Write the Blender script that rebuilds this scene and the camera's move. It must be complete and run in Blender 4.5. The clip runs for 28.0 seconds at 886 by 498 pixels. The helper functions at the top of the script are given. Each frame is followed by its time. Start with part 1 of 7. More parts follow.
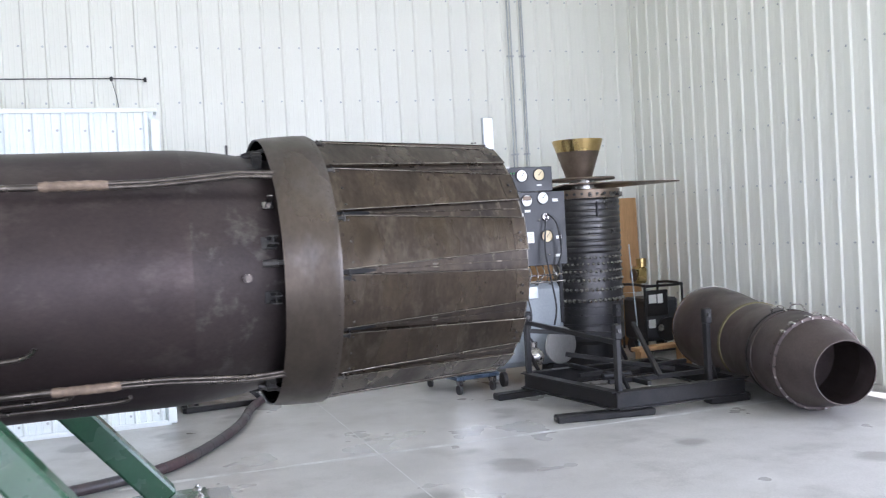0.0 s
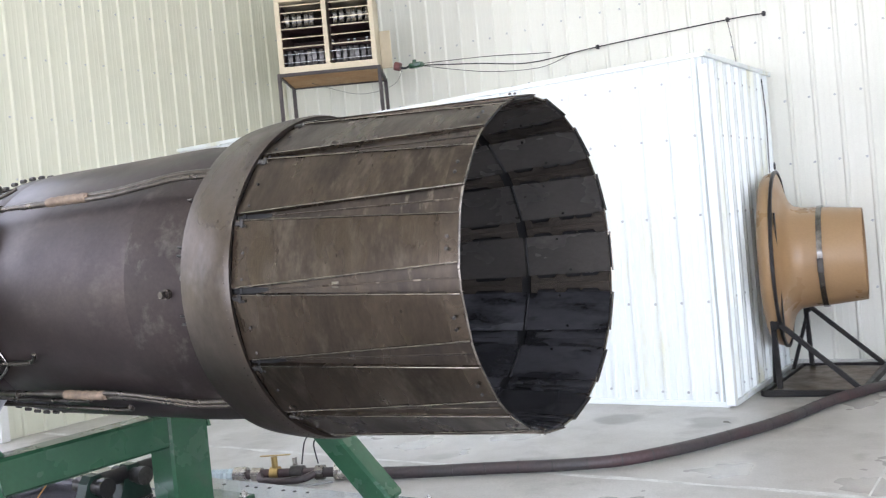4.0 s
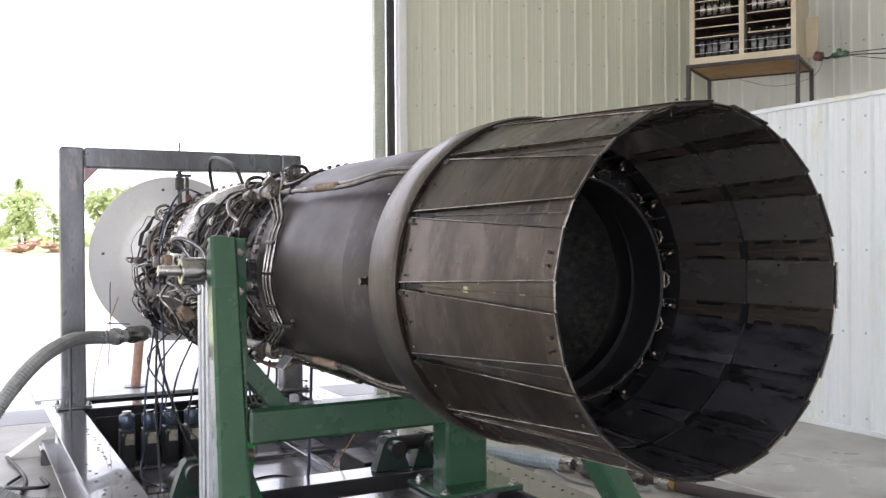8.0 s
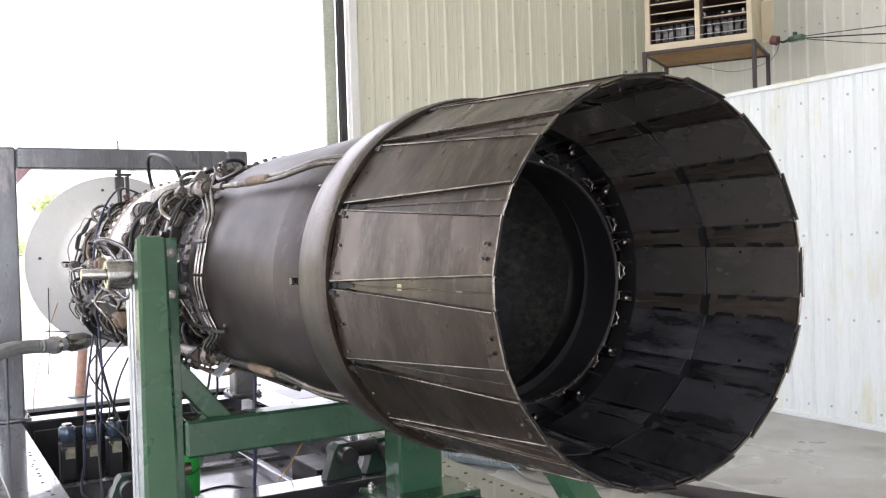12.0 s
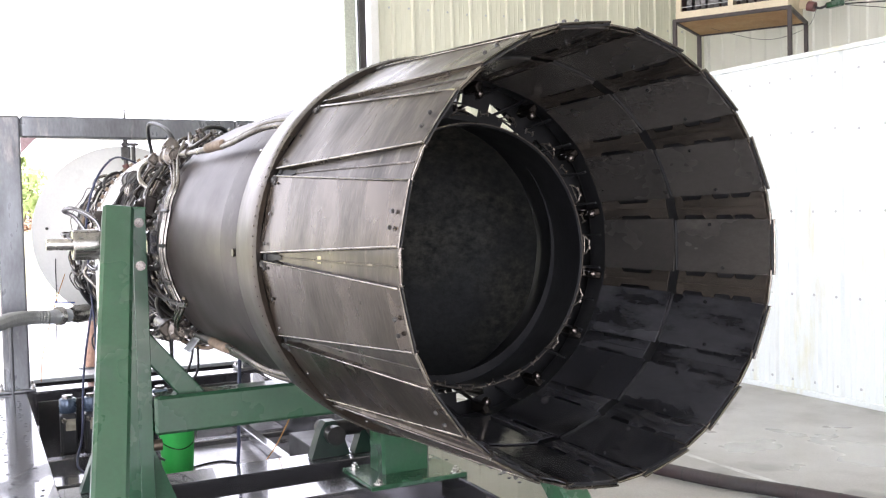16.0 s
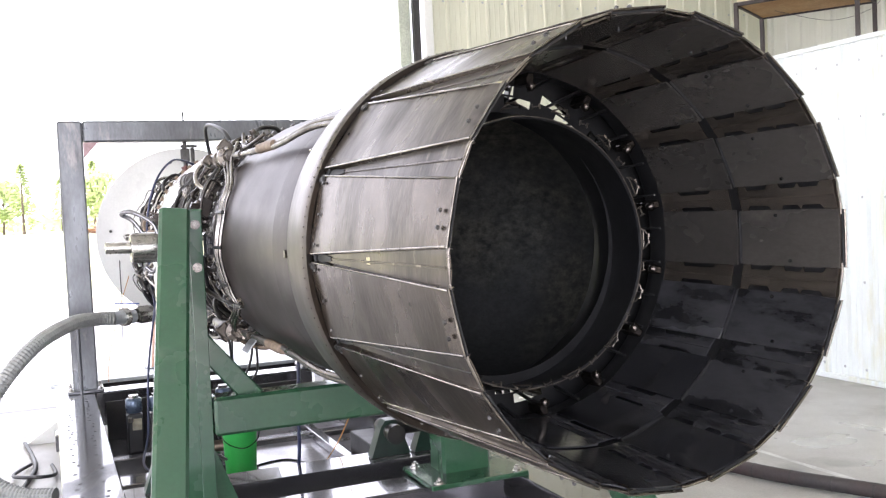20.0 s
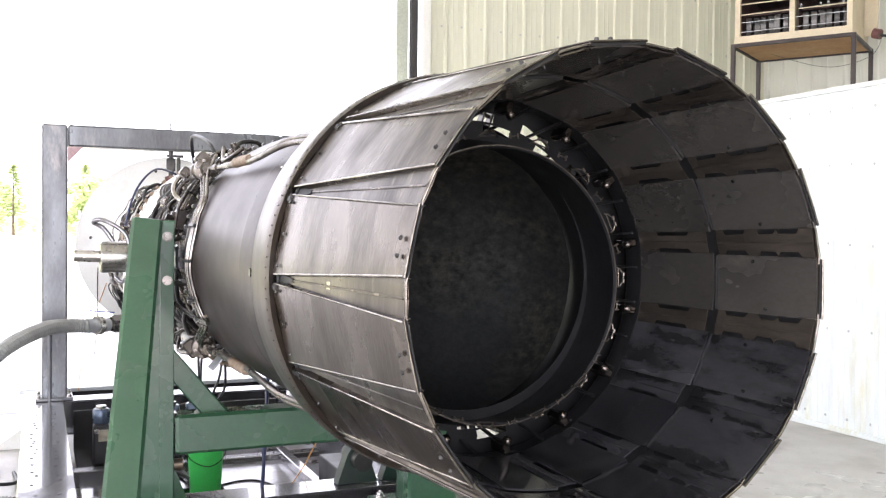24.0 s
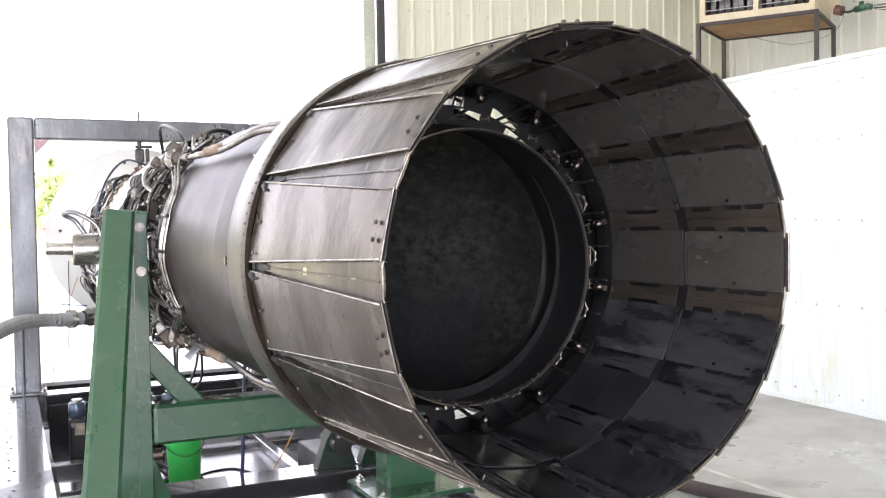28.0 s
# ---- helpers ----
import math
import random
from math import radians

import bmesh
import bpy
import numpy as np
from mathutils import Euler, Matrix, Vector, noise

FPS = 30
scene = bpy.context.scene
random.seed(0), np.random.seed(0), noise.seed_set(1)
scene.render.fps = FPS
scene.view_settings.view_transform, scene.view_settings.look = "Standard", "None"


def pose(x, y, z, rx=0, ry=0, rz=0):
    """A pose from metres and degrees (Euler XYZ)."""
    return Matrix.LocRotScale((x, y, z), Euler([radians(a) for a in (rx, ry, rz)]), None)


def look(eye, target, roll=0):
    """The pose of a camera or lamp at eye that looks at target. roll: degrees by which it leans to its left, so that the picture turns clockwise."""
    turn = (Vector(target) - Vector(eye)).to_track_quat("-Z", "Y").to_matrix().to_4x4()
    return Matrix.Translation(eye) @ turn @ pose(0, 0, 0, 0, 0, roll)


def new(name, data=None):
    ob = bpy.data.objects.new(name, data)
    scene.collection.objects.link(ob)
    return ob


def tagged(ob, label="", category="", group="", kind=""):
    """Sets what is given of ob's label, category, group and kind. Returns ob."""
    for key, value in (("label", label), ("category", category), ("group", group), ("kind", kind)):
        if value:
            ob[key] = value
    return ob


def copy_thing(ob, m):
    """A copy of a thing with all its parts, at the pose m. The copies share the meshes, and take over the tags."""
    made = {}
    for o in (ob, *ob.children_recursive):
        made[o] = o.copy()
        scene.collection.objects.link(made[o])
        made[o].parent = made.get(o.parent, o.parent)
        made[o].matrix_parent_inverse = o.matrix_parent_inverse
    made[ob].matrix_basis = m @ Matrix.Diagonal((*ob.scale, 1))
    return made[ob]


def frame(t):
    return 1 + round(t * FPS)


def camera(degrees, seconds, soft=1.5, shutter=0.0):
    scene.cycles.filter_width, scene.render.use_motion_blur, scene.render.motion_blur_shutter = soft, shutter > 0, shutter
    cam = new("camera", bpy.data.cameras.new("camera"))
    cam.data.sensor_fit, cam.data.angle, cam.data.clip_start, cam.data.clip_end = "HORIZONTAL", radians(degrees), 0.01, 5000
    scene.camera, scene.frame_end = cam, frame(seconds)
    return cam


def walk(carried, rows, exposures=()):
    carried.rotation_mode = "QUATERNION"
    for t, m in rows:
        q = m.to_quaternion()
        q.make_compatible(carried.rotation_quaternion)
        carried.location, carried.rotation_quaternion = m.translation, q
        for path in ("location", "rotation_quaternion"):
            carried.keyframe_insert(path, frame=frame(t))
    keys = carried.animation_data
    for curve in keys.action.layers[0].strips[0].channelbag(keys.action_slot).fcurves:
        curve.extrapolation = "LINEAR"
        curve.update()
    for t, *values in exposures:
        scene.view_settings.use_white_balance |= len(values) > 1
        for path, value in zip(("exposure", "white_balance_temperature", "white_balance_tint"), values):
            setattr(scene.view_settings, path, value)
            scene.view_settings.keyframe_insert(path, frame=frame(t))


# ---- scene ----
cam = camera(50.7, 28.0, soft=1.2, shutter=0.4)
PATH = [
    (0, (0.185, -1.176, 1.656), (0.836, 0.714, 1.607), -3.1),
    (0.5, (0.651, -0.921, 1.642), (1.159, 1.013, 1.595), -2.7),
    (1, (1.097, -0.619, 1.635), (1.391, 1.359, 1.608), -3.0),
    (1.5, (1.539, -0.432, 1.62), (1.649, 1.565, 1.593), -4.7),
    (2, (1.948, -0.295, 1.631), (1.566, 1.668, 1.589), -6.4),
    (2.5, (2.251, -0.165, 1.622), (1.572, 1.715, 1.541), -6.7),
    (3, (2.577, -0.101, 1.634), (1.571, 1.626, 1.568), -6.5),
    (3.5, (2.757, 0.026, 1.634), (1.698, 1.723, 1.592), -5.5),
    (5.5, (3.245, 0.552, 1.646), (1.700, 1.821, 1.576), -4.0),
    (6, (3.290, 0.610, 1.653), (1.619, 1.709, 1.594), -3.0),
    (6.5, (3.355, 0.713, 1.647), (1.640, 1.740, 1.597), -2.0),
    (7, (3.440, 0.814, 1.645), (1.656, 1.716, 1.585), -0.2),
    (7.5, (3.432, 0.851, 1.646), (1.633, 1.726, 1.589), -0.2),
    (8, (3.435, 0.883, 1.645), (1.660, 1.804, 1.627), -0.4),
    (8.5, (3.449, 0.896, 1.645), (1.698, 1.861, 1.643), -0.6),
    (9, (3.451, 0.901, 1.642), (1.714, 1.893, 1.643), -0.8),
    (9.5, (3.447, 0.911, 1.642), (1.712, 1.905, 1.633), -1.0),
    (10, (3.451, 0.917, 1.64), (1.718, 1.915, 1.63), -1.2),
    (10.5, (3.456, 0.922, 1.639), (1.723, 1.921, 1.63), -1.3),
    (11, (3.452, 0.94, 1.636), (1.717, 1.935, 1.628), -1.5),
    (11.5, (3.398, 0.993, 1.635), (1.657, 1.978, 1.612), -1.9),
    (12, (3.266, 1.063, 1.635), (1.527, 2.050, 1.607), -1.8),
    (12.5, (3.223, 1.153, 1.628), (1.497, 2.163, 1.599), -2.1),
    (14.5, (3.206, 1.378, 1.618), (1.391, 2.215, 1.559), -0.4),
    (15, (3.207, 1.39, 1.615), (1.414, 2.272, 1.522), -1.0),
    (15.5, (3.212, 1.393, 1.612), (1.428, 2.291, 1.501), -1.5),
    (16, (3.22, 1.398, 1.613), (1.434, 2.294, 1.534), -1.4),
    (16.5, (3.22, 1.412, 1.614), (1.427, 2.296, 1.547), -1.8),
    (17, (3.213, 1.421, 1.615), (1.41, 2.282, 1.538), -2.0),
    (17.5, (3.206, 1.428, 1.616), (1.396, 2.275, 1.533), -2.1),
    (18, (3.209, 1.428, 1.618), (1.397, 2.271, 1.538), -2.2),
    (18.5, (3.206, 1.426, 1.619), (1.398, 2.276, 1.538), -2.1),
    (19, (3.215, 1.414, 1.623), (1.406, 2.262, 1.542), -2.5),
    (19.5, (3.226, 1.414, 1.623), (1.405, 2.237, 1.553), -2.4),
    (20, (3.175, 1.443, 1.621), (1.334, 2.22, 1.533), -2.7),
    (20.5, (3.109, 1.459, 1.623), (1.267, 2.232, 1.535), -2.4),
    (21, (3.109, 1.479, 1.625), (1.312, 2.355, 1.572), -2.2),
    (21.5, (3.112, 1.477, 1.625), (1.31, 2.344, 1.58), -2.3),
    (23.5, (3.126, 1.53, 1.627), (1.302, 2.349, 1.592), -0.0),
    (24, (3.132, 1.521, 1.628), (1.298, 2.317, 1.591), 0.5),
    (24.5, (3.143, 1.514, 1.63), (1.304, 2.3, 1.599), 0.8),
    (25, (3.15, 1.51, 1.633), (1.332, 2.344, 1.619), 0.8),
    (25.5, (3.15, 1.507, 1.632), (1.34, 2.36, 1.622), 0.3),
    (26, (3.154, 1.507, 1.632), (1.348, 2.366, 1.618), -0.2),
    (26.5, (3.156, 1.505, 1.63), (1.354, 2.372, 1.607), -0.4),
    (27, (3.156, 1.504, 1.628), (1.353, 2.369, 1.592), -0.7),
    (27.5, (3.163, 1.5, 1.626), (1.358, 2.36, 1.574), -1.1),
    (28, (3.154, 1.506, 1.625), (1.344, 2.356, 1.555), -0.9),
]
EXPOSURE = [(0.0, 1.28, 5600, 20), (1.0, 1.35, 5850, 17), (2.0, 1.05, 5950, 15), (2.5, 1.45, 5950, 15), (3.0, 1.53, 5900, 17), (6.0, 1.2, 6000, 20), (7.0, 0.95, 6250, 21), (8.0, 0.7, 6300, 20), (11.0, 0.8, 6300, 20), (12.0, 1.1, 6350, 20), (14.5, 1.56, 6350, 20), (17.0, 1.54, 6300, 20), (19.5, 1.58, 6300, 20), (20.0, 1.49, 6300, 20), (21.0, 1.6, 6350, 20), (24.5, 1.59, 6400, 20), (26.0, 1.34, 6400, 20), (27.0, 1.43, 6400, 20), (28.0, 1.6, 6350, 20)]
walk(cam, [(t, look(eye, target, roll)) for t, eye, target, roll in PATH], EXPOSURE)

# ---- world, sun, openings' light ----
world = bpy.data.worlds.new("world")
scene.world = world
world.use_nodes = True
wn = world.node_tree.nodes
sky = wn.new("ShaderNodeTexSky")
sky.sky_type = "NISHITA"
sky.sun_disc = False
sky.sun_elevation, sky.sun_rotation = radians(59), radians(168)
sky.dust_density, sky.ozone_density = 2.0, 1.0
haze = wn.new("ShaderNodeMix")
haze.data_type = "RGBA"
haze.inputs[0].default_value = 0.8
haze.inputs[7].default_value = (6.0, 6.05, 6.1, 1)
world.node_tree.links.new(sky.outputs[0], haze.inputs[6])
world.node_tree.links.new(haze.outputs[2], wn["Background"].inputs[0])
wn["Background"].inputs[1].default_value = 0.26


def lamp(name, kind, m, energy, color=(1, 1, 1), size=(1, 1), angle=0.5):
    data = bpy.data.lights.new(name, kind)
    data.energy, data.color = energy, color
    if kind == "AREA":
        data.shape, data.size, data.size_y = "RECTANGLE", size[0], size[1]
    if kind == "SUN":
        data.angle = radians(angle)
    ob = new(name, data)
    ob.matrix_world = m
    return ob


lamp("sun", "SUN", look((3, -14, 24), (0, 0, 0)), 4.6, (1.0, 0.96, 0.9))
# area lamps for daylight by unseen doors behind the camera; the south door is assumed
lamp("east_door_daylight", "AREA", look((6.5, -0.4, 1.9), (0.0, 2.0, 1.6)), 152, (0.92, 0.97, 1.0), (6.6, 3.6))
lamp("south_door_daylight", "AREA", look((0.8, -6.8, 1.9), (1.2, 3.0, 1.6)), 68, (0.92, 0.97, 1.0), (7.0, 3.6))


# ---- materials ----
def mat(name, base, rough=0.5, metal=0.0, spot=None, spot_scale=3.0, spot_amount=0.5, grain=0.25, grain_scale=60.0, bump=0.15,
        stretch=(1, 1, 1), third=None, third_scale=1.2, third_cut=(0.5, 0.72), rough_var=0.12, vary=0.0, coat=0.0, gloss=0.5):
    """Base colour broken by blotches, fine grain and an optional third colour in patches; roughness and relief follow the same noise."""
    m = bpy.data.materials.new(name)
    m.use_nodes = True
    n, l = m.node_tree.nodes, m.node_tree.links
    bsdf = n["Principled BSDF"]
    coord = n.new("ShaderNodeTexCoord")
    mp = n.new("ShaderNodeMapping")
    mp.inputs["Scale"].default_value = stretch
    who = n.new("ShaderNodeObjectInfo")
    shift = n.new("ShaderNodeVectorMath")
    shift.operation = "MULTIPLY_ADD"
    shift.inputs[1].default_value = (17.0, 29.0, 41.0)
    l.new(who.outputs["Random"], shift.inputs[0])
    l.new(coord.outputs["Object"], shift.inputs[2])
    l.new(shift.outputs[0], mp.inputs[0])

    def tex(scale, detail=4.0, rough_n=0.6):
        t = n.new("ShaderNodeTexNoise")
        t.inputs["Scale"].default_value, t.inputs["Detail"].default_value, t.inputs["Roughness"].default_value = scale, detail, rough_n
        l.new(mp.outputs[0], t.inputs["Vector"])
        return t.outputs[0]

    def ramp(src, lo, hi, a=0.0, b=1.0):
        r = n.new("ShaderNodeMapRange")
        r.inputs[1].default_value, r.inputs[2].default_value, r.inputs[3].default_value, r.inputs[4].default_value = lo, hi, a, b
        l.new(src, r.inputs[0])
        return r.outputs[0]

    def mix(fac, a, b, blend="MIX"):
        x = n.new("ShaderNodeMix")
        x.data_type, x.blend_type = "RGBA", blend
        for sock, v in ((x.inputs[0], fac), (x.inputs[6], a), (x.inputs[7], b)):
            if isinstance(v, (tuple, list)):
                sock.default_value = (*v, 1) if len(v) == 3 else v
            elif isinstance(v, (int, float)):
                sock.default_value = v
            else:
                l.new(v, sock)
        return x.outputs[2]

    big = tex(spot_scale)
    fine = tex(grain_scale, 3.0, 0.7)
    spot = spot or tuple(0.6 * c for c in base)
    col = mix(ramp(big, 0.35, 0.68, 0.0, spot_amount), base, spot)
    if third:
        col = mix(ramp(tex(third_scale, 6.0, 0.65), *third_cut), col, third)
    lo, hi = 1 - grain, 1 + grain
    g = n.new("ShaderNodeCombineColor")
    gs = ramp(fine, 0.3, 0.7, lo, hi)
    for k in range(3):
        l.new(gs, g.inputs[k])
    col = mix(1.0, col, g.outputs[0], "MULTIPLY")
    if vary:
        info = n.new("ShaderNodeObjectInfo")
        h = n.new("ShaderNodeHueSaturation")
        l.new(ramp(info.outputs["Random"], 0, 1, 1 - vary, 1 + vary), h.inputs["Value"])
        l.new(col, h.inputs["Color"])
        col = h.outputs[0]
    l.new(col, bsdf.inputs["Base Color"])
    l.new(ramp(big, 0.3, 0.7, max(0.03, rough - rough_var), min(1, rough + rough_var)), bsdf.inputs["Roughness"])
    bsdf.inputs["Metallic"].default_value = metal
    bsdf.inputs["Coat Weight"].default_value = coat
    bsdf.inputs["Specular IOR Level"].default_value = gloss
    if bump:
        b = n.new("ShaderNodeBump")
        b.inputs["Strength"].default_value, b.inputs["Distance"].default_value = bump, 0.004
        add = n.new("ShaderNodeMath")
        l.new(fine, add.inputs[0])
        l.new(big, add.inputs[1])
        l.new(add.outputs[0], b.inputs["Height"])
        l.new(b.outputs[0], bsdf.inputs["Normal"])
    return m


M_WALL = mat("wall_paint", (0.79, 0.795, 0.73), 0.42, 0, (0.75, 0.745, 0.665), 0.7, 0.5, 0.03, 90, 0.05)
# copy of the wall paint with warm, dim bounce light tinted in
M_WESTWALL = mat("cream_wall_paint", (0.7, 0.7, 0.57), 0.42, 0, (0.65, 0.645, 0.51), 0.7, 0.5, 0.03, 90, 0.05)
M_BOXWALL = mat("box_paint", (0.79, 0.835, 0.83), 0.38, 0, (0.74, 0.785, 0.77), 0.8, 0.4, 0.03, 90, 0.05, third=(0.67, 0.65, 0.44), third_scale=1.6, third_cut=(0.55, 0.74), stretch=(1.6, 1.6, 0.35))
M_FLOOR = mat("concrete", (0.455, 0.442, 0.415), 0.38, 0, (0.365, 0.352, 0.325), 0.9, 0.85, 0.12, 80, 0.22, third=(0.3, 0.285, 0.262), third_scale=2.1, third_cut=(0.52, 0.72), rough_var=0.2)


def add_stains(m, scale, reach, colour):
    """Round spill marks with ragged edges, laid over a material's own colour."""
    n, l = m.node_tree.nodes, m.node_tree.links
    bsdf = n["Principled BSDF"]
    under = bsdf.inputs["Base Color"].links[0].from_socket
    coord = n.new("ShaderNodeTexCoord")
    wob = n.new("ShaderNodeTexNoise")
    wob.inputs["Scale"].default_value, wob.inputs["Detail"].default_value = 3.2, 4.0
    l.new(coord.outputs["Object"], wob.inputs["Vector"])
    shift = n.new("ShaderNodeVectorMath")
    shift.operation = "MULTIPLY_ADD"
    shift.inputs[1].default_value = (0.34, 0.34, 0.0)
    l.new(wob.outputs["Color"], shift.inputs[0])
    l.new(coord.outputs["Object"], shift.inputs[2])
    cell = n.new("ShaderNodeTexVoronoi")
    cell.voronoi_dimensions = "2D"
    cell.inputs["Scale"].default_value = scale
    l.new(shift.outputs[0], cell.inputs["Vector"])
    tone = n.new("ShaderNodeSeparateColor")
    l.new(cell.outputs["Color"], tone.inputs[0])
    size = n.new("ShaderNodeMath")
    size.operation = "MULTIPLY_ADD"
    size.inputs[1].default_value, size.inputs[2].default_value = reach, -0.45 * reach
    l.new(tone.outputs[0], size.inputs[0])
    edge = n.new("ShaderNodeMath")
    edge.operation = "SUBTRACT"
    l.new(size.outputs[0], edge.inputs[0])
    l.new(cell.outputs["Distance"], edge.inputs[1])
    cut = n.new("ShaderNodeMapRange")
    cut.inputs[1].default_value, cut.inputs[2].default_value, cut.inputs[4].default_value = 0.0, 0.12, 0.7
    l.new(edge.outputs[0], cut.inputs[0])
    x = n.new("ShaderNodeMix")
    x.data_type = "RGBA"
    x.inputs[7].default_value = (*colour, 1)
    l.new(cut.outputs[0], x.inputs[0])
    l.new(under, x.inputs[6])
    l.new(x.outputs[2], bsdf.inputs["Base Color"])


add_stains(M_FLOOR, 1.4, 0.56, (0.2, 0.185, 0.165))
M_JOINT = mat("pale_joint", (0.68, 0.68, 0.66), 0.8, 0, (0.45, 0.45, 0.43), 6, 0.9, 0.15, 60, 0.3)
M_GRAVEL = mat("gravel", (0.5, 0.47, 0.43), 0.95, 0, (0.38, 0.35, 0.31), 0.6, 0.7, 0.25, 9, 0.6)
M_APRON = mat("apron_concrete", (0.36, 0.365, 0.38), 0.7, 0, (0.3, 0.3, 0.31), 1.0, 0.7, 0.12, 40, 0.2)
M_FLAP = mat("heat_stained_steel", (0.088, 0.068, 0.05), 0.3, 0.88, (0.042, 0.033, 0.025), 4.6, 1.0, 0.18, 55, 0.14, (1.5, 0.6, 1), third=(0.12, 0.1, 0.079), third_scale=11, third_cut=(0.52, 0.76), vary=0.12)
# the pale third colour imitates glints and glossy spots along the seams
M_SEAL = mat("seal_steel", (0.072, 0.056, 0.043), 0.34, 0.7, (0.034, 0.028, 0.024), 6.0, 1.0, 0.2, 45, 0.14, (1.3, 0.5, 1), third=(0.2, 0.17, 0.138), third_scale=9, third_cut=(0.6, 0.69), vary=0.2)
M_LIP = mat("worn_lip_steel", (0.26, 0.235, 0.205), 0.2, 0.97, (0.07, 0.061, 0.053), 16, 1.0, 0.2, 60, 0.1, vary=0.3)
M_RING = mat("shroud_steel", (0.118, 0.098, 0.08), 0.34, 0.93, (0.058, 0.048, 0.04), 3.4, 0.9, 0.1, 60, 0.08, (1, 0.6, 0.6), third=(0.165, 0.16, 0.162), third_scale=1.4, third_cut=(0.49, 0.74), rough_var=0.14)
M_DUCT = mat("duct_steel", (0.054, 0.04, 0.0375), 0.4, 0.55, (0.031, 0.0235, 0.024), 2.4, 0.95, 0.14, 70, 0.06, (0.7, 1, 1), third=(0.088, 0.074, 0.066), third_scale=5.0, third_cut=(0.54, 0.8), rough_var=0.08, gloss=0.38)
M_DUCT_TAIL = mat("duct_tail_steel", (0.052, 0.04, 0.0375), 0.4, 0.55, (0.031, 0.0245, 0.0245), 2.4, 0.95, 0.14, 65, 0.06, third=(0.09, 0.081, 0.073), third_scale=9, third_cut=(0.55, 0.7), rough_var=0.08, gloss=0.38)
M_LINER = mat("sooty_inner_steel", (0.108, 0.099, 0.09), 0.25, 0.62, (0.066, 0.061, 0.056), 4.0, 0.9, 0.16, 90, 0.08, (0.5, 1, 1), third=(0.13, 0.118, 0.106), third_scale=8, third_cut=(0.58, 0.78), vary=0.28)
M_LINERDARK = mat("black_oily_steel", (0.016, 0.016, 0.0165), 0.11, 0.15, (0.01, 0.01, 0.0105), 5.0, 0.8, 0.2, 30, 0.05, third=(0.026, 0.026, 0.027), third_scale=4.0, third_cut=(0.52, 0.64), rough_var=0.07, stretch=(0.6, 1, 1))
# darker copy of the inner steel: oil film, with shade added in the colour
M_OILSHADE = mat("oil_filmed_steel", (0.052, 0.052, 0.056), 0.19, 0.35, (0.028, 0.028, 0.031), 4.5, 1.0, 0.14, 40, 0.04, third=(0.013, 0.013, 0.014), third_scale=6.5, third_cut=(0.5, 0.6), rough_var=-0.13, stretch=(0.45, 1.3, 1.3), vary=0.3)
M_SOOT = mat("soot_black", (0.011, 0.011, 0.012), 0.45, 0.1, (0.018, 0.018, 0.018), 5.0, 0.8, 0.2, 30, 0.15, gloss=0.25)
# real mottling, plus broad dark patches that imitate the wall's unlit part
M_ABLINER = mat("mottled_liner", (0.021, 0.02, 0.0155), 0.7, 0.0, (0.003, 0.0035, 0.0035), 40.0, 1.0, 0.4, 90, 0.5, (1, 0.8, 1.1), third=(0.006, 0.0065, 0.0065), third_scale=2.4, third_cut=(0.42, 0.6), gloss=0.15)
M_INSEAL = mat("inner_seal_steel", (0.16, 0.136, 0.112), 0.2, 0.78, (0.06, 0.052, 0.045), 7.0, 1.0, 0.15, 60, 0.08, (0.5, 1.6, 1.6), vary=0.25)
M_TIP = mat("tip_doubler_steel", (0.085, 0.066, 0.049), 0.31, 0.85, (0.044, 0.035, 0.027), 7.0, 1.0, 0.18, 55, 0.14, vary=0.15)
M_BALL = mat("oiled_ball_steel", (0.1, 0.086, 0.075), 0.1, 0.9, (0.04, 0.035, 0.032), 9.0, 0.9, 0.15, 60, 0.05, rough_var=0.05)
M_PUMPBLUE = mat("pump_blue", (0.085, 0.115, 0.165), 0.28, 0.4, (0.04, 0.06, 0.095), 9, 0.7, 0.1, 60, 0.05)
M_LABEL = mat("cream_label", (0.5, 0.46, 0.36), 0.5, 0.0, (0.22, 0.2, 0.16), 30, 0.8, 0.1, 60, 0.05)
# the pale lilac base stands in for sky reflected in the plate
M_DRIP = mat("wet_grey_plate", (0.36, 0.355, 0.385), 0.16, 0.25, (0.22, 0.21, 0.225), 3.0, 0.9, 0.12, 60, 0.06, third=(0.11, 0.1, 0.1), third_scale=5, third_cut=(0.56, 0.7), rough_var=0.08)
M_BRIGHT = mat("worn_bright_steel", (0.58, 0.56, 0.53), 0.26, 0.95, (0.34, 0.32, 0.29), 20, 0.8, 0.15, 80, 0.08)
M_STEEL = mat("tube_steel", (0.46, 0.435, 0.41), 0.2, 0.93, (0.13, 0.115, 0.1), 14, 0.9, 0.15, 80, 0.06, rough_var=0.1, vary=0.4)
M_TURNED = mat("turned_steel", (0.3, 0.29, 0.27), 0.24, 0.9, (0.2, 0.19, 0.17), 12, 0.8, 0.1, 80, 0.05)
M_FAIRING = mat("dull_tube_steel", (0.14, 0.122, 0.104), 0.32, 0.85, (0.06, 0.052, 0.045), 12, 0.9, 0.15, 80, 0.08)
M_TAN = mat("heat_sleeve", (0.25, 0.185, 0.135), 0.6, 0.3, (0.15, 0.11, 0.08), 14, 0.8, 0.2, 60, 0.2)
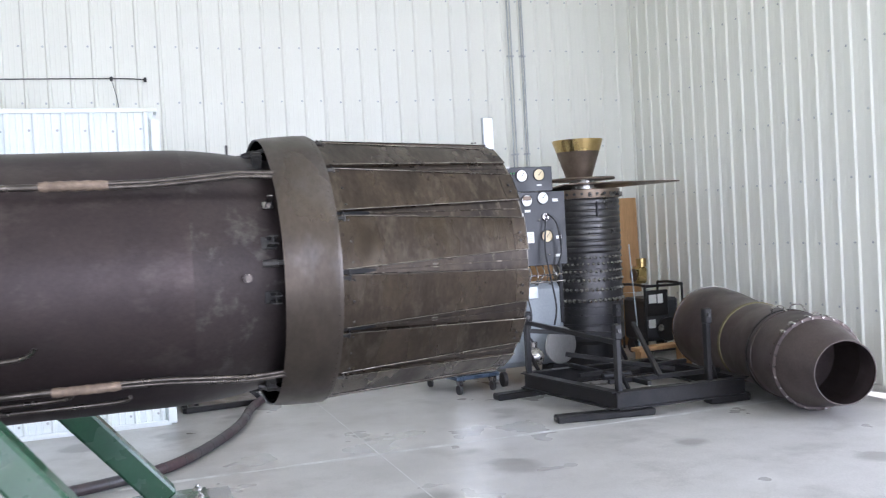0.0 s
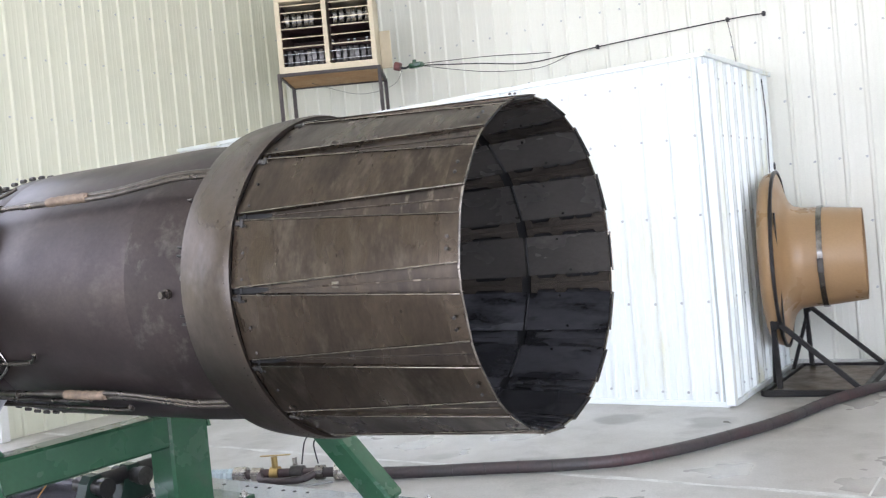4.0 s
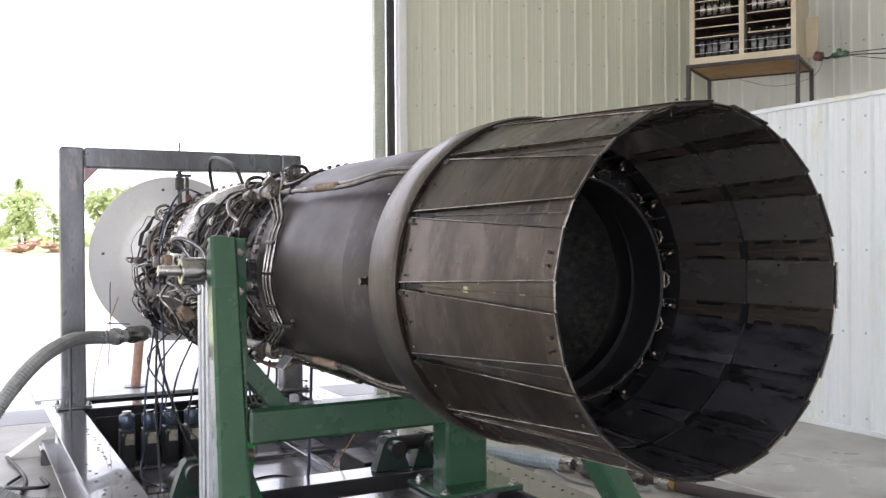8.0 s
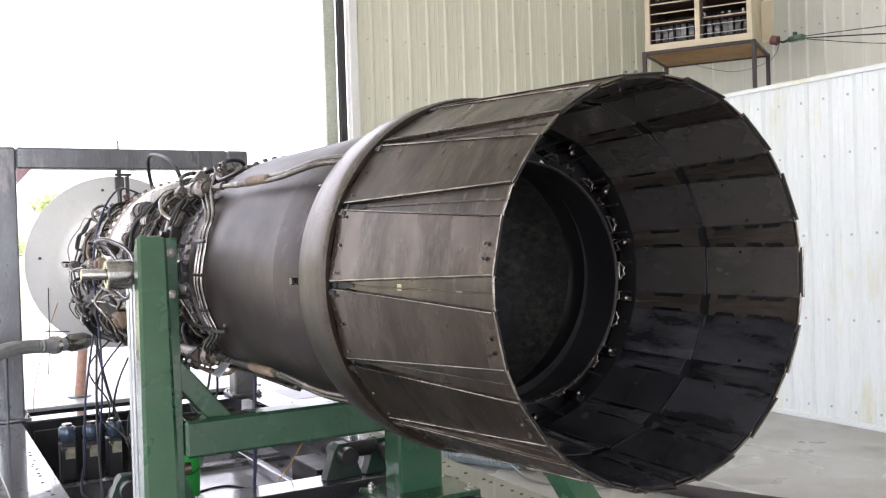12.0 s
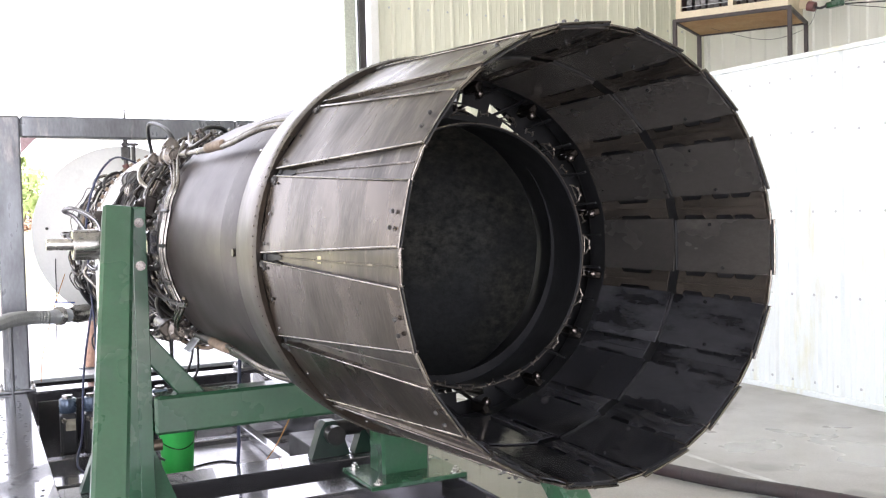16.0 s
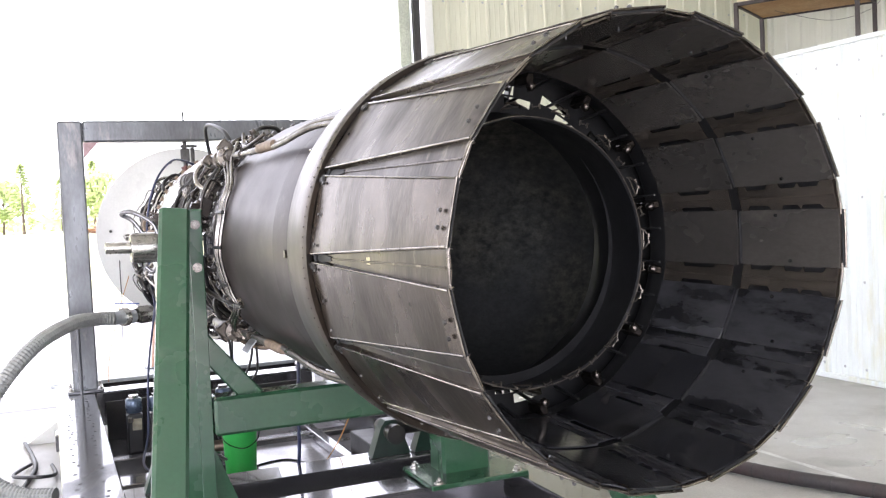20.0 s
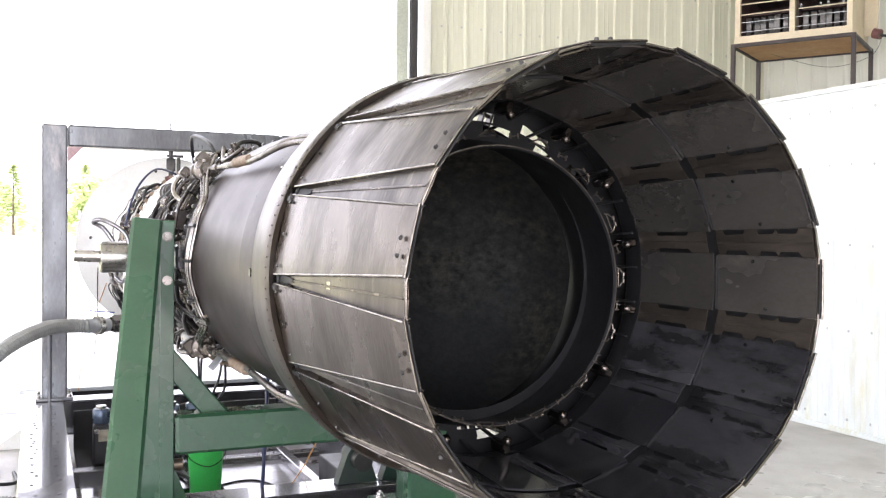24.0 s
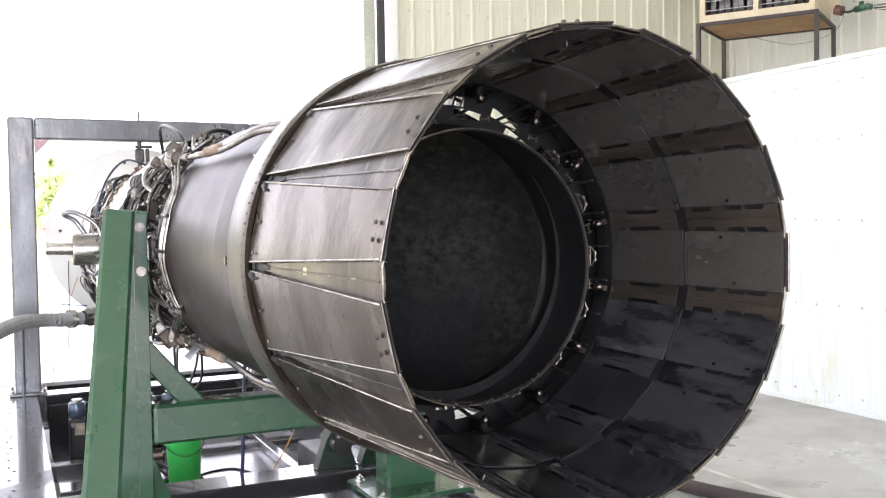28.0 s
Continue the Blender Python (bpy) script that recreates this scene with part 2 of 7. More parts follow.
M_DARKMETAL = mat("dark_metal", (0.075, 0.07, 0.066), 0.42, 0.6, (0.03, 0.03, 0.03), 9, 0.8, 0.25, 60, 0.2, vary=0.5)
M_CASE = mat("engine_case", (0.105, 0.09, 0.08), 0.27, 0.8, (0.035, 0.03, 0.028), 7, 0.9, 0.2, 50, 0.15, third=(0.3, 0.27, 0.245), third_scale=16, third_cut=(0.6, 0.72), vary=0.3)
# greyer third colour imitates the sheen of bright walls on the paint
M_GREEN = mat("green_paint", (0.026, 0.082, 0.042), 0.26, 0.0, (0.018, 0.062, 0.032), 3.5, 0.7, 0.1, 60, 0.05, third=(0.052, 0.086, 0.062), third_scale=5, third_cut=(0.58, 0.8), coat=0.35)
# dark copy of the green paint; shade under the engine is in the colour
M_DKGREEN = mat("grimy_green_paint", (0.012, 0.036, 0.024), 0.4, 0.0, (0.01, 0.015, 0.012), 5, 0.8, 0.15, 60, 0.1)
M_RAIL = mat("dark_steel_beam", (0.230, 0.223, 0.236), 0.17, 0.7, (0.09, 0.09, 0.1), 3.0, 0.8, 0.15, 60, 0.05, third=(0.06, 0.055, 0.055), third_scale=6, third_cut=(0.6, 0.75), coat=0.7, rough_var=0.07)
M_GANTRY = mat("gantry_steel", (0.16, 0.168, 0.178), 0.34, 0.45, (0.1, 0.1, 0.108), 5.0, 0.9, 0.14, 60, 0.08, (1, 1, 0.35), third=(0.3, 0.275, 0.265), third_scale=6, third_cut=(0.56, 0.74))
M_WHITEGRP = mat("bellmouth_paint", (0.76, 0.76, 0.74), 0.35, 0, (0.66, 0.66, 0.64), 2, 0.5, 0.04, 60, 0.04)
M_RUBBER = mat("black_rubber", (0.028, 0.026, 0.026), 0.5, 0, (0.05, 0.045, 0.043), 5, 0.7, 0.2, 70, 0.2)
M_HOSE = mat("floor_hose", (0.04, 0.036, 0.037), 0.5, 0, (0.062, 0.033, 0.034), 1.7, 0.8, 0.2, 50, 0.25)
M_GREYHOSE = mat("grey_duct_hose", (0.3, 0.31, 0.3), 0.55, 0.1, (0.2, 0.2, 0.2), 6, 0.6, 0.12, 60, 0.15)
M_BLUEHOSE = mat("pale_blue_hose", (0.42, 0.5, 0.54), 0.5, 0, (0.3, 0.37, 0.4), 8, 0.6, 0.12, 60, 0.15)
M_WIRE = mat("wire_black", (0.02, 0.02, 0.022), 0.45, 0, grain=0.1, bump=0.0)
M_BLUEWIRE = mat("wire_blue", (0.018, 0.026, 0.075), 0.4, 0, grain=0.1, bump=0.0)
M_ORANGE = mat("wire_orange", (0.55, 0.25, 0.05), 0.5, 0, grain=0.1, bump=0.0)
M_ALU = mat("mill_aluminium", (0.6, 0.59, 0.56), 0.36, 0.9, (0.42, 0.41, 0.385), 2.5, 0.8, 0.08, 50, 0.1, (1, 1, 0.4))
M_BLACKPANEL = mat("black_panel", (0.028, 0.029, 0.033), 0.42, 0.0, (0.045, 0.045, 0.05), 4, 0.6, 0.1, 60, 0.05)
M_GREYTANK = mat("grey_enamel", (0.33, 0.36, 0.38), 0.4, 0.0, (0.26, 0.28, 0.3), 2.5, 0.7, 0.08, 60, 0.06)
M_BLUE = mat("blue_paint", (0.02, 0.055, 0.24), 0.35, 0.0, (0.015, 0.04, 0.17), 6, 0.6, 0.1, 60, 0.06)
M_BLACKFRAME = mat("black_frame_paint", (0.012, 0.0115, 0.0125), 0.4, 0.0, (0.03, 0.027, 0.025), 5, 0.7, 0.2, 60, 0.12, gloss=0.25)
M_COMB = mat("combustor_steel", (0.085, 0.082, 0.08), 0.36, 0.7, (0.04, 0.038, 0.042), 4, 0.8, 0.18, 50, 0.15)
M_BRASS = mat("brass", (0.55, 0.41, 0.17), 0.3, 0.95, (0.36, 0.25, 0.1), 5, 0.7, 0.1, 60, 0.06)
M_FUNNEL = mat("funnel_bronze", (0.2, 0.155, 0.115), 0.4, 0.7, (0.12, 0.09, 0.07), 5, 0.8, 0.12, 50, 0.1)
M_PIPE = mat("tailpipe_steel", (0.105, 0.08, 0.073), 0.42, 0.5, (0.062, 0.049, 0.046), 2.2, 0.8, 0.12, 50, 0.1)
M_TANFRP = mat("tan_fibreglass", (0.32, 0.204, 0.106), 0.36, 0.0, (0.32, 0.195, 0.09), 2.4, 0.7, 0.06, 60, 0.05)
M_PLY = mat("plywood", (0.48, 0.29, 0.13), 0.65, 0, (0.38, 0.21, 0.09), 3, 0.8, 0.15, 40, 0.1, (1, 1, 0.15))
M_CREAM = mat("cream_paint", (0.62, 0.54, 0.39), 0.5, 0, (0.5, 0.42, 0.29), 3, 0.6, 0.06, 60, 0.05)
M_TABLE = mat("brown_black_paint", (0.031, 0.021, 0.02), 0.45, 0.0, (0.045, 0.032, 0.03), 6, 0.7, 0.15, 60, 0.08)
M_MAROON = mat("maroon_board", (0.075, 0.04, 0.036), 0.6, 0, (0.05, 0.027, 0.025), 5, 0.7, 0.1, 40, 0.1)
M_GALV = mat("galvanised", (0.52, 0.54, 0.55), 0.4, 0.6, (0.4, 0.42, 0.44), 9, 0.7, 0.1, 60, 0.06)
M_GLASS = mat("cell_glass", (0.42, 0.43, 0.45), 0.2, 0.8, (0.16, 0.165, 0.175), 9, 0.9, 0.1, 60, 0.0, vary=0.5)
M_WHITE = mat("white_face", (0.8, 0.8, 0.77), 0.4, 0, (0.7, 0.7, 0.66), 12, 0.4, 0.04, 60, 0.0)
M_CREAMDIAL = mat("cream_dial", (0.72, 0.6, 0.36), 0.4, 0, (0.6, 0.48, 0.28), 12, 0.5, 0.04, 60, 0.0)
M_INK = mat("ink", (0.03, 0.03, 0.03), 0.5, 0, grain=0.05, bump=0.0)
M_RED = mat("red_paint", (0.13, 0.05, 0.045), 0.4, 0, (0.09, 0.025, 0.022), 9, 0.6, 0.1, 60, 0.05)
M_YELLOW = mat("yellow_strap", (0.2, 0.175, 0.085), 0.7, 0, (0.13, 0.11, 0.06), 20, 0.6, 0.15, 80, 0.2)
M_BUCKET = mat("green_plastic", (0.03, 0.42, 0.08), 0.35, 0, (0.02, 0.33, 0.06), 4, 0.5, 0.05, 60, 0.03)
M_RUST = mat("rusty_red_machine", (0.48, 0.3, 0.23), 0.6, 0, (0.36, 0.2, 0.14), 3, 0.8, 0.2, 30, 0.1)
M_LEAF = mat("leaves", (0.36, 0.43, 0.2), 0.6, 0, (0.27, 0.34, 0.14), 0.8, 0.9, 0.3, 3, 0.0, vary=0.3)
leaf_tree = M_LEAF.node_tree
leaf_out = leaf_tree.nodes["Material Output"]
leaf_glow = leaf_tree.nodes.new("ShaderNodeBsdfTranslucent")
leaf_glow.inputs[0].default_value = (0.5, 0.58, 0.3, 1)
leaf_mix = leaf_tree.nodes.new("ShaderNodeMixShader")
leaf_mix.inputs[0].default_value = 0.5
leaf_tree.links.new(leaf_tree.nodes["Principled BSDF"].outputs[0], leaf_mix.inputs[1])
leaf_tree.links.new(leaf_glow.outputs[0], leaf_mix.inputs[2])
leaf_tree.links.new(leaf_mix.outputs[0], leaf_out.inputs[0])
M_BARK = mat("bark", (0.13, 0.1, 0.075), 0.8, 0, (0.08, 0.06, 0.05), 6, 0.8, 0.3, 30, 0.4)
M_GRASS = mat("dry_grass", (0.42, 0.42, 0.26), 0.9, 0, (0.33, 0.35, 0.19), 0.3, 0.8, 0.2, 4, 0.3)


# ---- mesh helpers ----
def part(name, bm, material, parent=None, label="", smooth=0.0, m=None):
    """Link a bmesh as one mesh object under a thing or a part. smooth: degrees below which edges are shaded smooth."""
    if bm.faces:
        bmesh.ops.recalc_face_normals(bm, faces=bm.faces)
    me = bpy.data.meshes.new(name)
    bm.to_mesh(me)
    bm.free()
    me.materials.append(material)
    if smooth:
        me.shade_smooth()
        me.set_sharp_from_angle(angle=radians(smooth))
    ob = new(name, me)
    if parent:
        ob.parent = parent
    if m is not None:
        ob.matrix_local = m
    if label:
        ob["label"] = label
    return ob


def again(ob, parent, m, name=None):
    """Another object on the same mesh."""
    o = new(name or ob.name.split(".")[0], ob.data)
    o.parent = parent
    o.matrix_local = m
    return o


def thing(name, label, category, m=None, group="", kind=""):
    ob = new(name)
    ob.empty_display_size = 0.1
    if m is not None:
        ob.matrix_world = m
    return tagged(ob, label, category, group, kind)


def V(*a):
    return Vector(a)


def cbox(bm, c, s, b=0.004, m=None):
    """A box of size s round c, with chamfered edges."""
    h = [max(x / 2, 1e-4) for x in s]
    b = min(b, *[x * 0.45 for x in h])
    vs = {}
    for sx in (-1, 1):
        for sy in (-1, 1):
            for sz in (-1, 1):
                sg = (sx, sy, sz)
                for k in range(3):
                    p = Vector([sg[i] * (h[i] - (0 if i == k else b)) for i in range(3)]) + Vector(c)
                    vs[sg, k] = bm.verts.new(m @ p if m is not None else p)
    for k in range(3):
        i, j = [a for a in range(3) if a != k]
        for s1 in (-1, 1):
            q = []
            for a, e in ((-1, -1), (1, -1), (1, 1), (-1, 1)):
                g = [0, 0, 0]
                g[k], g[i], g[j] = s1, a, e
                q.append(vs[tuple(g), k])
            bm.faces.new(q)
        for a in (-1, 1):
            for e in (-1, 1):
                g0, g1 = [0, 0, 0], [0, 0, 0]
                g0[i] = g1[i] = a
                g0[j] = g1[j] = e
                g0[k], g1[k] = -1, 1
                g0, g1 = tuple(g0), tuple(g1)
                bm.faces.new((vs[g0, i], vs[g0, j], vs[g1, j], vs[g1, i]))
    for sx in (-1, 1):
        for sy in (-1, 1):
            for sz in (-1, 1):
                bm.faces.new([vs[(sx, sy, sz), k] for k in range(3)])
    return bm


def beam(bm, p0, p1, w, h, b=0.004, up=(0, 0, 1)):
    """A chamfered bar from p0 to p1; h along up, w across."""
    p0, p1 = Vector(p0), Vector(p1)
    x = (p1 - p0).normalized()
    y = Vector(up).cross(x).normalized()
    z = x.cross(y)
    m = Matrix((x, y, z)).transposed().to_4x4()
    m.translation = (p0 + p1) / 2
    return cbox(bm, (0, 0, 0), ((p1 - p0).length, w, h), b, m)


def lathe(bm, prof, n=48, m=None, a0=0.0, a1=2 * math.pi, close=False):
    """Turn a profile of (x, r) about the x axis. close: join the profile's end to its start."""
    full = abs(a1 - a0 - 2 * math.pi) < 1e-6
    k = n if full else n + 1
    rings = []
    for x, r in prof:
        ring = []
        for i in range(k):
            a = a0 + (a1 - a0) * i / n
            p = Vector((x, r * math.cos(a), r * math.sin(a)))
            ring.append(bm.verts.new(m @ p if m is not None else p))
        rings.append(ring)
    pairs = list(zip(rings, rings[1:])) + ([(rings[-1], rings[0])] if close else [])
    for r0, r1 in pairs:
        for i in range(n):
            j = (i + 1) % k
            bm.faces.new((r0[i], r0[j], r1[j], r1[i]))
    return bm


def frame_of(d):
    d = Vector(d).normalized()
    u = d.orthogonal().normalized()
    return u, d.cross(u)


def cyl(bm, p0, p1, r, r1=None, n=12, caps=True):
    p0, p1 = Vector(p0), Vector(p1)
    r1 = r if r1 is None else r1
    u, v = frame_of(p1 - p0)
    rings = [[bm.verts.new(p + q * (u * math.cos(2 * math.pi * i / n) + v * math.sin(2 * math.pi * i / n))) for i in range(n)] for p, q in ((p0, r), (p1, r1))]
    for i in range(n):
        bm.faces.new((rings[0][i], rings[0][(i + 1) % n], rings[1][(i + 1) % n], rings[1][i]))
    if caps:
        bm.faces.new(rings[0][::-1])
        bm.faces.new(rings[1])
    return bm


def curve(pts, k=6):
    """A smooth line through the points."""
    P = [Vector(p) for p in pts]
    out = []
    for i in range(len(P) - 1):
        a, b, c, d = P[max(i - 1, 0)], P[i], P[i + 1], P[min(i + 2, len(P) - 1)]
        for s in range(k):
            t = s / k
            out.append(0.5 * (2 * b + (c - a) * t + (2 * a - 5 * b + 4 * c - d) * t * t + (3 * b - a - 3 * c + d) * t ** 3))
    return out + [P[-1]]


def sweep(bm, pts, r, n=8, caps=True):
    """A round tube along the points. r: a radius or a function of the step's index."""
    P = [Vector(p) for p in pts]
    rad = r if callable(r) else (lambda i: r)
    d = (P[1] - P[0]).normalized()
    u = d.orthogonal().normalized()
    rings = []
    for i, p in enumerate(P):
        e = ((P[min(i + 1, len(P) - 1)] - P[max(i - 1, 0)])).normalized()
        u = (u - e * u.dot(e)).normalized()
        v = e.cross(u)
        q = rad(i)
        rings.append([bm.verts.new(p + q * (u * math.cos(2 * math.pi * j / n) + v * math.sin(2 * math.pi * j / n))) for j in range(n)])
    for a, b in zip(rings, rings[1:]):
        for j in range(n):
            bm.faces.new((a[j], a[(j + 1) % n], b[(j + 1) % n], b[j]))
    if caps:
        bm.faces.new(rings[0][::-1])
        bm.faces.new(rings[-1])
    return bm


def even(pts, step):
    """The same line in even steps."""
    out, left = [pts[0].copy()], step
    for a, b in zip(pts, pts[1:]):
        d = (b - a).length
        s = left
        while s < d:
            out.append(a.lerp(b, s / d))
            s += step
        left = s - d
    return out


def ribbed(bm, pts, r, pitch=0.012, depth=0.12, n=10, k=6):
    P = even(curve(pts, 12), pitch / 2)
    return sweep(bm, P, lambda i: r * (1 + (depth if i % 2 else 0)), n)


def prism(bm, outline, y0, y1, m=None):
    """An outline in x, z pushed from y0 to y1."""
    a = [bm.verts.new((m @ Vector((x, y0, z))) if m is not None else Vector((x, y0, z))) for x, z in outline]
    b = [bm.verts.new((m @ Vector((x, y1, z))) if m is not None else Vector((x, y1, z))) for x, z in outline]
    for i in range(len(a)):
        j = (i + 1) % len(a)
        bm.faces.new((a[i], a[j], b[j], b[i]))
    bm.faces.new(a[::-1])
    bm.faces.new(b)
    return bm


def hexbolt(bm, p, d, r=0.012, h=0.012, washer=True):
    p, d = Vector(p), Vector(d).normalized()
    if washer:
        cyl(bm, p, p + d * 0.003, r * 1.5, n=12)
    cyl(bm, p + d * 0.002, p + d * (0.002 + h), r, n=6)
    cyl(bm, p + d * h, p + d * (h * 1.7), r * 0.5, n=8)
    return bm


def B():
    return bmesh.new()


# ---- the building ----
XW, XE, YN, YS, H = -5.7, 6.63, 9.6, -7.0, 6.0
RIB = 0.2286


def sheet_mesh(width, height, rib_h=0.019, minor=0.003):
    """A ribbed steel sheet: x along, z up, ribs towards -y."""
    bm = B()
    prof, x = [], 0.0
    n = round(width / RIB)
    for i in range(n):
        x0 = i * RIB
        prof += [(x0, 0), (x0 + 0.046, 0), (x0 + 0.050, -minor), (x0 + 0.059, -minor), (x0 + 0.063, 0), (x0 + 0.100, 0), (x0 + 0.104, -minor), (x0 + 0.113, -minor), (x0 + 0.117, 0), (x0 + RIB - 0.053, 0), (x0 + RIB - 0.038, -rib_h), (x0 + RIB - 0.014, -rib_h)]
    prof.append((n * RIB, 0))
    lo = [bm.verts.new((a, b, 0)) for a, b in prof]
    hi = [bm.verts.new((a, b, height)) for a, b in prof]
    for i in range(len(prof) - 1):
        bm.faces.new((lo[i], lo[i + 1], hi[i + 1], hi[i]))
    return bm


def clad(name, label, m, length, height, material, z_screws, first=0.0, z0=0.0, back=0.14, rib_h=0.019, minor=0.0015):
    """A wall thing: a solid backing with sheets of four ribs each and rows of screws, in the wall's own frame (x along, -y inwards)."""
    bm = cbox(B(), (length / 2, back / 2 + 0.004, z0 + height / 2), (length, back, height), 0.002)
    wall = part(name, bm, material)
    wall.matrix_world = m
    tagged(wall, label, "wall", kind="structure")
    sheet, x, i = None, first, 0
    while x < length - 0.02:
        ribs = min(4, int((length - x) / RIB + 1e-6))
        if ribs <= 0:
            break
        if ribs == 4 and sheet:
            again(sheet, wall, Matrix.Translation((x, -0.001 * (i % 2), z0)), "panel")
        else:
            o = part("panel", sheet_mesh(ribs * RIB, height, rib_h, minor), material, wall, m=Matrix.Translation((x, -0.001 * (i % 2), z0)))
            if ribs == 4:
                sheet = o
        x += ribs * RIB
        i += 1
    sc = B()
    random.seed(len(name))
    for z in z_screws:
        for k in range(int((length - first) / RIB)):
            p = Vector((first + (k + 1) * RIB - 0.075 + random.uniform(-0.006, 0.006), -0.002, z + random.uniform(-0.012, 0.012)))
            cyl(sc, p, p + Vector((0, -0.006, 0)), 0.0085, n=6)
            cyl(sc, p + Vector((0, 0.001, 0)), p + Vector((0, -0.002, 0)), 0.012, n=8)
    tagged(part("screws", sc, M_GALV, wall), kind="stuff")
    return wall


def door_wall(name, label, m, length, height, material, y0, y1, top):
    """A clad wall with one tall opening from y0 to y1: two clad pieces and a header."""
    rows = [0.68 + 0.61 * i for i in range(9)]
    clad(name + "_1", label, m, y0, height, material, rows)
    clad(name + "_2", label, m @ Matrix.Translation((y1, 0, 0)), length - y1, height, material, rows)
    bm = cbox(B(), ((y0 + y1) / 2, 0.07, (top + height) / 2), (y1 - y0, 0.14, height - top), 0.003)
    o = part(name + "_header", bm, material)
    o.matrix_world = m
    tagged(o, label, "wall", kind="structure")


rows_n = [0.05 + 0.0 + 0.689 + 0.61 * i for i in range(9)]
clad("wall_north", "off-white ribbed steel wall with rows of screws", Matrix.Translation((XW, YN, 0)), XE - XW, H, M_WALL, rows_n, first=0.045)
# east wall: x runs south from the corner; its door lies south of the stored parts
door_wall("wall_east", "off-white ribbed steel wall beside an open door", Matrix.Translation((XE, YN, 0)) @ Matrix.Rotation(radians(-90), 4, "Z"), YN - YS, H, M_WALL, 5.6, 13.4, 4.6)
# west wall: x runs north from the south-west corner
door_wall("wall_west", "off-white ribbed steel wall beside a wide open hangar door", Matrix.Translation((XW, YS, 0)) @ Matrix.Rotation(radians(90), 4, "Z"), YN - YS, H, M_WESTWALL, 2.6, 12.16, 5.2)
door_wall("wall_south", "off-white ribbed steel wall, unseen, with an assumed open door", Matrix.Translation((XE, YS, 0)) @ Matrix.Rotation(radians(180), 4, "Z"), XE - XW, H, M_WALL, 2.0, 9.6, 4.8)
tagged(part("ceiling", cbox(B(), ((XW + XE) / 2, (YN + YS) / 2, H + 0.08), (XE - XW + 0.4, YN - YS + 0.4, 0.15), 0.01), M_WALL), "white sheet steel ceiling", "ceiling", kind="structure")
bm = cbox(B(), ((XW + XE) / 2, (YN + YS) / 2, -0.075), (XE - XW + 0.3, YN - YS + 0.3, 0.15), 0.002)
floor = tagged(part("floor", bm, M_FLOOR), "stained pale grey concrete floor", "floor", kind="structure")
random.seed(5)


def joint(p0, p1, w):
    bm = B()
    n = 60
    a, b = Vector((*p0, 0.0015)), Vector((*p1, 0.0015))
    side = (b - a).normalized().cross(Vector((0, 0, 1)))
    L, R = [], []
    for i in range(n + 1):
        p = a.lerp(b, i / n)
        L.append(bm.verts.new(p + side * w * random.uniform(0.25, 0.8)))
        R.append(bm.verts.new(p - side * w * random.uniform(0.25, 0.8)))
    for i in range(n):
        bm.faces.new((L[i], L[i + 1], R[i + 1], R[i]))
    return part("floor_joint", bm, M_JOINT, floor)


joint((-5.6, 5.50), (6.5, 5.47), 0.05)
joint((1.9, -6.5), (1.9, 9.5), 0.012)

# door trim on the west wall: white edge trim, dark gap and pale green door edge
bm = cbox(B(), (XW + 0.03, 5.12, 2.6), (0.1, 0.09, 5.2), 0.004)
trim = tagged(part("trim", bm, M_WHITE), "white painted door jamb trim", "door trim", kind="structure")
bm = cbox(B(), (XW - 0.05, 5.03, 2.6), (0.06, 0.075, 5.2), 0.004)
tagged(part("door_seal", bm, M_RUBBER), "dark rubber seal strip along the door jamb", "door seal", kind="structure")
bm = cbox(B(), (XW - 0.12, 4.92, 2.6), (0.08, 0.13, 5.2), 0.006)
tagged(part("door_track_edge", bm, mat("pale_green_paint", (0.56, 0.6, 0.5), 0.4)), "pale green painted edge of the folded hangar door", "door edge", kind="structure")

# white clad enclosure in the north-west corner
BX1, BY0, BZ = 0.53, 7.62, 2.825
clad("box_wall_south", "white ribbed steel side of a low enclosure", Matrix.Translation((XW, BY0, 0)), BX1 - XW, BZ, M_BOXWALL, [0.12, 0.85, 1.55, 2.2, 2.66], back=0.06, first=0.02, rib_h=0.03, minor=0.006)
clad("box_wall_east", "white ribbed steel end of a low enclosure", Matrix.Translation((BX1, BY0, 0)) @ Matrix.Rotation(radians(90), 4, "Z"), YN - BY0 - 0.03, BZ, M_BOXWALL, [0.12, 0.85, 1.55, 2.2, 2.66], back=0.06, rib_h=0.03, minor=0.006)
tagged(part("box_roof", cbox(B(), ((XW + BX1) / 2, (BY0 + YN) / 2, BZ + 0.012), (BX1 - XW - 0.04, YN - BY0 - 0.04, 0.05), 0.004), M_BOXWALL), "white roof of the low enclosure", "roof", kind="structure")
bm = B()
cbox(bm, ((XW + BX1) / 2, BY0 - 0.022, BZ + 0.01), (BX1 - XW + 0.06, 0.03, 0.04), 0.004)
cbox(bm, (BX1 + 0.022, (BY0 + YN) / 2 - 0.02, BZ + 0.01), (0.03, YN - BY0 - 0.02, 0.04), 0.004)
tagged(part("box_cap_trim", bm, M_BOXWALL), "white folded cap trim along the enclosure's top", "trim", kind="structure")
bm = cbox(B(), (BX1 + 0.012, BY0 - 0.012, BZ / 2 - 0.03), (0.075, 0.075, BZ - 0.09), 0.004)
tagged(part("box_corner_trim", bm, M_BOXWALL), "white folded corner trim of the enclosure", "trim", kind="structure")
bm = B()
cbox(bm, ((XW + BX1) / 2, BY0 - 0.028, 0.022), (BX1 - XW, 0.03, 0.045), 0.004)
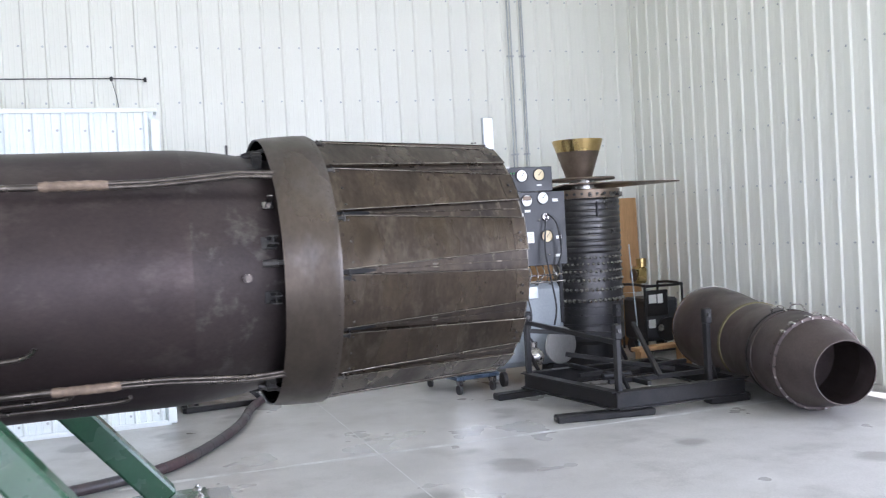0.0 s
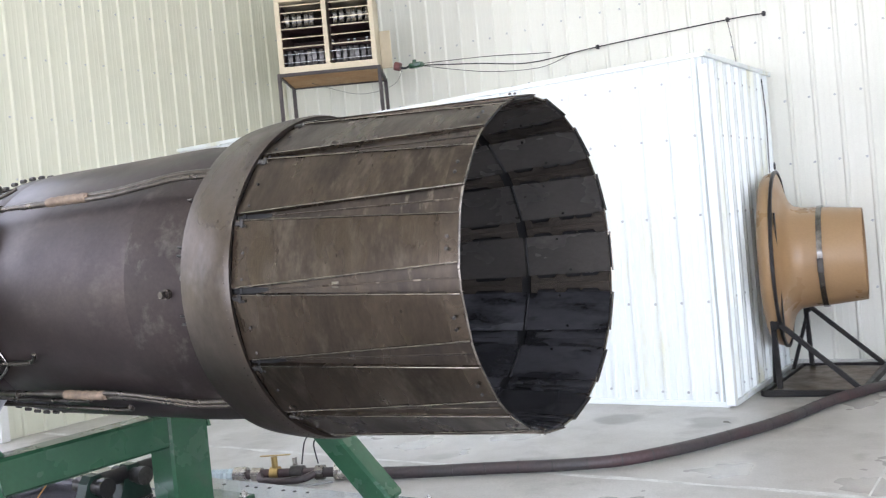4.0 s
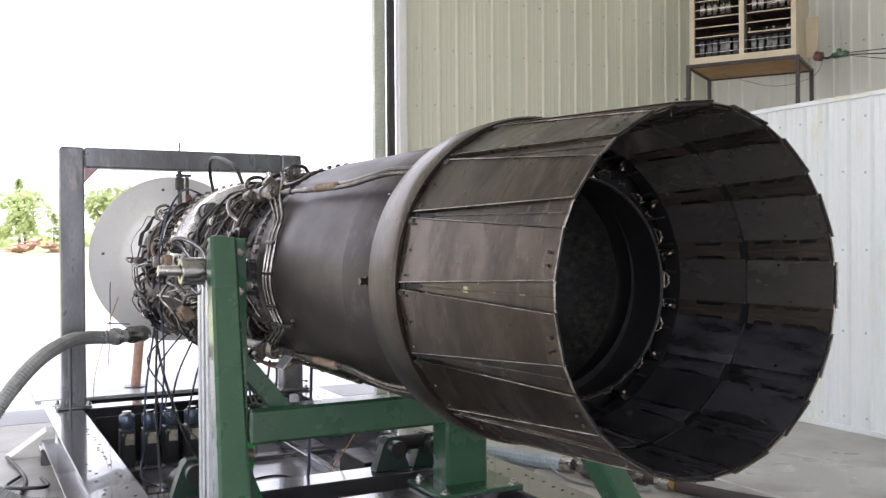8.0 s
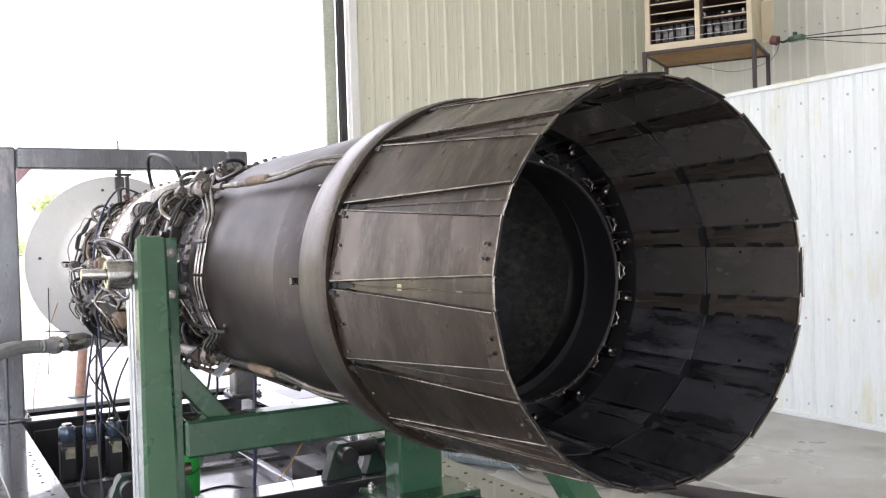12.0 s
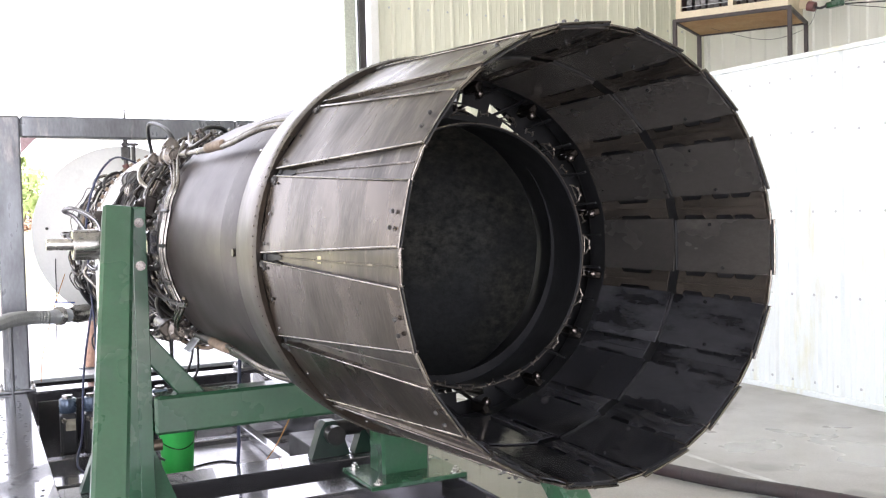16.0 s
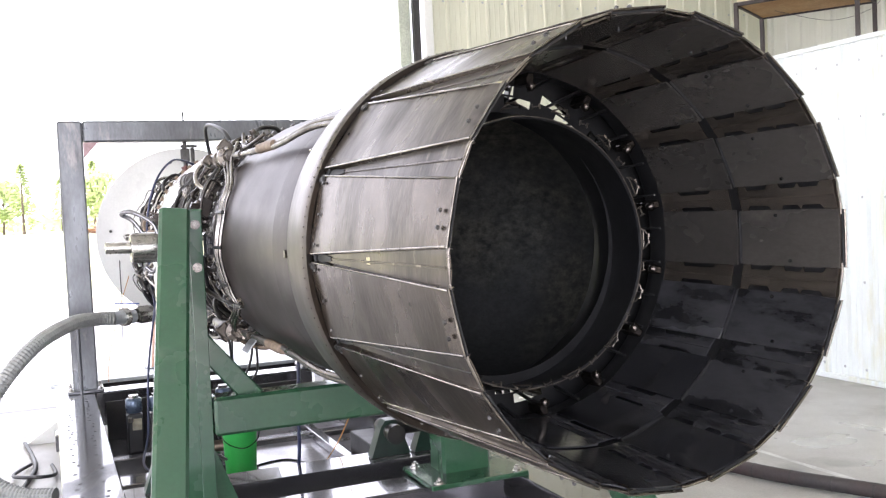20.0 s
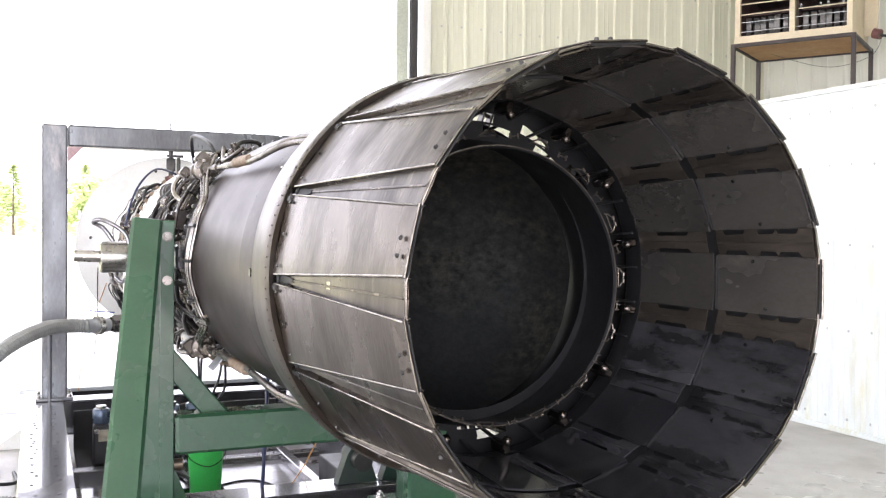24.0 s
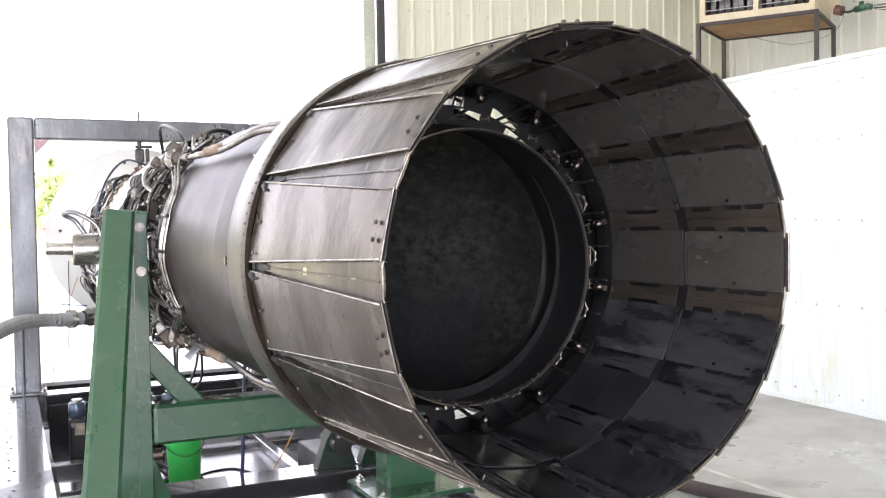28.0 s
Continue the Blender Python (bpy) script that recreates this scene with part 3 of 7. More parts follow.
cbox(bm, (BX1 + 0.03, (BY0 + YN) / 2, 0.022), (0.03, YN - BY0 - 0.03, 0.045), 0.004)
tagged(part("box_base_trim", bm, M_BOXWALL), "white base flashing of the enclosure", "trim", kind="structure")
bm = cbox(B(), (1.0, YN - 0.035, 0.03), (11.0, 0.03, 0.06), 0.006)
tagged(part("baseboard", bm, M_JOINT), "pale concrete sill along the wall's foot", "sill", kind="structure")
bm = B()
cbox(bm, (XE - 0.012, YN - 0.02, H / 2), (0.024, 0.03, H), 0.004)
corner = cbox(B(), (XW - 0.03, YN + 0.03, H / 2), (0.16, 0.16, H), 0.004)
tagged(part("corner_post", corner, M_WALL), "off-white folded trim in the wall corner", "trim", kind="structure")
tagged(part("corner_trim", bm, M_WALL), "off-white folded trim in the wall corner", "trim", kind="structure")

# outside
bm = cbox(B(), (0, 0, -0.7), (1200, 1200, 1.0), 0.01)
tagged(part("ground", bm, M_GRAVEL), "pale sunlit gravel ground", "ground", kind="structure")
tagged(part("apron", cbox(B(), (-9.4, 0.5, -0.085), (7.0, 16, 0.16), 0.01), M_APRON), "pale concrete apron outside the hangar door", "pavement", kind="structure")


# ---- jet engine, lying level along its own x axis, exhaust towards +x ----
ENG = Matrix.Translation((0.9, 2.555, 1.513)) @ Matrix.Rotation(radians(1.3), 4, "Z")
engine = thing("jet_engine", "heat-stained jet engine with open nozzle on a green stand", "jet engine", ENG)
NF = 15
PITCH = 2 * math.pi / NF
A0 = math.pi  # the seam that faces the stand's near side


def arc(a, r, x):
    return Vector((x, r * math.cos(a), r * math.sin(a)))


# afterburner duct: outer skin with its swell and neck
duct = part("afterburner_duct", lathe(B(), [(-1.36, 0.478), (-1.34, 0.486), (-1.0, 0.485), (-0.56, 0.4865), (-0.5, 0.4855)], 96), M_DUCT, engine, "dull purple-brown heat-stained steel duct", 40)
part("duct_tail", lathe(B(), [(-0.5, 0.4853), (-0.43, 0.4805), (-0.34, 0.470), (-0.24, 0.453), (-0.14, 0.434)], 96), M_DUCT_TAIL, engine, "mottled brown tapering end of the duct", 40)
flange = B()
lathe(flange, [(-1.5, 0.40), (-1.5, 0.47), (-1.48, 0.48), (-1.40, 0.481), (-1.37, 0.48), (-1.35, 0.478)], 96)
part("front_flange", flange, M_DUCT, engine, "rolled steel flange at the duct's front", 40)
bm = B()
for i in range(72):
    a = 2 * math.pi * i / 72
    cyl(bm, arc(a, 0.487, -1.52), arc(a, 0.487, -1.492), 0.008, n=6)
tagged(part("flange_bolts", bm, M_DARKMETAL, engine), kind="stuff")

# shroud ring that carries the flap hinges
ring = part("nozzle_shroud", lathe(B(), [(-0.02, 0.5), (0.0, 0.512), (0.004, 0.526), (-0.012, 0.531), (-0.06, 0.5315), (-0.13, 0.528), (-0.185, 0.523), (-0.2, 0.5205), (-0.198, 0.517), (-0.13, 0.523), (-0.06, 0.526), (-0.03, 0.524)], 120), M_RING, engine, "pale worn steel shroud ring", 35)
bm = B()
for i in range(130):
    a = 2 * math.pi * i / 130
    cyl(bm, arc(a, 0.5285, -0.012), arc(a, 0.5322, -0.012), 0.0022, n=6)
tagged(part("shroud_rivets", bm, M_RING, ring), kind="stuff")

# outer flaps and seals: one of each, turned about the axis
X1, R0, R1 = 0.745, 0.512, 0.480
W0, W1 = 0.5 * 0.201, 0.5 * 0.126


def flap_point(x, y, lift=0.0):
    """On a flap's plane: y across, the flap facing +z."""
    t = x / X1
    r = (R0 + (R1 - R0) * t) * math.cos(PITCH / 2 * 0.9) + 0.006
    return Vector((x, y, r + lift))


def plate(bm, rows, th):
    """A plate from rows of points, thickened inwards (-z)."""
    top = [[bm.verts.new(p) for p in row] for row in rows]
    low = [[bm.verts.new(p - Vector((0, 0, th))) for p in row] for row in rows]
    for g, flip in ((top, False), (low, True)):
        for a, b in zip(g, g[1:]):
            for i in range(len(a) - 1):
                q = (a[i], a[i + 1], b[i + 1], b[i])
                bm.faces.new(q[::-1] if flip else q)
    for i in range(len(top) - 1):
        for e in (0, -1):
            bm.faces.new((top[i][e], top[i + 1][e], low[i + 1][e], low[i][e]))
    for e in (0, -1):
        for i in range(len(top[0]) - 1):
            bm.faces.new((top[e][i], top[e][i + 1], low[e][i + 1], low[e][i]))
    return bm


def flap_rows(xs, grow=0.0, lift=0.0, crown=0.0012):
    rows = []
    for x in xs:
        w = W0 + (W1 - W0) * (x / X1) + grow
        row = [flap_point(x, -w, lift - 0.012), flap_point(x, -w * 0.985, lift - 0.001)]
        for s in (-0.7, -0.35, 0, 0.35, 0.7):
            row.append(flap_point(x, s * w, lift + crown * (1 - s * s)))
        row += [flap_point(x, w * 0.985, lift - 0.001), flap_point(x, w, lift - 0.012)]
        rows.append(row)
    return rows


xs = [0.003, 0.06, 0.2, 0.34, 0.48, 0.62, 0.70, X1 - 0.008]
flap0 = part("outer_flap", plate(B(), flap_rows(xs), 0.004), M_FLAP, engine, "brown heat-stained steel nozzle flap", 30)
tip0 = B()
plate(tip0, flap_rows([0.690, 0.694, 0.73, X1 - 0.001], 0.001, 0.0018, 0.001), 0.0028)
tipo = part("tip_doubler", tip0, M_TIP, flap0, "darker riveted doubler along the tip", 30)
lip = B()
sweep(lip, [flap_point(X1, s * W1 * 1.03, 0.0005 + 0.001 * (1 - s * s)) for s in (-1, -0.6, -0.2, 0.2, 0.6, 1)], 0.0026, 8)
lipo = part("tip_lip", lip, M_LIP, flap0, "bright worn rolled lip", 60)
reto = part("tip_return", cbox(B(), flap_point(X1 - 0.002, 0, -0.0045), (0.004, 2 * W1, 0.004), 0.001), M_SOOT, flap0)
rvo = []
for s in (-0.45, 0.05):
    p = flap_point(0.714, s * W1, 0.0045)
    rvo.append(part("tip_bolt", hexbolt(B(), p, (0, 0, 1), 0.0048, 0.005, False), M_DARKMETAL, flap0))
for s in (-0.75, 0.0, 0.78):
    p = flap_point(0.045, s * W0, 0.003)
    rvo.append(part("flap_rivet", cyl(B(), p, p + Vector((0, 0, 0.004)), 0.004, n=6), M_DARKMETAL, flap0))
beads = []
for s in (-1, 1):
    line = [flap_point(x, s * (W0 + (W1 - W0) * (x / X1)) * 0.975, 0.001) for x in (0.02, 0.25, 0.48, 0.70, X1 - 0.003)]
    beads.append(part("edge_bead", sweep(B(), line, 0.0026, 6), M_LIP, flap0, "worn raised edge", 60))
hg = B()
cbox(hg, flap_point(0.02, W0 * 0.86, 0.0), (0.03, 0.014, 0.01), 0.003)
cyl(hg, flap_point(0.03, W0 * 0.74, 0.001), flap_point(0.03, W0 * 0.98, 0.001), 0.005, n=8)
hgo = part("flap_hinge", hg, M_DARKMETAL, flap0)

seal0 = B()
rows = []
for x in [0.004, 0.15, 0.3, 0.45, 0.6, 0.70, X1 - 0.005]:
    t = x / X1
    r = R0 + (R1 - R0) * t - 0.008 + 0.005 * t
    w = 0.034 + 0.018 * t
    rows.append([Vector((x, y, r - 0.25 * max(0.0, abs(y) - 0.028))) for y in (-w, -0.028, -0.012, 0.012, 0.028, w)])
plate(seal0, rows, 0.003)
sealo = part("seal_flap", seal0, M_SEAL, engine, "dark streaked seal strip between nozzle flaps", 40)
sl = B()
sweep(sl, [Vector((X1 - 0.005, y, R1 - 0.0035 - 0.25 * max(0.0, abs(y) - 0.028))) for y in (-0.046, -0.028, 0, 0.028, 0.046)], 0.0034, 6)
slo = part("seal_lip", sl, M_LIP, sealo, smooth=60)
sr = B()
beam(sr, (0.03, 0, R0 - 0.0085), (X1 - 0.012, 0, R1 - 0.0025), 0.0045, 0.004, 0.001)
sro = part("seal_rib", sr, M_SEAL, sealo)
# black tapered strip stands in for shade in the hinge recess, under the pin
pk = prism(B(), [(0.004, -0.015), (0.05, -0.012), (0.13, -0.004), (0.13, 0.004), (0.05, 0.012), (0.004, 0.015)], 0.0, 0.004, Matrix.Translation((0, 0, R0 - 0.0075)) @ Matrix.Rotation(radians(2.5), 4, "Y") @ Matrix.Rotation(radians(90), 4, "X"))
cyl(pk, (0.03, -0.016, R0 - 0.003), (0.03, 0.016, R0 - 0.003), 0.0045, n=8)
pko = part("hinge_pocket", pk, M_SOOT, sealo, "hinge pin over a black strip imitating shade at the seam's start")
sp = prism(B(), [(0.35, R0 - 0.0215), (0.372, R0 - 0.0225), (0.372, R0 - 0.0205), (0.35, R0 - 0.0195)], -0.006, 0.010)
spo = part("seal_clip", sp, M_LIP, sealo, "small pale clip on the seal")


def around(ob, a):
    """Turn a flap built at the top (facing +z) to the angle a, measured from the local y axis towards z."""
    return Matrix.Rotation(a - math.pi / 2, 4, "X")


for k in range(NF):
    a = A0 + (k + 0.5) * PITCH
    if k == 0:
        flap0.matrix_local = around(flap0, a)
        sealo.matrix_local = around(sealo, A0)
    else:
        f = again(flap0, engine, around(flap0, a), "outer_flap")
        for c in (tipo, lipo, reto, *rvo, *beads, hgo):
            again(c, f, Matrix.Identity(4))
        s = again(sealo, engine, around(sealo, A0 + k * PITCH), "seal_flap")
        for c in (slo, sro, pko) + ((spo,) if k in (1, 9) else ()):
            again(c, s, Matrix.Identity(4))

# inner petals: a forward row and an aft row with seals between


def inner_r(x):
    return 0.450 + (0.4765 - 0.450) * (x - 0.1) / 0.64


def inner_plate(x0, x1, w0, w1, drop, th=0.004, bow=0.3):
    rows = []
    for i in range(4):
        t = i / 3
        x = x0 + (x1 - x0) * t
        w = w0 + (w1 - w0) * t
        r = inner_r(x) - drop
        rows.append([Vector((x, s * w, r - bow * (s * w) ** 2 / r)) for s in (-1, -0.5, 0, 0.5, 1)])
    return plate(B(), rows, th)


def slot_seal(x0, x1, w0, w1, drop, slots):
    """A seal strip with round-ended slots cut through along both edges and a shallow crease down its middle."""
    bm = B()
    ends = {}
    for a, b in slots:
        ends.update({a: 0.68, a + 0.007: 0.5, b - 0.007: 0.5, b: 0.68})
    cuts = sorted({x0, x1, *ends})
    grid = []
    for x in cuts:
        w = w0 + (w1 - w0) * (x - x0) / (x1 - x0)
        r = inner_r(x) - drop
        q = ends.get(x, 0.6)
        grid.append([bm.verts.new((x, s * w, r - 0.002 + 0.9 * (s * w) ** 2 / r + (0.0018 if abs(s) < 0.05 else 0.0))) for s in (-1, -q, -0.09, 0, 0.09, q, 1)])
    for a, b, p, q in zip(cuts, cuts[1:], grid, grid[1:]):
        cut = any(s <= (a + b) / 2 <= e for s, e in slots)
        for k in (1, 2, 3, 4) if cut else range(6):
            bm.faces.new((p[k], p[k + 1], q[k + 1], q[k]))
    bmesh.ops.recalc_face_normals(bm, faces=bm.faces[:])
    bmesh.ops.solidify(bm, geom=bm.faces[:], thickness=0.003)
    return bm


aft = part("inner_aft_petal", inner_plate(0.447, 0.738, 0.066, 0.066, 0.0035), M_LINER, engine, "sooty inner petal", 30)
fwd = part("inner_forward_petal", inner_plate(0.165, 0.436, 0.066, 0.068, 0.008), M_LINER, engine, "sooty inner petal", 30)
aseal = part("inner_aft_seal", slot_seal(0.452, 0.735, 0.037, 0.042, 0.003, [(0.475, 0.545), (0.58, 0.635), (0.637, 0.70)]), M_INSEAL, engine, "brownish slotted inner seal strip", 30)
fseal = part("inner_forward_seal", slot_seal(0.165, 0.418, 0.032, 0.034, 0.003, [(0.235, 0.355)]), M_INSEAL, engine, "brownish slotted inner seal strip", 30)
ribo = []
for s, x in ((-1, 0.56), (1, 0.6)):
    p = Vector((x, s * 0.053, inner_r(x) - 0.0075))
    ribo.append(part("petal_stud", cyl(B(), p, p - Vector((0, 0, 0.006)), 0.004, n=8), M_LINERDARK, aft))
ribo.append(part("petal_lip", cbox(B(), (0.444, 0.0, inner_r(0.44) - 0.009), (0.003, 0.128, 0.008), 0.001), M_SOOT, aft))
aft_low = part("inner_aft_petal", inner_plate(0.447, 0.738, 0.066, 0.066, 0.0035), M_OILSHADE, engine, "dark inner petal, oil and shade in its colour", 30, m=around(None, A0 + 3.5 * PITCH))
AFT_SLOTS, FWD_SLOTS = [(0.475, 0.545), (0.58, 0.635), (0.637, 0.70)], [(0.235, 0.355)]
aseal_low = part("inner_aft_seal", slot_seal(0.452, 0.735, 0.037, 0.042, 0.003, AFT_SLOTS), M_OILSHADE, engine, "dark slotted inner seal strip, oil and shade in its colour", 30, m=around(None, A0 + 3 * PITCH))
fseal_low = part("inner_forward_seal", slot_seal(0.165, 0.418, 0.032, 0.034, 0.003, FWD_SLOTS), M_OILSHADE, engine, "dark slotted inner seal strip, oil and shade in its colour", 30, m=around(None, A0 + 3 * PITCH))
fwd_low = part("inner_forward_petal", inner_plate(0.165, 0.436, 0.066, 0.068, 0.008), M_OILSHADE, engine, "dark inner petal, oil and shade in its colour", 30, m=around(None, A0 + 3.5 * PITCH))
for k in range(NF):
    a = A0 + (k + 0.5) * PITCH
    b = A0 + k * PITCH
    if k == 3:
        continue
    # lower seals and petals take the dark copy, for oil and for shade
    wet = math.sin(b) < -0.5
    if k == 0:
        for o in (aft, fwd):
            o.matrix_local = around(o, a)
        for o in (aseal, fseal):
            o.matrix_local = around(o, b)
    else:
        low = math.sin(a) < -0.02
        f = again(aft_low if low else aft, engine, around(aft, a), "inner_aft_petal")
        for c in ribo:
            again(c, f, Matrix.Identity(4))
        again(fwd_low if low else fwd, engine, around(fwd, a), "inner_forward_petal")
        again(aseal_low if wet else aseal, engine, around(None, b), "inner_aft_seal")
        again(fseal_low if wet else fseal, engine, around(None, b), "inner_forward_seal")
# the slots are shallow; this black sheet stands in for their shaded depth
part("petal_backing", lathe(B(), [(0.12, 0.4625), (0.42, 0.4685), (0.71, 0.4725)], 60), M_SOOT, engine, "black sheet behind the inner petals, imitating the slots' shaded depth", 40)

# primary nozzle: dark cone, its edge ring with links, and the liner deep inside
part("primary_nozzle", lathe(B(), [(-0.16, 0.405), (-0.02, 0.38), (0.185, 0.345), (0.19, 0.342), (0.185, 0.338), (-0.05, 0.372), (-0.16, 0.39)], 90, Matrix.Translation((0, 0, -0.016))), M_SOOT, engine, "black primary nozzle ring", 40)
part("primary_edge", lathe(B(), [(0.186, 0.3455), (0.1905, 0.345), (0.1905, 0.342), (0.186, 0.3415)], 90, Matrix.Translation((0, 0, -0.016)), close=True), M_FAIRING, engine, "worn edge of the primary nozzle", 40)
link = sweep(B(), [(0.187, -0.027, 0.346), (0.194, -0.023, 0.352), (0.197, -0.008, 0.361), (0.197, 0.008, 0.361), (0.194, 0.023, 0.352), (0.187, 0.027, 0.346)], 0.0022, 6)
sweep(link, [(0.19, -0.022, 0.35), (0.19, 0.022, 0.35)], 0.0018, 6)
linko = part("nozzle_link", link, M_FAIRING, engine, "small worn steel linkage", m=around(None, A0 + 0.5 * PITCH))
linkp = [part("link_pin", cyl(B(), (0.197, y - 0.004, 0.361), (0.197, y + 0.004, 0.361), 0.004, n=8), M_FAIRING, linko) for y in (-0.009, 0.009)]
for y, w in ((0.062, 0.005), (0.084, 0.005)):
    linkp.append(part("link_lug", cbox(B(), (0.189, y, 0.350 - 0.05 * abs(y)), (0.006, w * 0.7, 0.014), 0.001), M_FAIRING, linko))
linkp.append(part("lug_bar", cbox(B(), (0.19, 0.073, 0.346), (0.004, 0.022, 0.003), 0.001), M_FAIRING, linko))
bolt = B()
lathe(bolt, [(0, 0.0001), (0.001, 0.010), (0.006, 0.0135), (0.012, 0.012), (0.017, 0.007), (0.019, 0.0001)], 14, Matrix.Translation((0.155, 0, 0.415)) @ Matrix.Rotation(radians(60), 4, "Y"))
cbox(bolt, (0.12, 0, 0.43), (0.07, 0.022, 0.03), 0.004)
bolto = part("hinge_ball", bolt, M_BALL, engine, "shiny dark round hinge ball", 40, m=around(None, A0))
for k in range(1, NF):
    lk = again(linko, engine, around(None, A0 + (k + 0.5) * PITCH))
    for c in linkp:
        again(c, lk, Matrix.Identity(4))
    again(bolto, engine, around(None, A0 + k * PITCH))
for k in range(2 * NF):
    a = A0 + (k + 0.25) * PITCH / 2
    part("actuating_rod", beam(B(), arc(a, 0.405, -0.1), arc(a, 0.448, 0.14), 0.012, 0.006, 0.002), M_SOOT, engine)
bm = B()
n = 90
ring_at = [[bm.verts.new(arc(2 * math.pi * i / n + 0.02, r, 0.025)) for i in range(n)] for r in (0.35, 0.378, 0.4, 0.405, 0.43, 0.5)]
for i in range(n):
    j = (i + 1) % n
    for k in range(5):
        slit = (k == 1 and i % 6 in (0, 1, 2)) or (k == 3 and i % 6 in (2, 3, 4))
        if not slit:
            bm.faces.new((ring_at[k][i], ring_at[k][j], ring_at[k + 1][j], ring_at[k + 1][i]))
bmesh.ops.delete(bm, geom=[v for v in bm.verts if not v.link_faces], context="VERTS")
bmesh.ops.solidify(bm, geom=list(bm.faces), thickness=0.003)
part("slotted_bulkhead", bm, M_SOOT, engine, "sooty slotted ring behind the petals")
part("support_band", lathe(B(), [(0.07, 0.462), (0.10, 0.448), (0.162, 0.446), (0.165, 0.458)], 90), M_SOOT, engine, smooth=40)
part("inner_liner", lathe(B(), [(-0.02, 0.382), (-0.5, 0.40), (-0.95, 0.405)], 90, Matrix.Translation((0, 0, -0.01))), M_SOOT, engine, "black smooth inner liner", 40)
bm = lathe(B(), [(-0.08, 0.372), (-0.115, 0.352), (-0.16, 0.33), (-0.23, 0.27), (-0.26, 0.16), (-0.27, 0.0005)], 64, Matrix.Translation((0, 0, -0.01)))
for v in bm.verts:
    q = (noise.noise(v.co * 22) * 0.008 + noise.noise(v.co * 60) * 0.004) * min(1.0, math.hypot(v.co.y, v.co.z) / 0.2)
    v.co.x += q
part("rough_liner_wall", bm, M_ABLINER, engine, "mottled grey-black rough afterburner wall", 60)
part("duct_inside", lathe(B(), [(-0.19, 0.516), (-0.06, 0.512), (0.09, 0.497), (0.11, 0.46)], 90), M_LINERDARK, engine, smooth=40)

# small fittings on the duct and in its neck
br = B()
cbox(br, (-0.225, -0.013, 0.478), (0.035, 0.006, 0.05), 0.002)
cbox(br, (-0.225, 0.013, 0.478), (0.035, 0.006, 0.05), 0.002)
cyl(br, (-0.225, -0.02, 0.487), (-0.225, 0.02, 0.487), 0.006, n=8)
cbox(br, (-0.235, 0, 0.452), (0.055, 0.045, 0.012), 0.003)
bro = part("clevis_bracket", br, M_DARKMETAL, engine, "dark hinge bracket in the duct's neck", m=around(None, A0 + 0.16))
for k in range(2, NF, 2):
    again(bro, engine, around(None, A0 + 0.16 + k * PITCH))
rod = B()
cyl(rod, (-0.21, 0, 0.47), (-0.12, 0, 0.5), 0.009, n=8)
cyl(rod, (-0.26, 0, 0.455), (-0.21, 0, 0.47), 0.014, n=10)
rodo = part("neck_rod", rod, M_DARKMETAL, engine, m=around(None, A0 - 0.1))
for k in range(3, NF, 3):
    again(rodo, engine, around(None, A0 - 0.1 + k * PITCH))
bm = B()
cyl(bm, (-0.32, 0, 0.455), (-0.32, 0, 0.478), 0.016, n=12)
cyl(bm, (-0.32, 0, 0.478), (-0.32, 0, 0.498), 0.012, n=6)
part("drain_plug", bm, M_CASE, engine, "small grimy hexagonal plug", m=around(None, math.pi))
bm = B()
cbox(bm, (-0.31, 0, 0.475), (0.006, 0.035, 0.05), 0.002)
cbox(bm, (-0.30, 0, 0.455), (0.03, 0.035, 0.006), 0.002)
part("lifting_tab", bm, M_DARKMETAL, engine, m=around(None, radians(96)))
bm = B()
cbox(bm, (-0.22, 0, 0.49), (0.02, 0.006, 0.06), 0.002)
cbox(bm, (-0.222, 0, 0.458), (0.04, 0.03, 0.01), 0.002)
part("side_tab", bm, M_STEEL, engine, "pale metal tab", m=around(None, radians(147)))


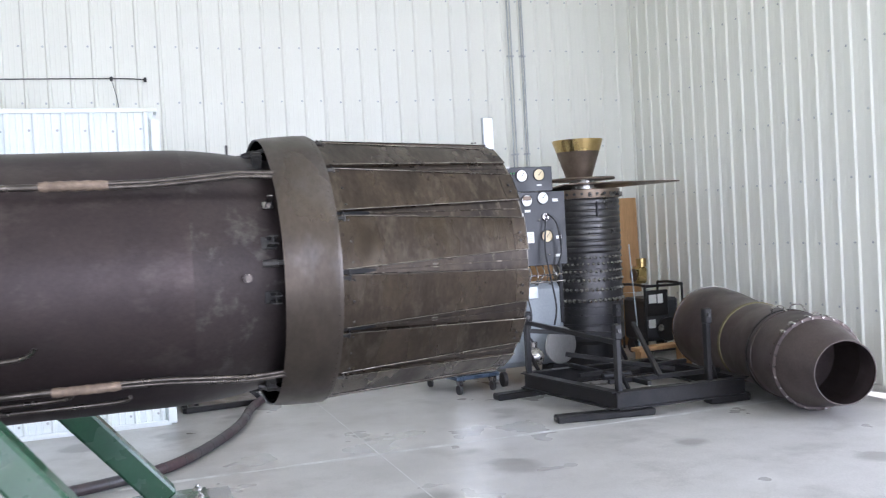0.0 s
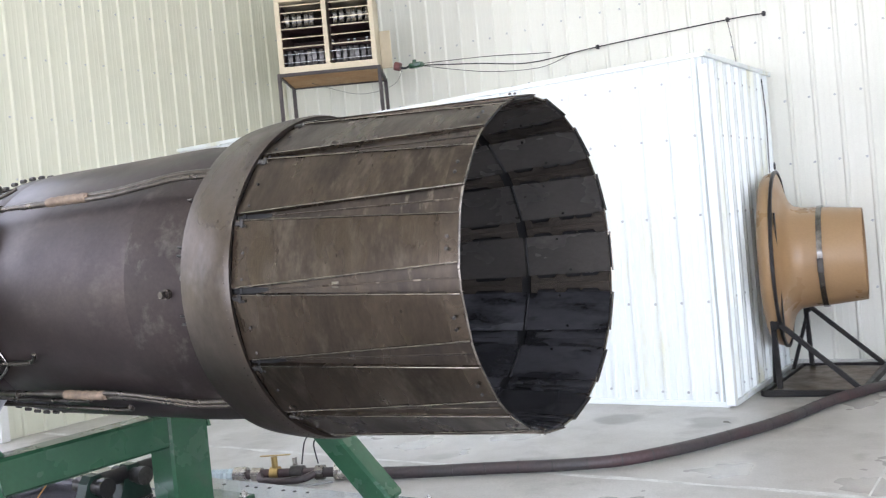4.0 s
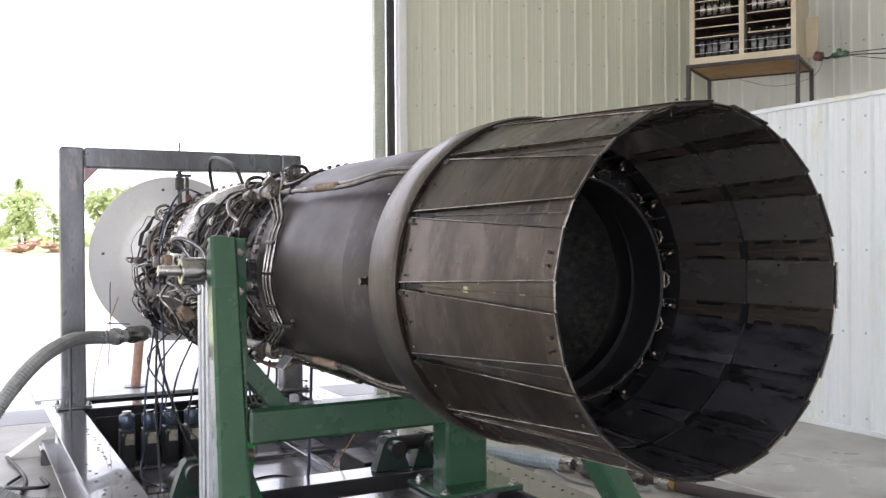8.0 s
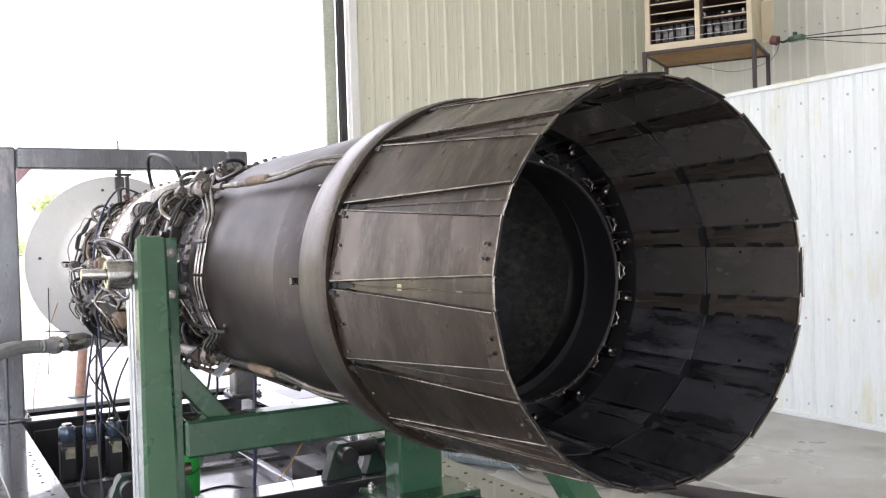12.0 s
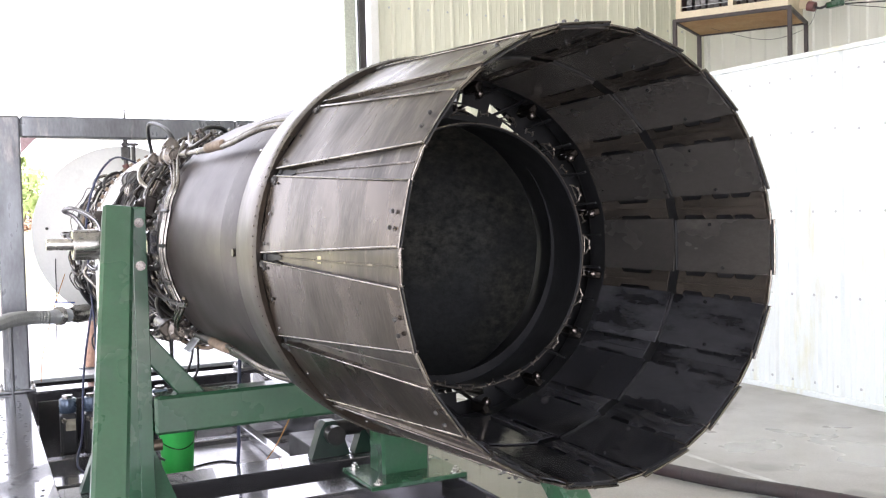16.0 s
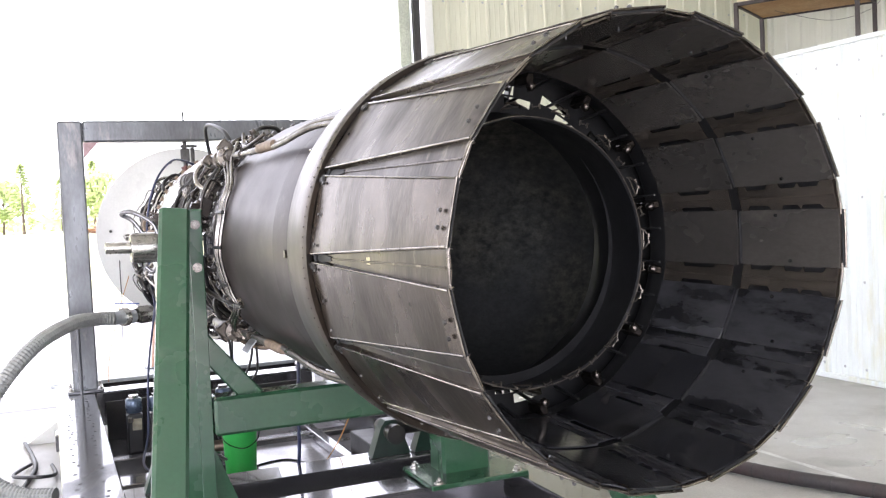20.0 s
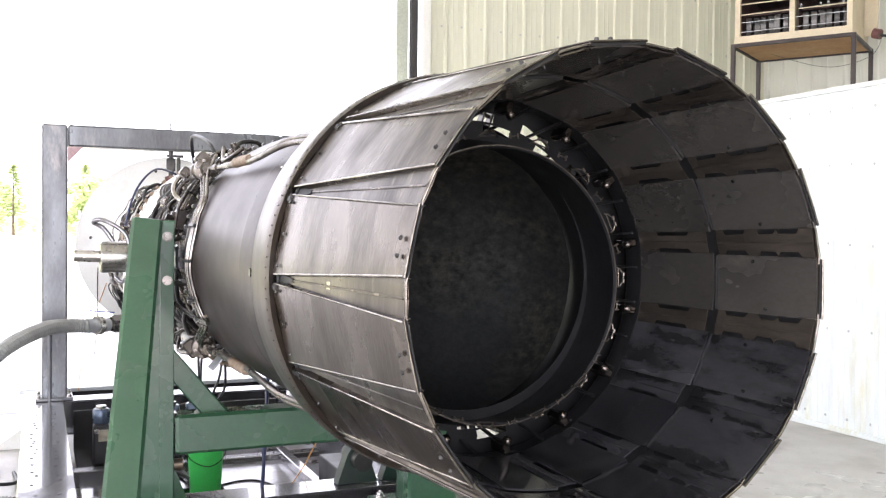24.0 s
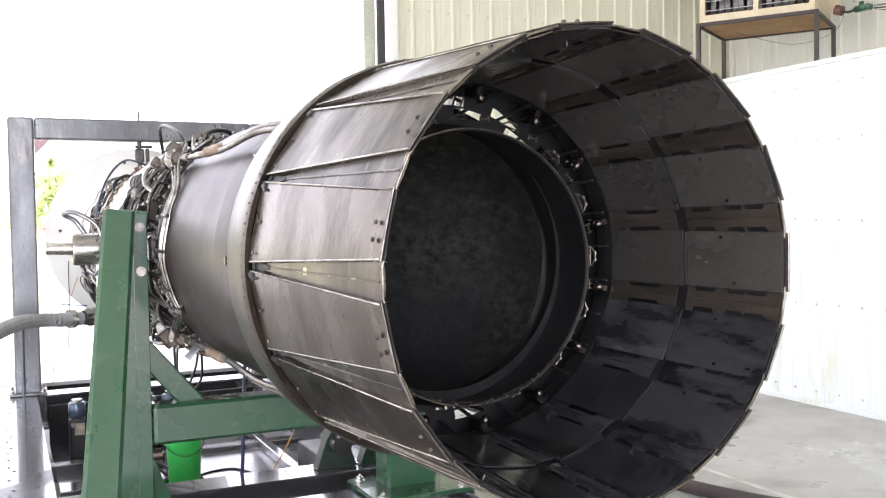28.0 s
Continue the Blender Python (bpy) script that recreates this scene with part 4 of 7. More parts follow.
def actuator(a, bend):
    """A nozzle actuator along the duct at the angle a: body, rod, sleeve and flat tube to the shroud."""
    body = B()
    r = 0.535
    lathe(body, [(-1.86, 0.0005), (-1.86, 0.02), (-1.8, 0.028), (-1.6, 0.03), (-1.595, 0.036), (-1.56, 0.036), (-1.555, 0.029), (-1.47, 0.029), (-1.465, 0.043), (-1.44, 0.043), (-1.435, 0.024), (-1.39, 0.02), (-1.39, 0.0005)], 20, Matrix.Translation((0, 0, r)))
    cbox(body, (-1.5, 0.03, r + 0.03), (0.05, 0.05, 0.05), 0.006)
    cbox(body, (-1.66, -0.03, r + 0.03), (0.06, 0.04, 0.04), 0.006)
    o = part("nozzle_actuator", body, M_FAIRING, engine, "grimy cylindrical hydraulic actuator with a long rod", 35, m=around(None, a))
    for i in range(6):
        q = 2 * math.pi * i / 6
        part("actuator_bolt", hexbolt(B(), (-1.438, 0.034 * math.cos(q), r + 0.034 * math.sin(q)), (1, 0, 0), 0.007, 0.008, False), M_STEEL, o)
    b = B()
    cyl(b, (-1.39, 0, r - 0.004), (-1.12, 0, r - 0.012), 0.009, n=12)
    cyl(b, (-1.3, 0, r - 0.006), (-1.24, 0, r - 0.008), 0.014, n=12)
    cyl(b, (-1.12, 0, r - 0.012), (-0.955, 0, r - 0.014), 0.012, n=12)
    part("actuator_rod", b, M_FAIRING, o, "steel rod", 40)
    b = B()
    sweep(b, [Vector((x, 0, r - 0.014 - 0.004 * math.sin(9 * x))) for x in [-0.965 + 0.0215 * i for i in range(11)]], lambda i: 0.0155 + 0.0025 * (i % 2), 10)
    part("heat_sleeve", b, M_TAN, o, "tan crinkled heat sleeve", 60)
    b = B()
    line = curve([(-0.75, 0, r - 0.014), (-0.6, 0.0, r - 0.010), (-0.42, 0.012 * bend, r - 0.004), (-0.3, 0.03 * bend, r - 0.012), (-0.1, 0.034 * bend, r - 0.03)], 5)
    for s in (-1, 1):
        sweep(b, [p + Vector((0, s * 0.009, 0)) for p in line], 0.0088, 8)
    part("rod_fairing", b, M_FAIRING, o, "dull steel twin tube", 60)
    return o


actuator(radians(139.5), 1)
actuator(radians(219.5), -1)
actuator(radians(20), 1)
actuator(radians(300), 1)

# pipes that loop round the duct's front
random.seed(11)
for i, (x, r) in enumerate(((-1.33, 0.496), (-1.285, 0.498), (-1.24, 0.496))):
    pts = [arc(radians(136 - 2 * i), 0.545, x - 0.22), arc(radians(142), 0.53, x - 0.14 + 0.02 * i)] + [arc(radians(q), r + 0.003 * math.sin(q), x + 0.01 * math.sin(q * 0.12)) for q in range(152, 209, 8)] + [arc(radians(214), 0.53, x - 0.10), arc(radians(221), 0.55, x - 0.2)]
    part("duct_pipe", sweep(B(), curve(pts, 4), 0.0065, 8), M_STEEL, engine, "thin bright steel pipe", 60)
bm = B()
for q in (165, 180, 196):
    cbox(bm, (0, 0, 0), (0.11, 0.012, 0.010), 0.003, Matrix.Translation(arc(radians(q), 0.505, -1.272)) @ Matrix.Rotation(radians(q) - math.pi / 2, 4, "X"))
tagged(part("pipe_clips", bm, M_DARKMETAL, engine), kind="stuff")
for q, r, x0, x1 in ((203, 0.515, -1.62, -1.0), (227, 0.5, -1.7, -0.9), (232, 0.505, -1.6, -0.72), (128, 0.51, -1.7, -1.3)):
    pts = [arc(radians(q - 6), r + 0.03, x0), arc(radians(q), r, x0 + 0.12), arc(radians(q + 2), r - 0.005, (x0 + x1) / 2), arc(radians(q + 1), r, x1 - 0.06), arc(radians(q - 3), r + 0.005, x1)]
    part("duct_pipe", sweep(B(), curve(pts, 5), 0.008, 8), M_FAIRING, engine, "thin dull steel pipe", 60)

# core of the engine ahead of the duct: cases with flanges, bleed band, then the inlet bellmouth
part("turbine_case", lathe(B(), [(-1.5, 0.44), (-1.62, 0.43), (-1.63, 0.455), (-1.655, 0.455), (-1.66, 0.425), (-2.05, 0.41), (-2.06, 0.44), (-2.09, 0.44), (-2.1, 0.405), (-2.55, 0.40), (-2.56, 0.43), (-2.59, 0.43), (-2.6, 0.40), (-2.95, 0.405)], 72), M_CASE, engine, "brown and grey turbine case with bolted flanges", 35)
part("bleed_band", lathe(B(), [(-2.95, 0.405), (-2.96, 0.482), (-3.08, 0.488), (-3.1, 0.472), (-3.12, 0.472), (-3.14, 0.488), (-3.26, 0.482), (-3.28, 0.41)], 90), M_BRIGHT, engine, "bright silver bleed air band", 35)
part("compressor_case", lathe(B(), [(-3.28, 0.41), (-3.3, 0.45), (-3.34, 0.45), (-3.35, 0.40), (-3.7, 0.39), (-3.71, 0.415), (-3.74, 0.415), (-3.75, 0.385), (-4.2, 0.37), (-4.21, 0.40), (-4.24, 0.40), (-4.25, 0.37), (-4.62, 0.37)], 72), M_CASE, engine, "grey compressor case with bolted flanges", 35)
for x, r, n in ((-1.642, 0.443, 60), (-2.075, 0.43, 60), (-2.575, 0.42, 60), (-3.32, 0.44, 72), (-3.725, 0.406, 60)):
    bm = B()
    for i in range(n):
        a = 2 * math.pi * i / n
        cyl(bm, arc(a, r, x - 0.026), arc(a, r, x + 0.026), 0.008, n=6)
    tagged(part("flange_bolts", bm, M_DARKMETAL, engine), kind="stuff")
bm = B()
for i in range(64):
    a = 2 * math.pi * i / 64
    cyl(bm, arc(a, 0.482, -3.2), arc(a, 0.499, -3.2), 0.012, n=8)
tagged(part("band_studs", bm, M_TAN, engine), kind="stuff")
part("inlet_bellmouth", lathe(B(), [(-4.62, 0.372), (-4.8, 0.375), (-4.95, 0.40), (-5.06, 0.46), (-5.13, 0.56), (-5.16, 0.66), (-5.175, 0.66), (-5.15, 0.56), (-5.08, 0.45), (-4.96, 0.385), (-4.8, 0.355), (-4.6, 0.35)], 96), M_WHITEGRP, engine, "smooth off-white inlet bellmouth disc", 40)
for q in (100, 175, 250, 330, 40):
    part("bellmouth_bolt", cyl(B(), arc(radians(q), 0.56, -5.135), arc(radians(q), 0.56, -5.115), 0.011, n=8), M_DARKMETAL, engine)

# a dense dressing of pipes, cables and accessories round the core
random.seed(21)
mats = [M_STEEL, M_FAIRING, M_DARKMETAL, M_TAN, M_WIRE, M_WIRE, M_CASE, M_WIRE, M_DARKMETAL, M_STEEL, M_DARKMETAL, M_CASE]
for i in range(150):
    x0 = random.uniform(-4.5, -1.75)
    a0 = radians(random.uniform(80, 250))
    if -3.45 < x0 < -2.8:
        continue
    bulge = 0.05 * max(0.0, math.sin(a0 - radians(165))) * min(1.0, max(0.0, -x0 - 2.0))
    r = random.uniform(0.445, 0.49) - 0.02 * max(0.0, -x0 - 2.1) + bulge
    w = random.choice((0.0035, 0.0045, 0.0055, 0.0065, 0.0095))
    style = random.random()
    if style < 0.58:
        span = radians(random.uniform(30, 120)) * random.choice((-1, 1))
        pts = [arc(a0, r - 0.05, x0)] + [arc(a0 + span * s / 6, r + 0.01 * math.sin(s * 2 + i), x0 + 0.025 * math.sin(s * 0.9 + i)) for s in range(7)] + [arc(a0 + span * 1.04, r - 0.05, x0 + random.uniform(-0.1, 0.1))]
        nm = "hoop_pipe"
    elif style < 0.87:
        ln = random.uniform(0.25, 0.9)
        pts = [arc(a0, r - 0.05, x0)] + [arc(a0 + 0.18 * math.sin(s + i), r + 0.012 * math.sin(2 * s), min(x0 + ln * s / 5, -1.62 if x0 > -2.9 else -3.4)) for s in range(6)] + [arc(a0 + 0.1, r - 0.05, min(x0 + ln * 1.03, -1.6 if x0 > -2.9 else -3.38))]
        nm = "long_pipe"
    else:
        pts = [arc(a0, r - 0.04, x0), arc(a0 + 0.08, r + 0.03, x0 + 0.05), arc(a0 + 0.24, r + 0.05, x0 + 0.1), arc(a0 + 0.36, r + 0.03, x0 + 0.2), arc(a0 + 0.4, r - 0.04, x0 + 0.26)]
        nm = "elbow_pipe"
        w = max(w, 0.010)
    part(nm, sweep(B(), curve(pts, 4), w, 8), random.choice(mats), engine, "", 60)
for i in range(34):
    x0 = random.uniform(-4.3, -1.8)
    a = radians(random.uniform(95, 250))
    r = 0.44 - 0.035 * max(0.0, -x0 - 2.1)
    s = [random.uniform(0.05, 0.17), random.uniform(0.04, 0.1), random.uniform(0.04, 0.085)]
    bm = B()
    if i % 3 == 0:
        cyl(bm, (-s[0] * 0.8, 0, r + s[2] / 2), (s[0] * 0.8, 0, r + s[2] / 2), s[2] * 0.55, n=16)
        cyl(bm, (-s[0] * 0.5, 0, r + s[2] / 2), (-s[0] * 0.42, 0, r + s[2] / 2), s[2] * 0.66, n=16)
        cyl(bm, (s[0] * 0.5, 0, r + s[2] / 2), (s[0] * 0.6, 0, r + s[2] / 2), s[2] * 0.66, n=16)
        nm = "cylinder_valve"
    else:
        cbox(bm, (0, 0, r + s[2] / 2), s, 0.008)
        cbox(bm, (0, 0, r + s[2]), (s[0] * 0.6, s[1] * 0.6, 0.03), 0.005)
        cyl(bm, (s[0] * 0.3, 0, r + s[2]), (s[0] * 0.3, 0, r + s[2] + 0.035), 0.014, n=8)
        nm = "accessory_box"
    part(nm, bm, random.choice((M_CASE, M_DARKMETAL, M_DARKMETAL, M_STEEL, M_DARKMETAL)), engine, "", 40, m=Matrix.Translation((x0, 0, 0)) @ around(None, a))
# accessory gearbox slung under the near side, with its own pumps, pipes and cables
GB = [(-4.15, 0.36), (-4.15, 0.5), (-4.1, 0.52), (-3.7, 0.53), (-3.68, 0.545), (-3.6, 0.545), (-3.58, 0.52), (-3.1, 0.51), (-3.05, 0.49), (-3.05, 0.36)]
bm = B()
fan = [[bm.verts.new(arc(radians(196 + 66 * k / 12), r - (0.03 if k in (0, 12) else 0.0), x)) for x, r in GB] for k in range(13)]
for p, q in zip(fan, fan[1:]):
    for i in range(len(GB)):
        j = (i + 1) % len(GB)
        bm.faces.new((p[i], p[j], q[j], q[i]))
bm.faces.new(fan[0])
bm.faces.new(fan[-1][::-1])
part("accessory_gearbox", bm, M_DARKMETAL, engine, "grimy dark accessory gearbox case", 30)
random.seed(77)
for i in range(20):
    x0, a = random.uniform(-4.35, -2.7), radians(random.uniform(158, 258))
    r, s = random.uniform(0.45, 0.5), (random.uniform(0.05, 0.14), random.uniform(0.05, 0.1), random.uniform(0.04, 0.08))
    bm = B()
    if i % 2:
        cyl(bm, (-s[0], 0, r + s[2] / 2), (s[0], 0, r + s[2] / 2), s[2] * 0.55, n=16)
        for q in (-0.6, 0.55):
            cyl(bm, (s[0] * q, 0, r + s[2] / 2), (s[0] * q + 0.012, 0, r + s[2] / 2), s[2] * 0.68, n=16)
        cyl(bm, (0, 0, r + s[2]), (0, 0, r + s[2] + 0.03), 0.011, n=8)
        nm = "accessory_pump"
    else:
        cbox(bm, (0, 0, r + s[2] / 2), s, 0.008)
        cbox(bm, (0, 0, r + s[2]), (s[0] * 0.6, s[1] * 0.6, 0.03), 0.005)
        nm = "accessory_box"
    part(nm, bm, random.choice((M_CASE, M_DARKMETAL, M_TAN, M_STEEL)), engine, "", 40, m=Matrix.Translation((x0, 0, 0)) @ around(None, a))
for i in range(50):
    x0, a0 = random.uniform(-4.45, -2.6), radians(random.uniform(178, 250))
    r, w = random.uniform(0.52, 0.575), random.choice((0.004, 0.0055, 0.007, 0.009))
    if i % 3 == 0:
        pts = [arc(a0 + 0.05 * math.sin(s + i), r + 0.015 * math.sin(2.1 * s + i) - (0.09 if s in (0, 6) else 0.0), x0 + random.uniform(0.08, 0.13) * s) for s in range(7)]
    elif i % 3 == 1:
        span = radians(random.uniform(20, 60))
        pts = [arc(a0 + span * s / 6, r + 0.012 * math.sin(2 * s + i) - (0.09 if s in (0, 6) else 0.0), x0 + 0.03 * math.sin(s + i)) for s in range(7)]
    else:
        pts = [arc(a0, r - 0.08, x0), arc(a0 + 0.03, r + 0.01, x0 + 0.02), arc(a0 + 0.16, r + 0.025, x0 + 0.06), arc(a0 + 0.2, r + 0.02, x0 + 0.14), arc(a0 + 0.06, r + 0.01, x0 + 0.18), arc(a0 + 0.02, r - 0.08, x0 + 0.2)]
    part("accessory_pipe", sweep(B(), curve(pts, 4), w, 8), random.choice((M_STEEL, M_DARKMETAL, M_WIRE, M_WIRE, M_DARKMETAL, M_FAIRING, M_CASE)), engine, "", 60)
# looping black hoses low on the near side, red cap, pale data box
for i in range(4):
    pts = [arc(radians(198 + 4 * i), 0.5, -3.95 + 0.05 * i), arc(radians(212), 0.56 + 0.01 * i, -3.9 + 0.04 * i), arc(radians(226), 0.575 + 0.01 * i, -3.8), arc(radians(232), 0.56, -3.6 - 0.05 * i), arc(radians(222), 0.5, -3.45)]
    part("drain_hose", sweep(B(), curve(pts, 6), 0.009, 8), M_WIRE, engine, "black looping rubber hose", 60)
part("drain_tab", cbox(B(), (-1.5, 0, 0.535), (0.1, 0.006, 0.075), 0.004), M_GALV, engine, "grey flat tab hanging below the case", m=around(None, radians(229)))
part("red_cap", cyl(B(), arc(radians(112), 0.45, -3.95), arc(radians(112), 0.49, -3.95), 0.02, n=16), M_RED, engine, "small red cap", 40)
bm = cbox(B(), (-4.0, 0, 0.40), (0.14, 0.1, 0.08), 0.012)
part("pale_box", bm, M_CASE, engine, "grimy control box", m=around(None, radians(183)))
part("wide_hose", sweep(B(), curve([(-3.75, -0.1, 0.42), (-3.65, -0.2, 0.46), (-3.45, -0.33, 0.46), (-3.3, -0.45, 0.33), (-3.3, -0.51, 0.1), (-3.35, -0.5, -0.2), (-3.35, -0.48, -0.6), (-3.4, -0.5, -1.05)], 8), 0.006, 10), M_BLUEWIRE, engine, "dark blue hanging cable", 60)
part("arch_hose", sweep(B(), curve([(-4.0, 0.02, 0.44), (-3.98, -0.02, 0.6), (-3.8, -0.05, 0.7), (-3.4, -0.02, 0.62), (-3.3, 0.02, 0.46)], 8), 0.012, 10), M_WIRE, engine, "black arched hose", 60)


# ---- the green and grey test stand ----
def wpart(name, bm, material, root, label="", smooth=0.0):
    """A part modelled in the room's own metres, under a thing or under one of its parts."""
    m = Matrix.Identity(4) if root.parent else root.matrix_basis.inverted()
    return part(name, bm, material, root, label, smooth, m)


def ibeam(bm, p0, p1, w, h, t=0.016):
    """An I section from p0 to p1 along the top's middle line."""
    p0, p1 = Vector(p0), Vector(p1)
    y = Vector((0, 0, 1)).cross((p1 - p0).normalized())
    a, c, e = w / 2, t / 2, 0.003
    half = [(c, -h + t), (a - e, -h + t), (a, -h + t - e), (a, -h + e), (a - e, -h)]
    right = [(q, -h - z) for q, z in half[::-1]]
    side = half[::-1] + right[::-1]
    loop = side + [(-q, z) for q, z in side[::-1]]
    rings = [[bm.verts.new(p + y * q + Vector((0, 0, z))) for q, z in loop] for p in (p0, p1)]
    for i in range(len(loop)):
        j = (i + 1) % len(loop)
        bm.faces.new((rings[0][i], rings[0][j], rings[1][j], rings[1][i]))
    bm.faces.new(rings[0][::-1])
    bm.faces.new(rings[1])
    return bm


ZB = 0.43
stand = thing("engine_test_stand", "heavy green and dark grey steel test stand carrying the engine", "test stand", Matrix.Translation((-1.5, 2.55, 0)))
for nm, y, x0, x1 in (("near_rail", 1.56, -4.35, 0.62), ("far_rail", 3.42, -4.35, 0.62)):
    rail = wpart("base_rail", ibeam(B(), (x0, y, ZB), (x1, y, ZB), 0.25, 0.31), M_RAIL, stand, "dark glossy steel base beam with bolt holes")
    h = B()
    random.seed(4)
    for k in range(46):
        x = x0 + 0.3 + k * 0.085
        for dy in (-0.055, 0.055):
            if random.random() < 0.75:
                p = Vector((x + random.uniform(-0.02, 0.02), y + dy + random.uniform(-0.015, 0.015), ZB + 0.0005))
                cyl(h, p, p + Vector((0, 0, 0.0015)), 0.009, n=8)
    tagged(wpart("bolt_holes", h, M_INK, rail), kind="stuff")
    for x in (x0 + 0.2, -1.6, x1 - 0.2):
        wpart("foot_pad", cbox(B(), (x, y, 0.06), (0.2, 0.3, 0.12), 0.006), M_RAIL, stand)
for x in (-0.63, -1.12, 0.28, -3.97):
    wpart("cross_beam", ibeam(B(), (x, 1.69, ZB - 0.004), (x, 3.29, ZB - 0.004), 0.2, 0.24), M_RAIL, stand, "dark steel cross beam")
for x in (-2.1, -2.9):
    wpart("floor_channel", beam(B(), (x, 1.7, 0.12), (x, 3.28, 0.12), 0.1, 0.1, 0.006), M_RAIL, stand)
wpart("drip_plate", cbox(B(), (-2.45, 2.9, 0.125), (2.3, 0.78, 0.02), 0.004), M_DRIP, stand, "floor plate between the rails, pale with a painted sky reflection")
wpart("floor_channel", beam(B(), (-1.3, 3.0, 0.165), (-3.6, 3.0, 0.165), 0.06, 0.06, 0.005), M_RAIL, stand, "dark steel angle along the floor plate")
wpart("channel_stub", cbox(B(), (-2.0, 3.13, 0.22), (0.42, 0.16, 0.17), 0.006), M_BLACKFRAME, stand)
deck = wpart("front_deck", cbox(B(), (-4.95, 2.5, ZB - 0.015), (1.1, 2.2, 0.03), 0.004), M_GALV, stand, "flat steel deck plate")
wpart("deck_skirt", cbox(B(), (-4.42, 2.5, 0.24), (0.02, 1.6, 0.32), 0.004), M_BLACKFRAME, stand)

# posts with raking struts, cross beam, brace
for s, name in ((-1, "near"), (1, "far")):
    def side_y(v):
        return 2.555 + s * v

    top, bot = Vector((-0.66, side_y(0.645), 1.64)), Vector((0.32, side_y(0.85), 0.45))
    wpart("raking_strut", beam(B(), top, bot, 0.115, 0.12, 0.012, up=(0.775, 0, 0.632)), M_GREEN, stand, "green painted raking strut")
    wpart("strut_foot", cbox(B(), (0.34, side_y(0.86), ZB + 0.008), (0.34, 0.2, 0.02), 0.003), M_GREEN, stand)
    for sx in (-0.11, 0.13):
        for sy in (-0.075, 0.075):
            wpart("foot_bolt", hexbolt(B(), (0.34 + sx, side_y(0.86) + sy, ZB + 0.018), (0, 0, 1), 0.015, 0.014), M_BRIGHT, stand)
wpart("near_post", cbox(B(), (-0.685, 1.942, (ZB + 1.65) / 2), (0.115, 0.135, 1.65 - ZB), 0.01), M_GREEN, stand, "green painted upright post")
wpart("post_cap", cbox(B(), (-0.685, 1.942, 1.655), (0.125, 0.145, 0.014), 0.004), M_GREEN, stand)
wpart("bolt_plate", cbox(B(), (-0.623, 1.983, 1.05), (0.01, 0.054, 1.21), 0.003), M_GREEN, stand, "green bolted cheek plate")
for z in (1.6, 1.43):
    wpart("plate_bolt", hexbolt(B(), (-0.618, 1.984, z), (1, 0, 0), 0.013, 0.018), M_STEEL, stand, "bright steel hexagon bolt")
for x, w in ((-0.785, 0.03), (-0.72, 0.03), (-0.64, 0.03)):
    wpart("web_rib", cbox(B(), (x, 1.853, 0.96), (w, 0.035, 1.04), 0.004), M_GALV, stand, "grey steel flange")
wpart("web_plate", cbox(B(), (-0.712, 1.868, 0.96), (0.16, 0.008, 1.03), 0.002), M_GANTRY, stand, "grey steel web plate")
wpart("far_post", cbox(B(), (-0.67, 3.1, (ZB + 1.6) / 2), (0.16, 0.23, 1.6 - ZB), 0.012), M_GREEN, stand, "green painted upright post")
for y, w in ((3.1, 0.46), (1.93, 0.36)):
    wpart("post_foot", cbox(B(), (-0.62, y, ZB + 0.01), (0.36, w, 0.022), 0.004), M_GREEN, stand)
    for sx in (-0.14, 0.15):
        for sy in (-w / 2 + 0.045, w / 2 - 0.045):
            wpart("foot_bolt", hexbolt(B(), (-0.62 + sx, y + sy, ZB + 0.02), (0, 0, 1), 0.016, 0.016), M_BRIGHT, stand, "bright steel hexagon bolt")
wpart("upper_cross_beam", cbox(B(), (-0.655, 2.502, 0.828), (0.13, 0.975, 0.155), 0.012), M_GREEN, stand, "green painted cross beam")
wpart("corner_brace", beam(B(), (-0.672, 1.96, 1.155), (-0.672, 2.2, 0.865), 0.085, 0.08, 0.006, up=(1, 0, 0)), M_GREEN, stand, "green diagonal corner brace")
tri = prism(B(), [(-0.72, 0.8), (-0.72, 1.18), (-0.59, 0.8)], 3.216, 3.23)
wpart("gusset", tri, M_GREEN, stand)
# trunnions: boss and pin on both posts
for y, s in ((1.86, -1), (3.2, 1)):
    b = B()
    lathe(b, [(0, 0.02), (0, 0.056), (0.006, 0.061), (0.11, 0.061), (0.116, 0.056), (0.116, 0.034), (0.03, 0.03)], 28, Matrix.Translation((-0.72, y, 1.518)) @ Matrix.Rotation(radians(90 * s), 4, "Z"))
    t = wpart("trunnion_boss", b, M_TURNED, stand, "turned steel trunnion boss", 35)
    wpart("trunnion_pin", cyl(B(), (-0.72, y + s * 0.02, 1.518), (-0.72, y + s * 0.21, 1.524), 0.023, n=20), M_BRIGHT, t, "bright steel pin", 35)
wpart("lock_handle", sweep(B(), curve([(-0.76, 1.80, 1.57), (-0.77, 1.76, 1.63), (-0.76, 1.72, 1.655), (-0.72, 1.76, 1.66), (-0.70, 1.84, 1.6), (-0.70, 1.85, 1.48), (-0.74, 1.83, 1.42), (-0.75, 1.8, 1.44)], 6), 0.009, 8), M_RAIL, stand, "bent dark steel handle", 60)
wpart("trunnion_arm", beam(B(), (-0.7, 2.02, 1.518), (-0.7, 2.2, 1.518), 0.1, 0.1, 0.01), M_RAIL, stand)
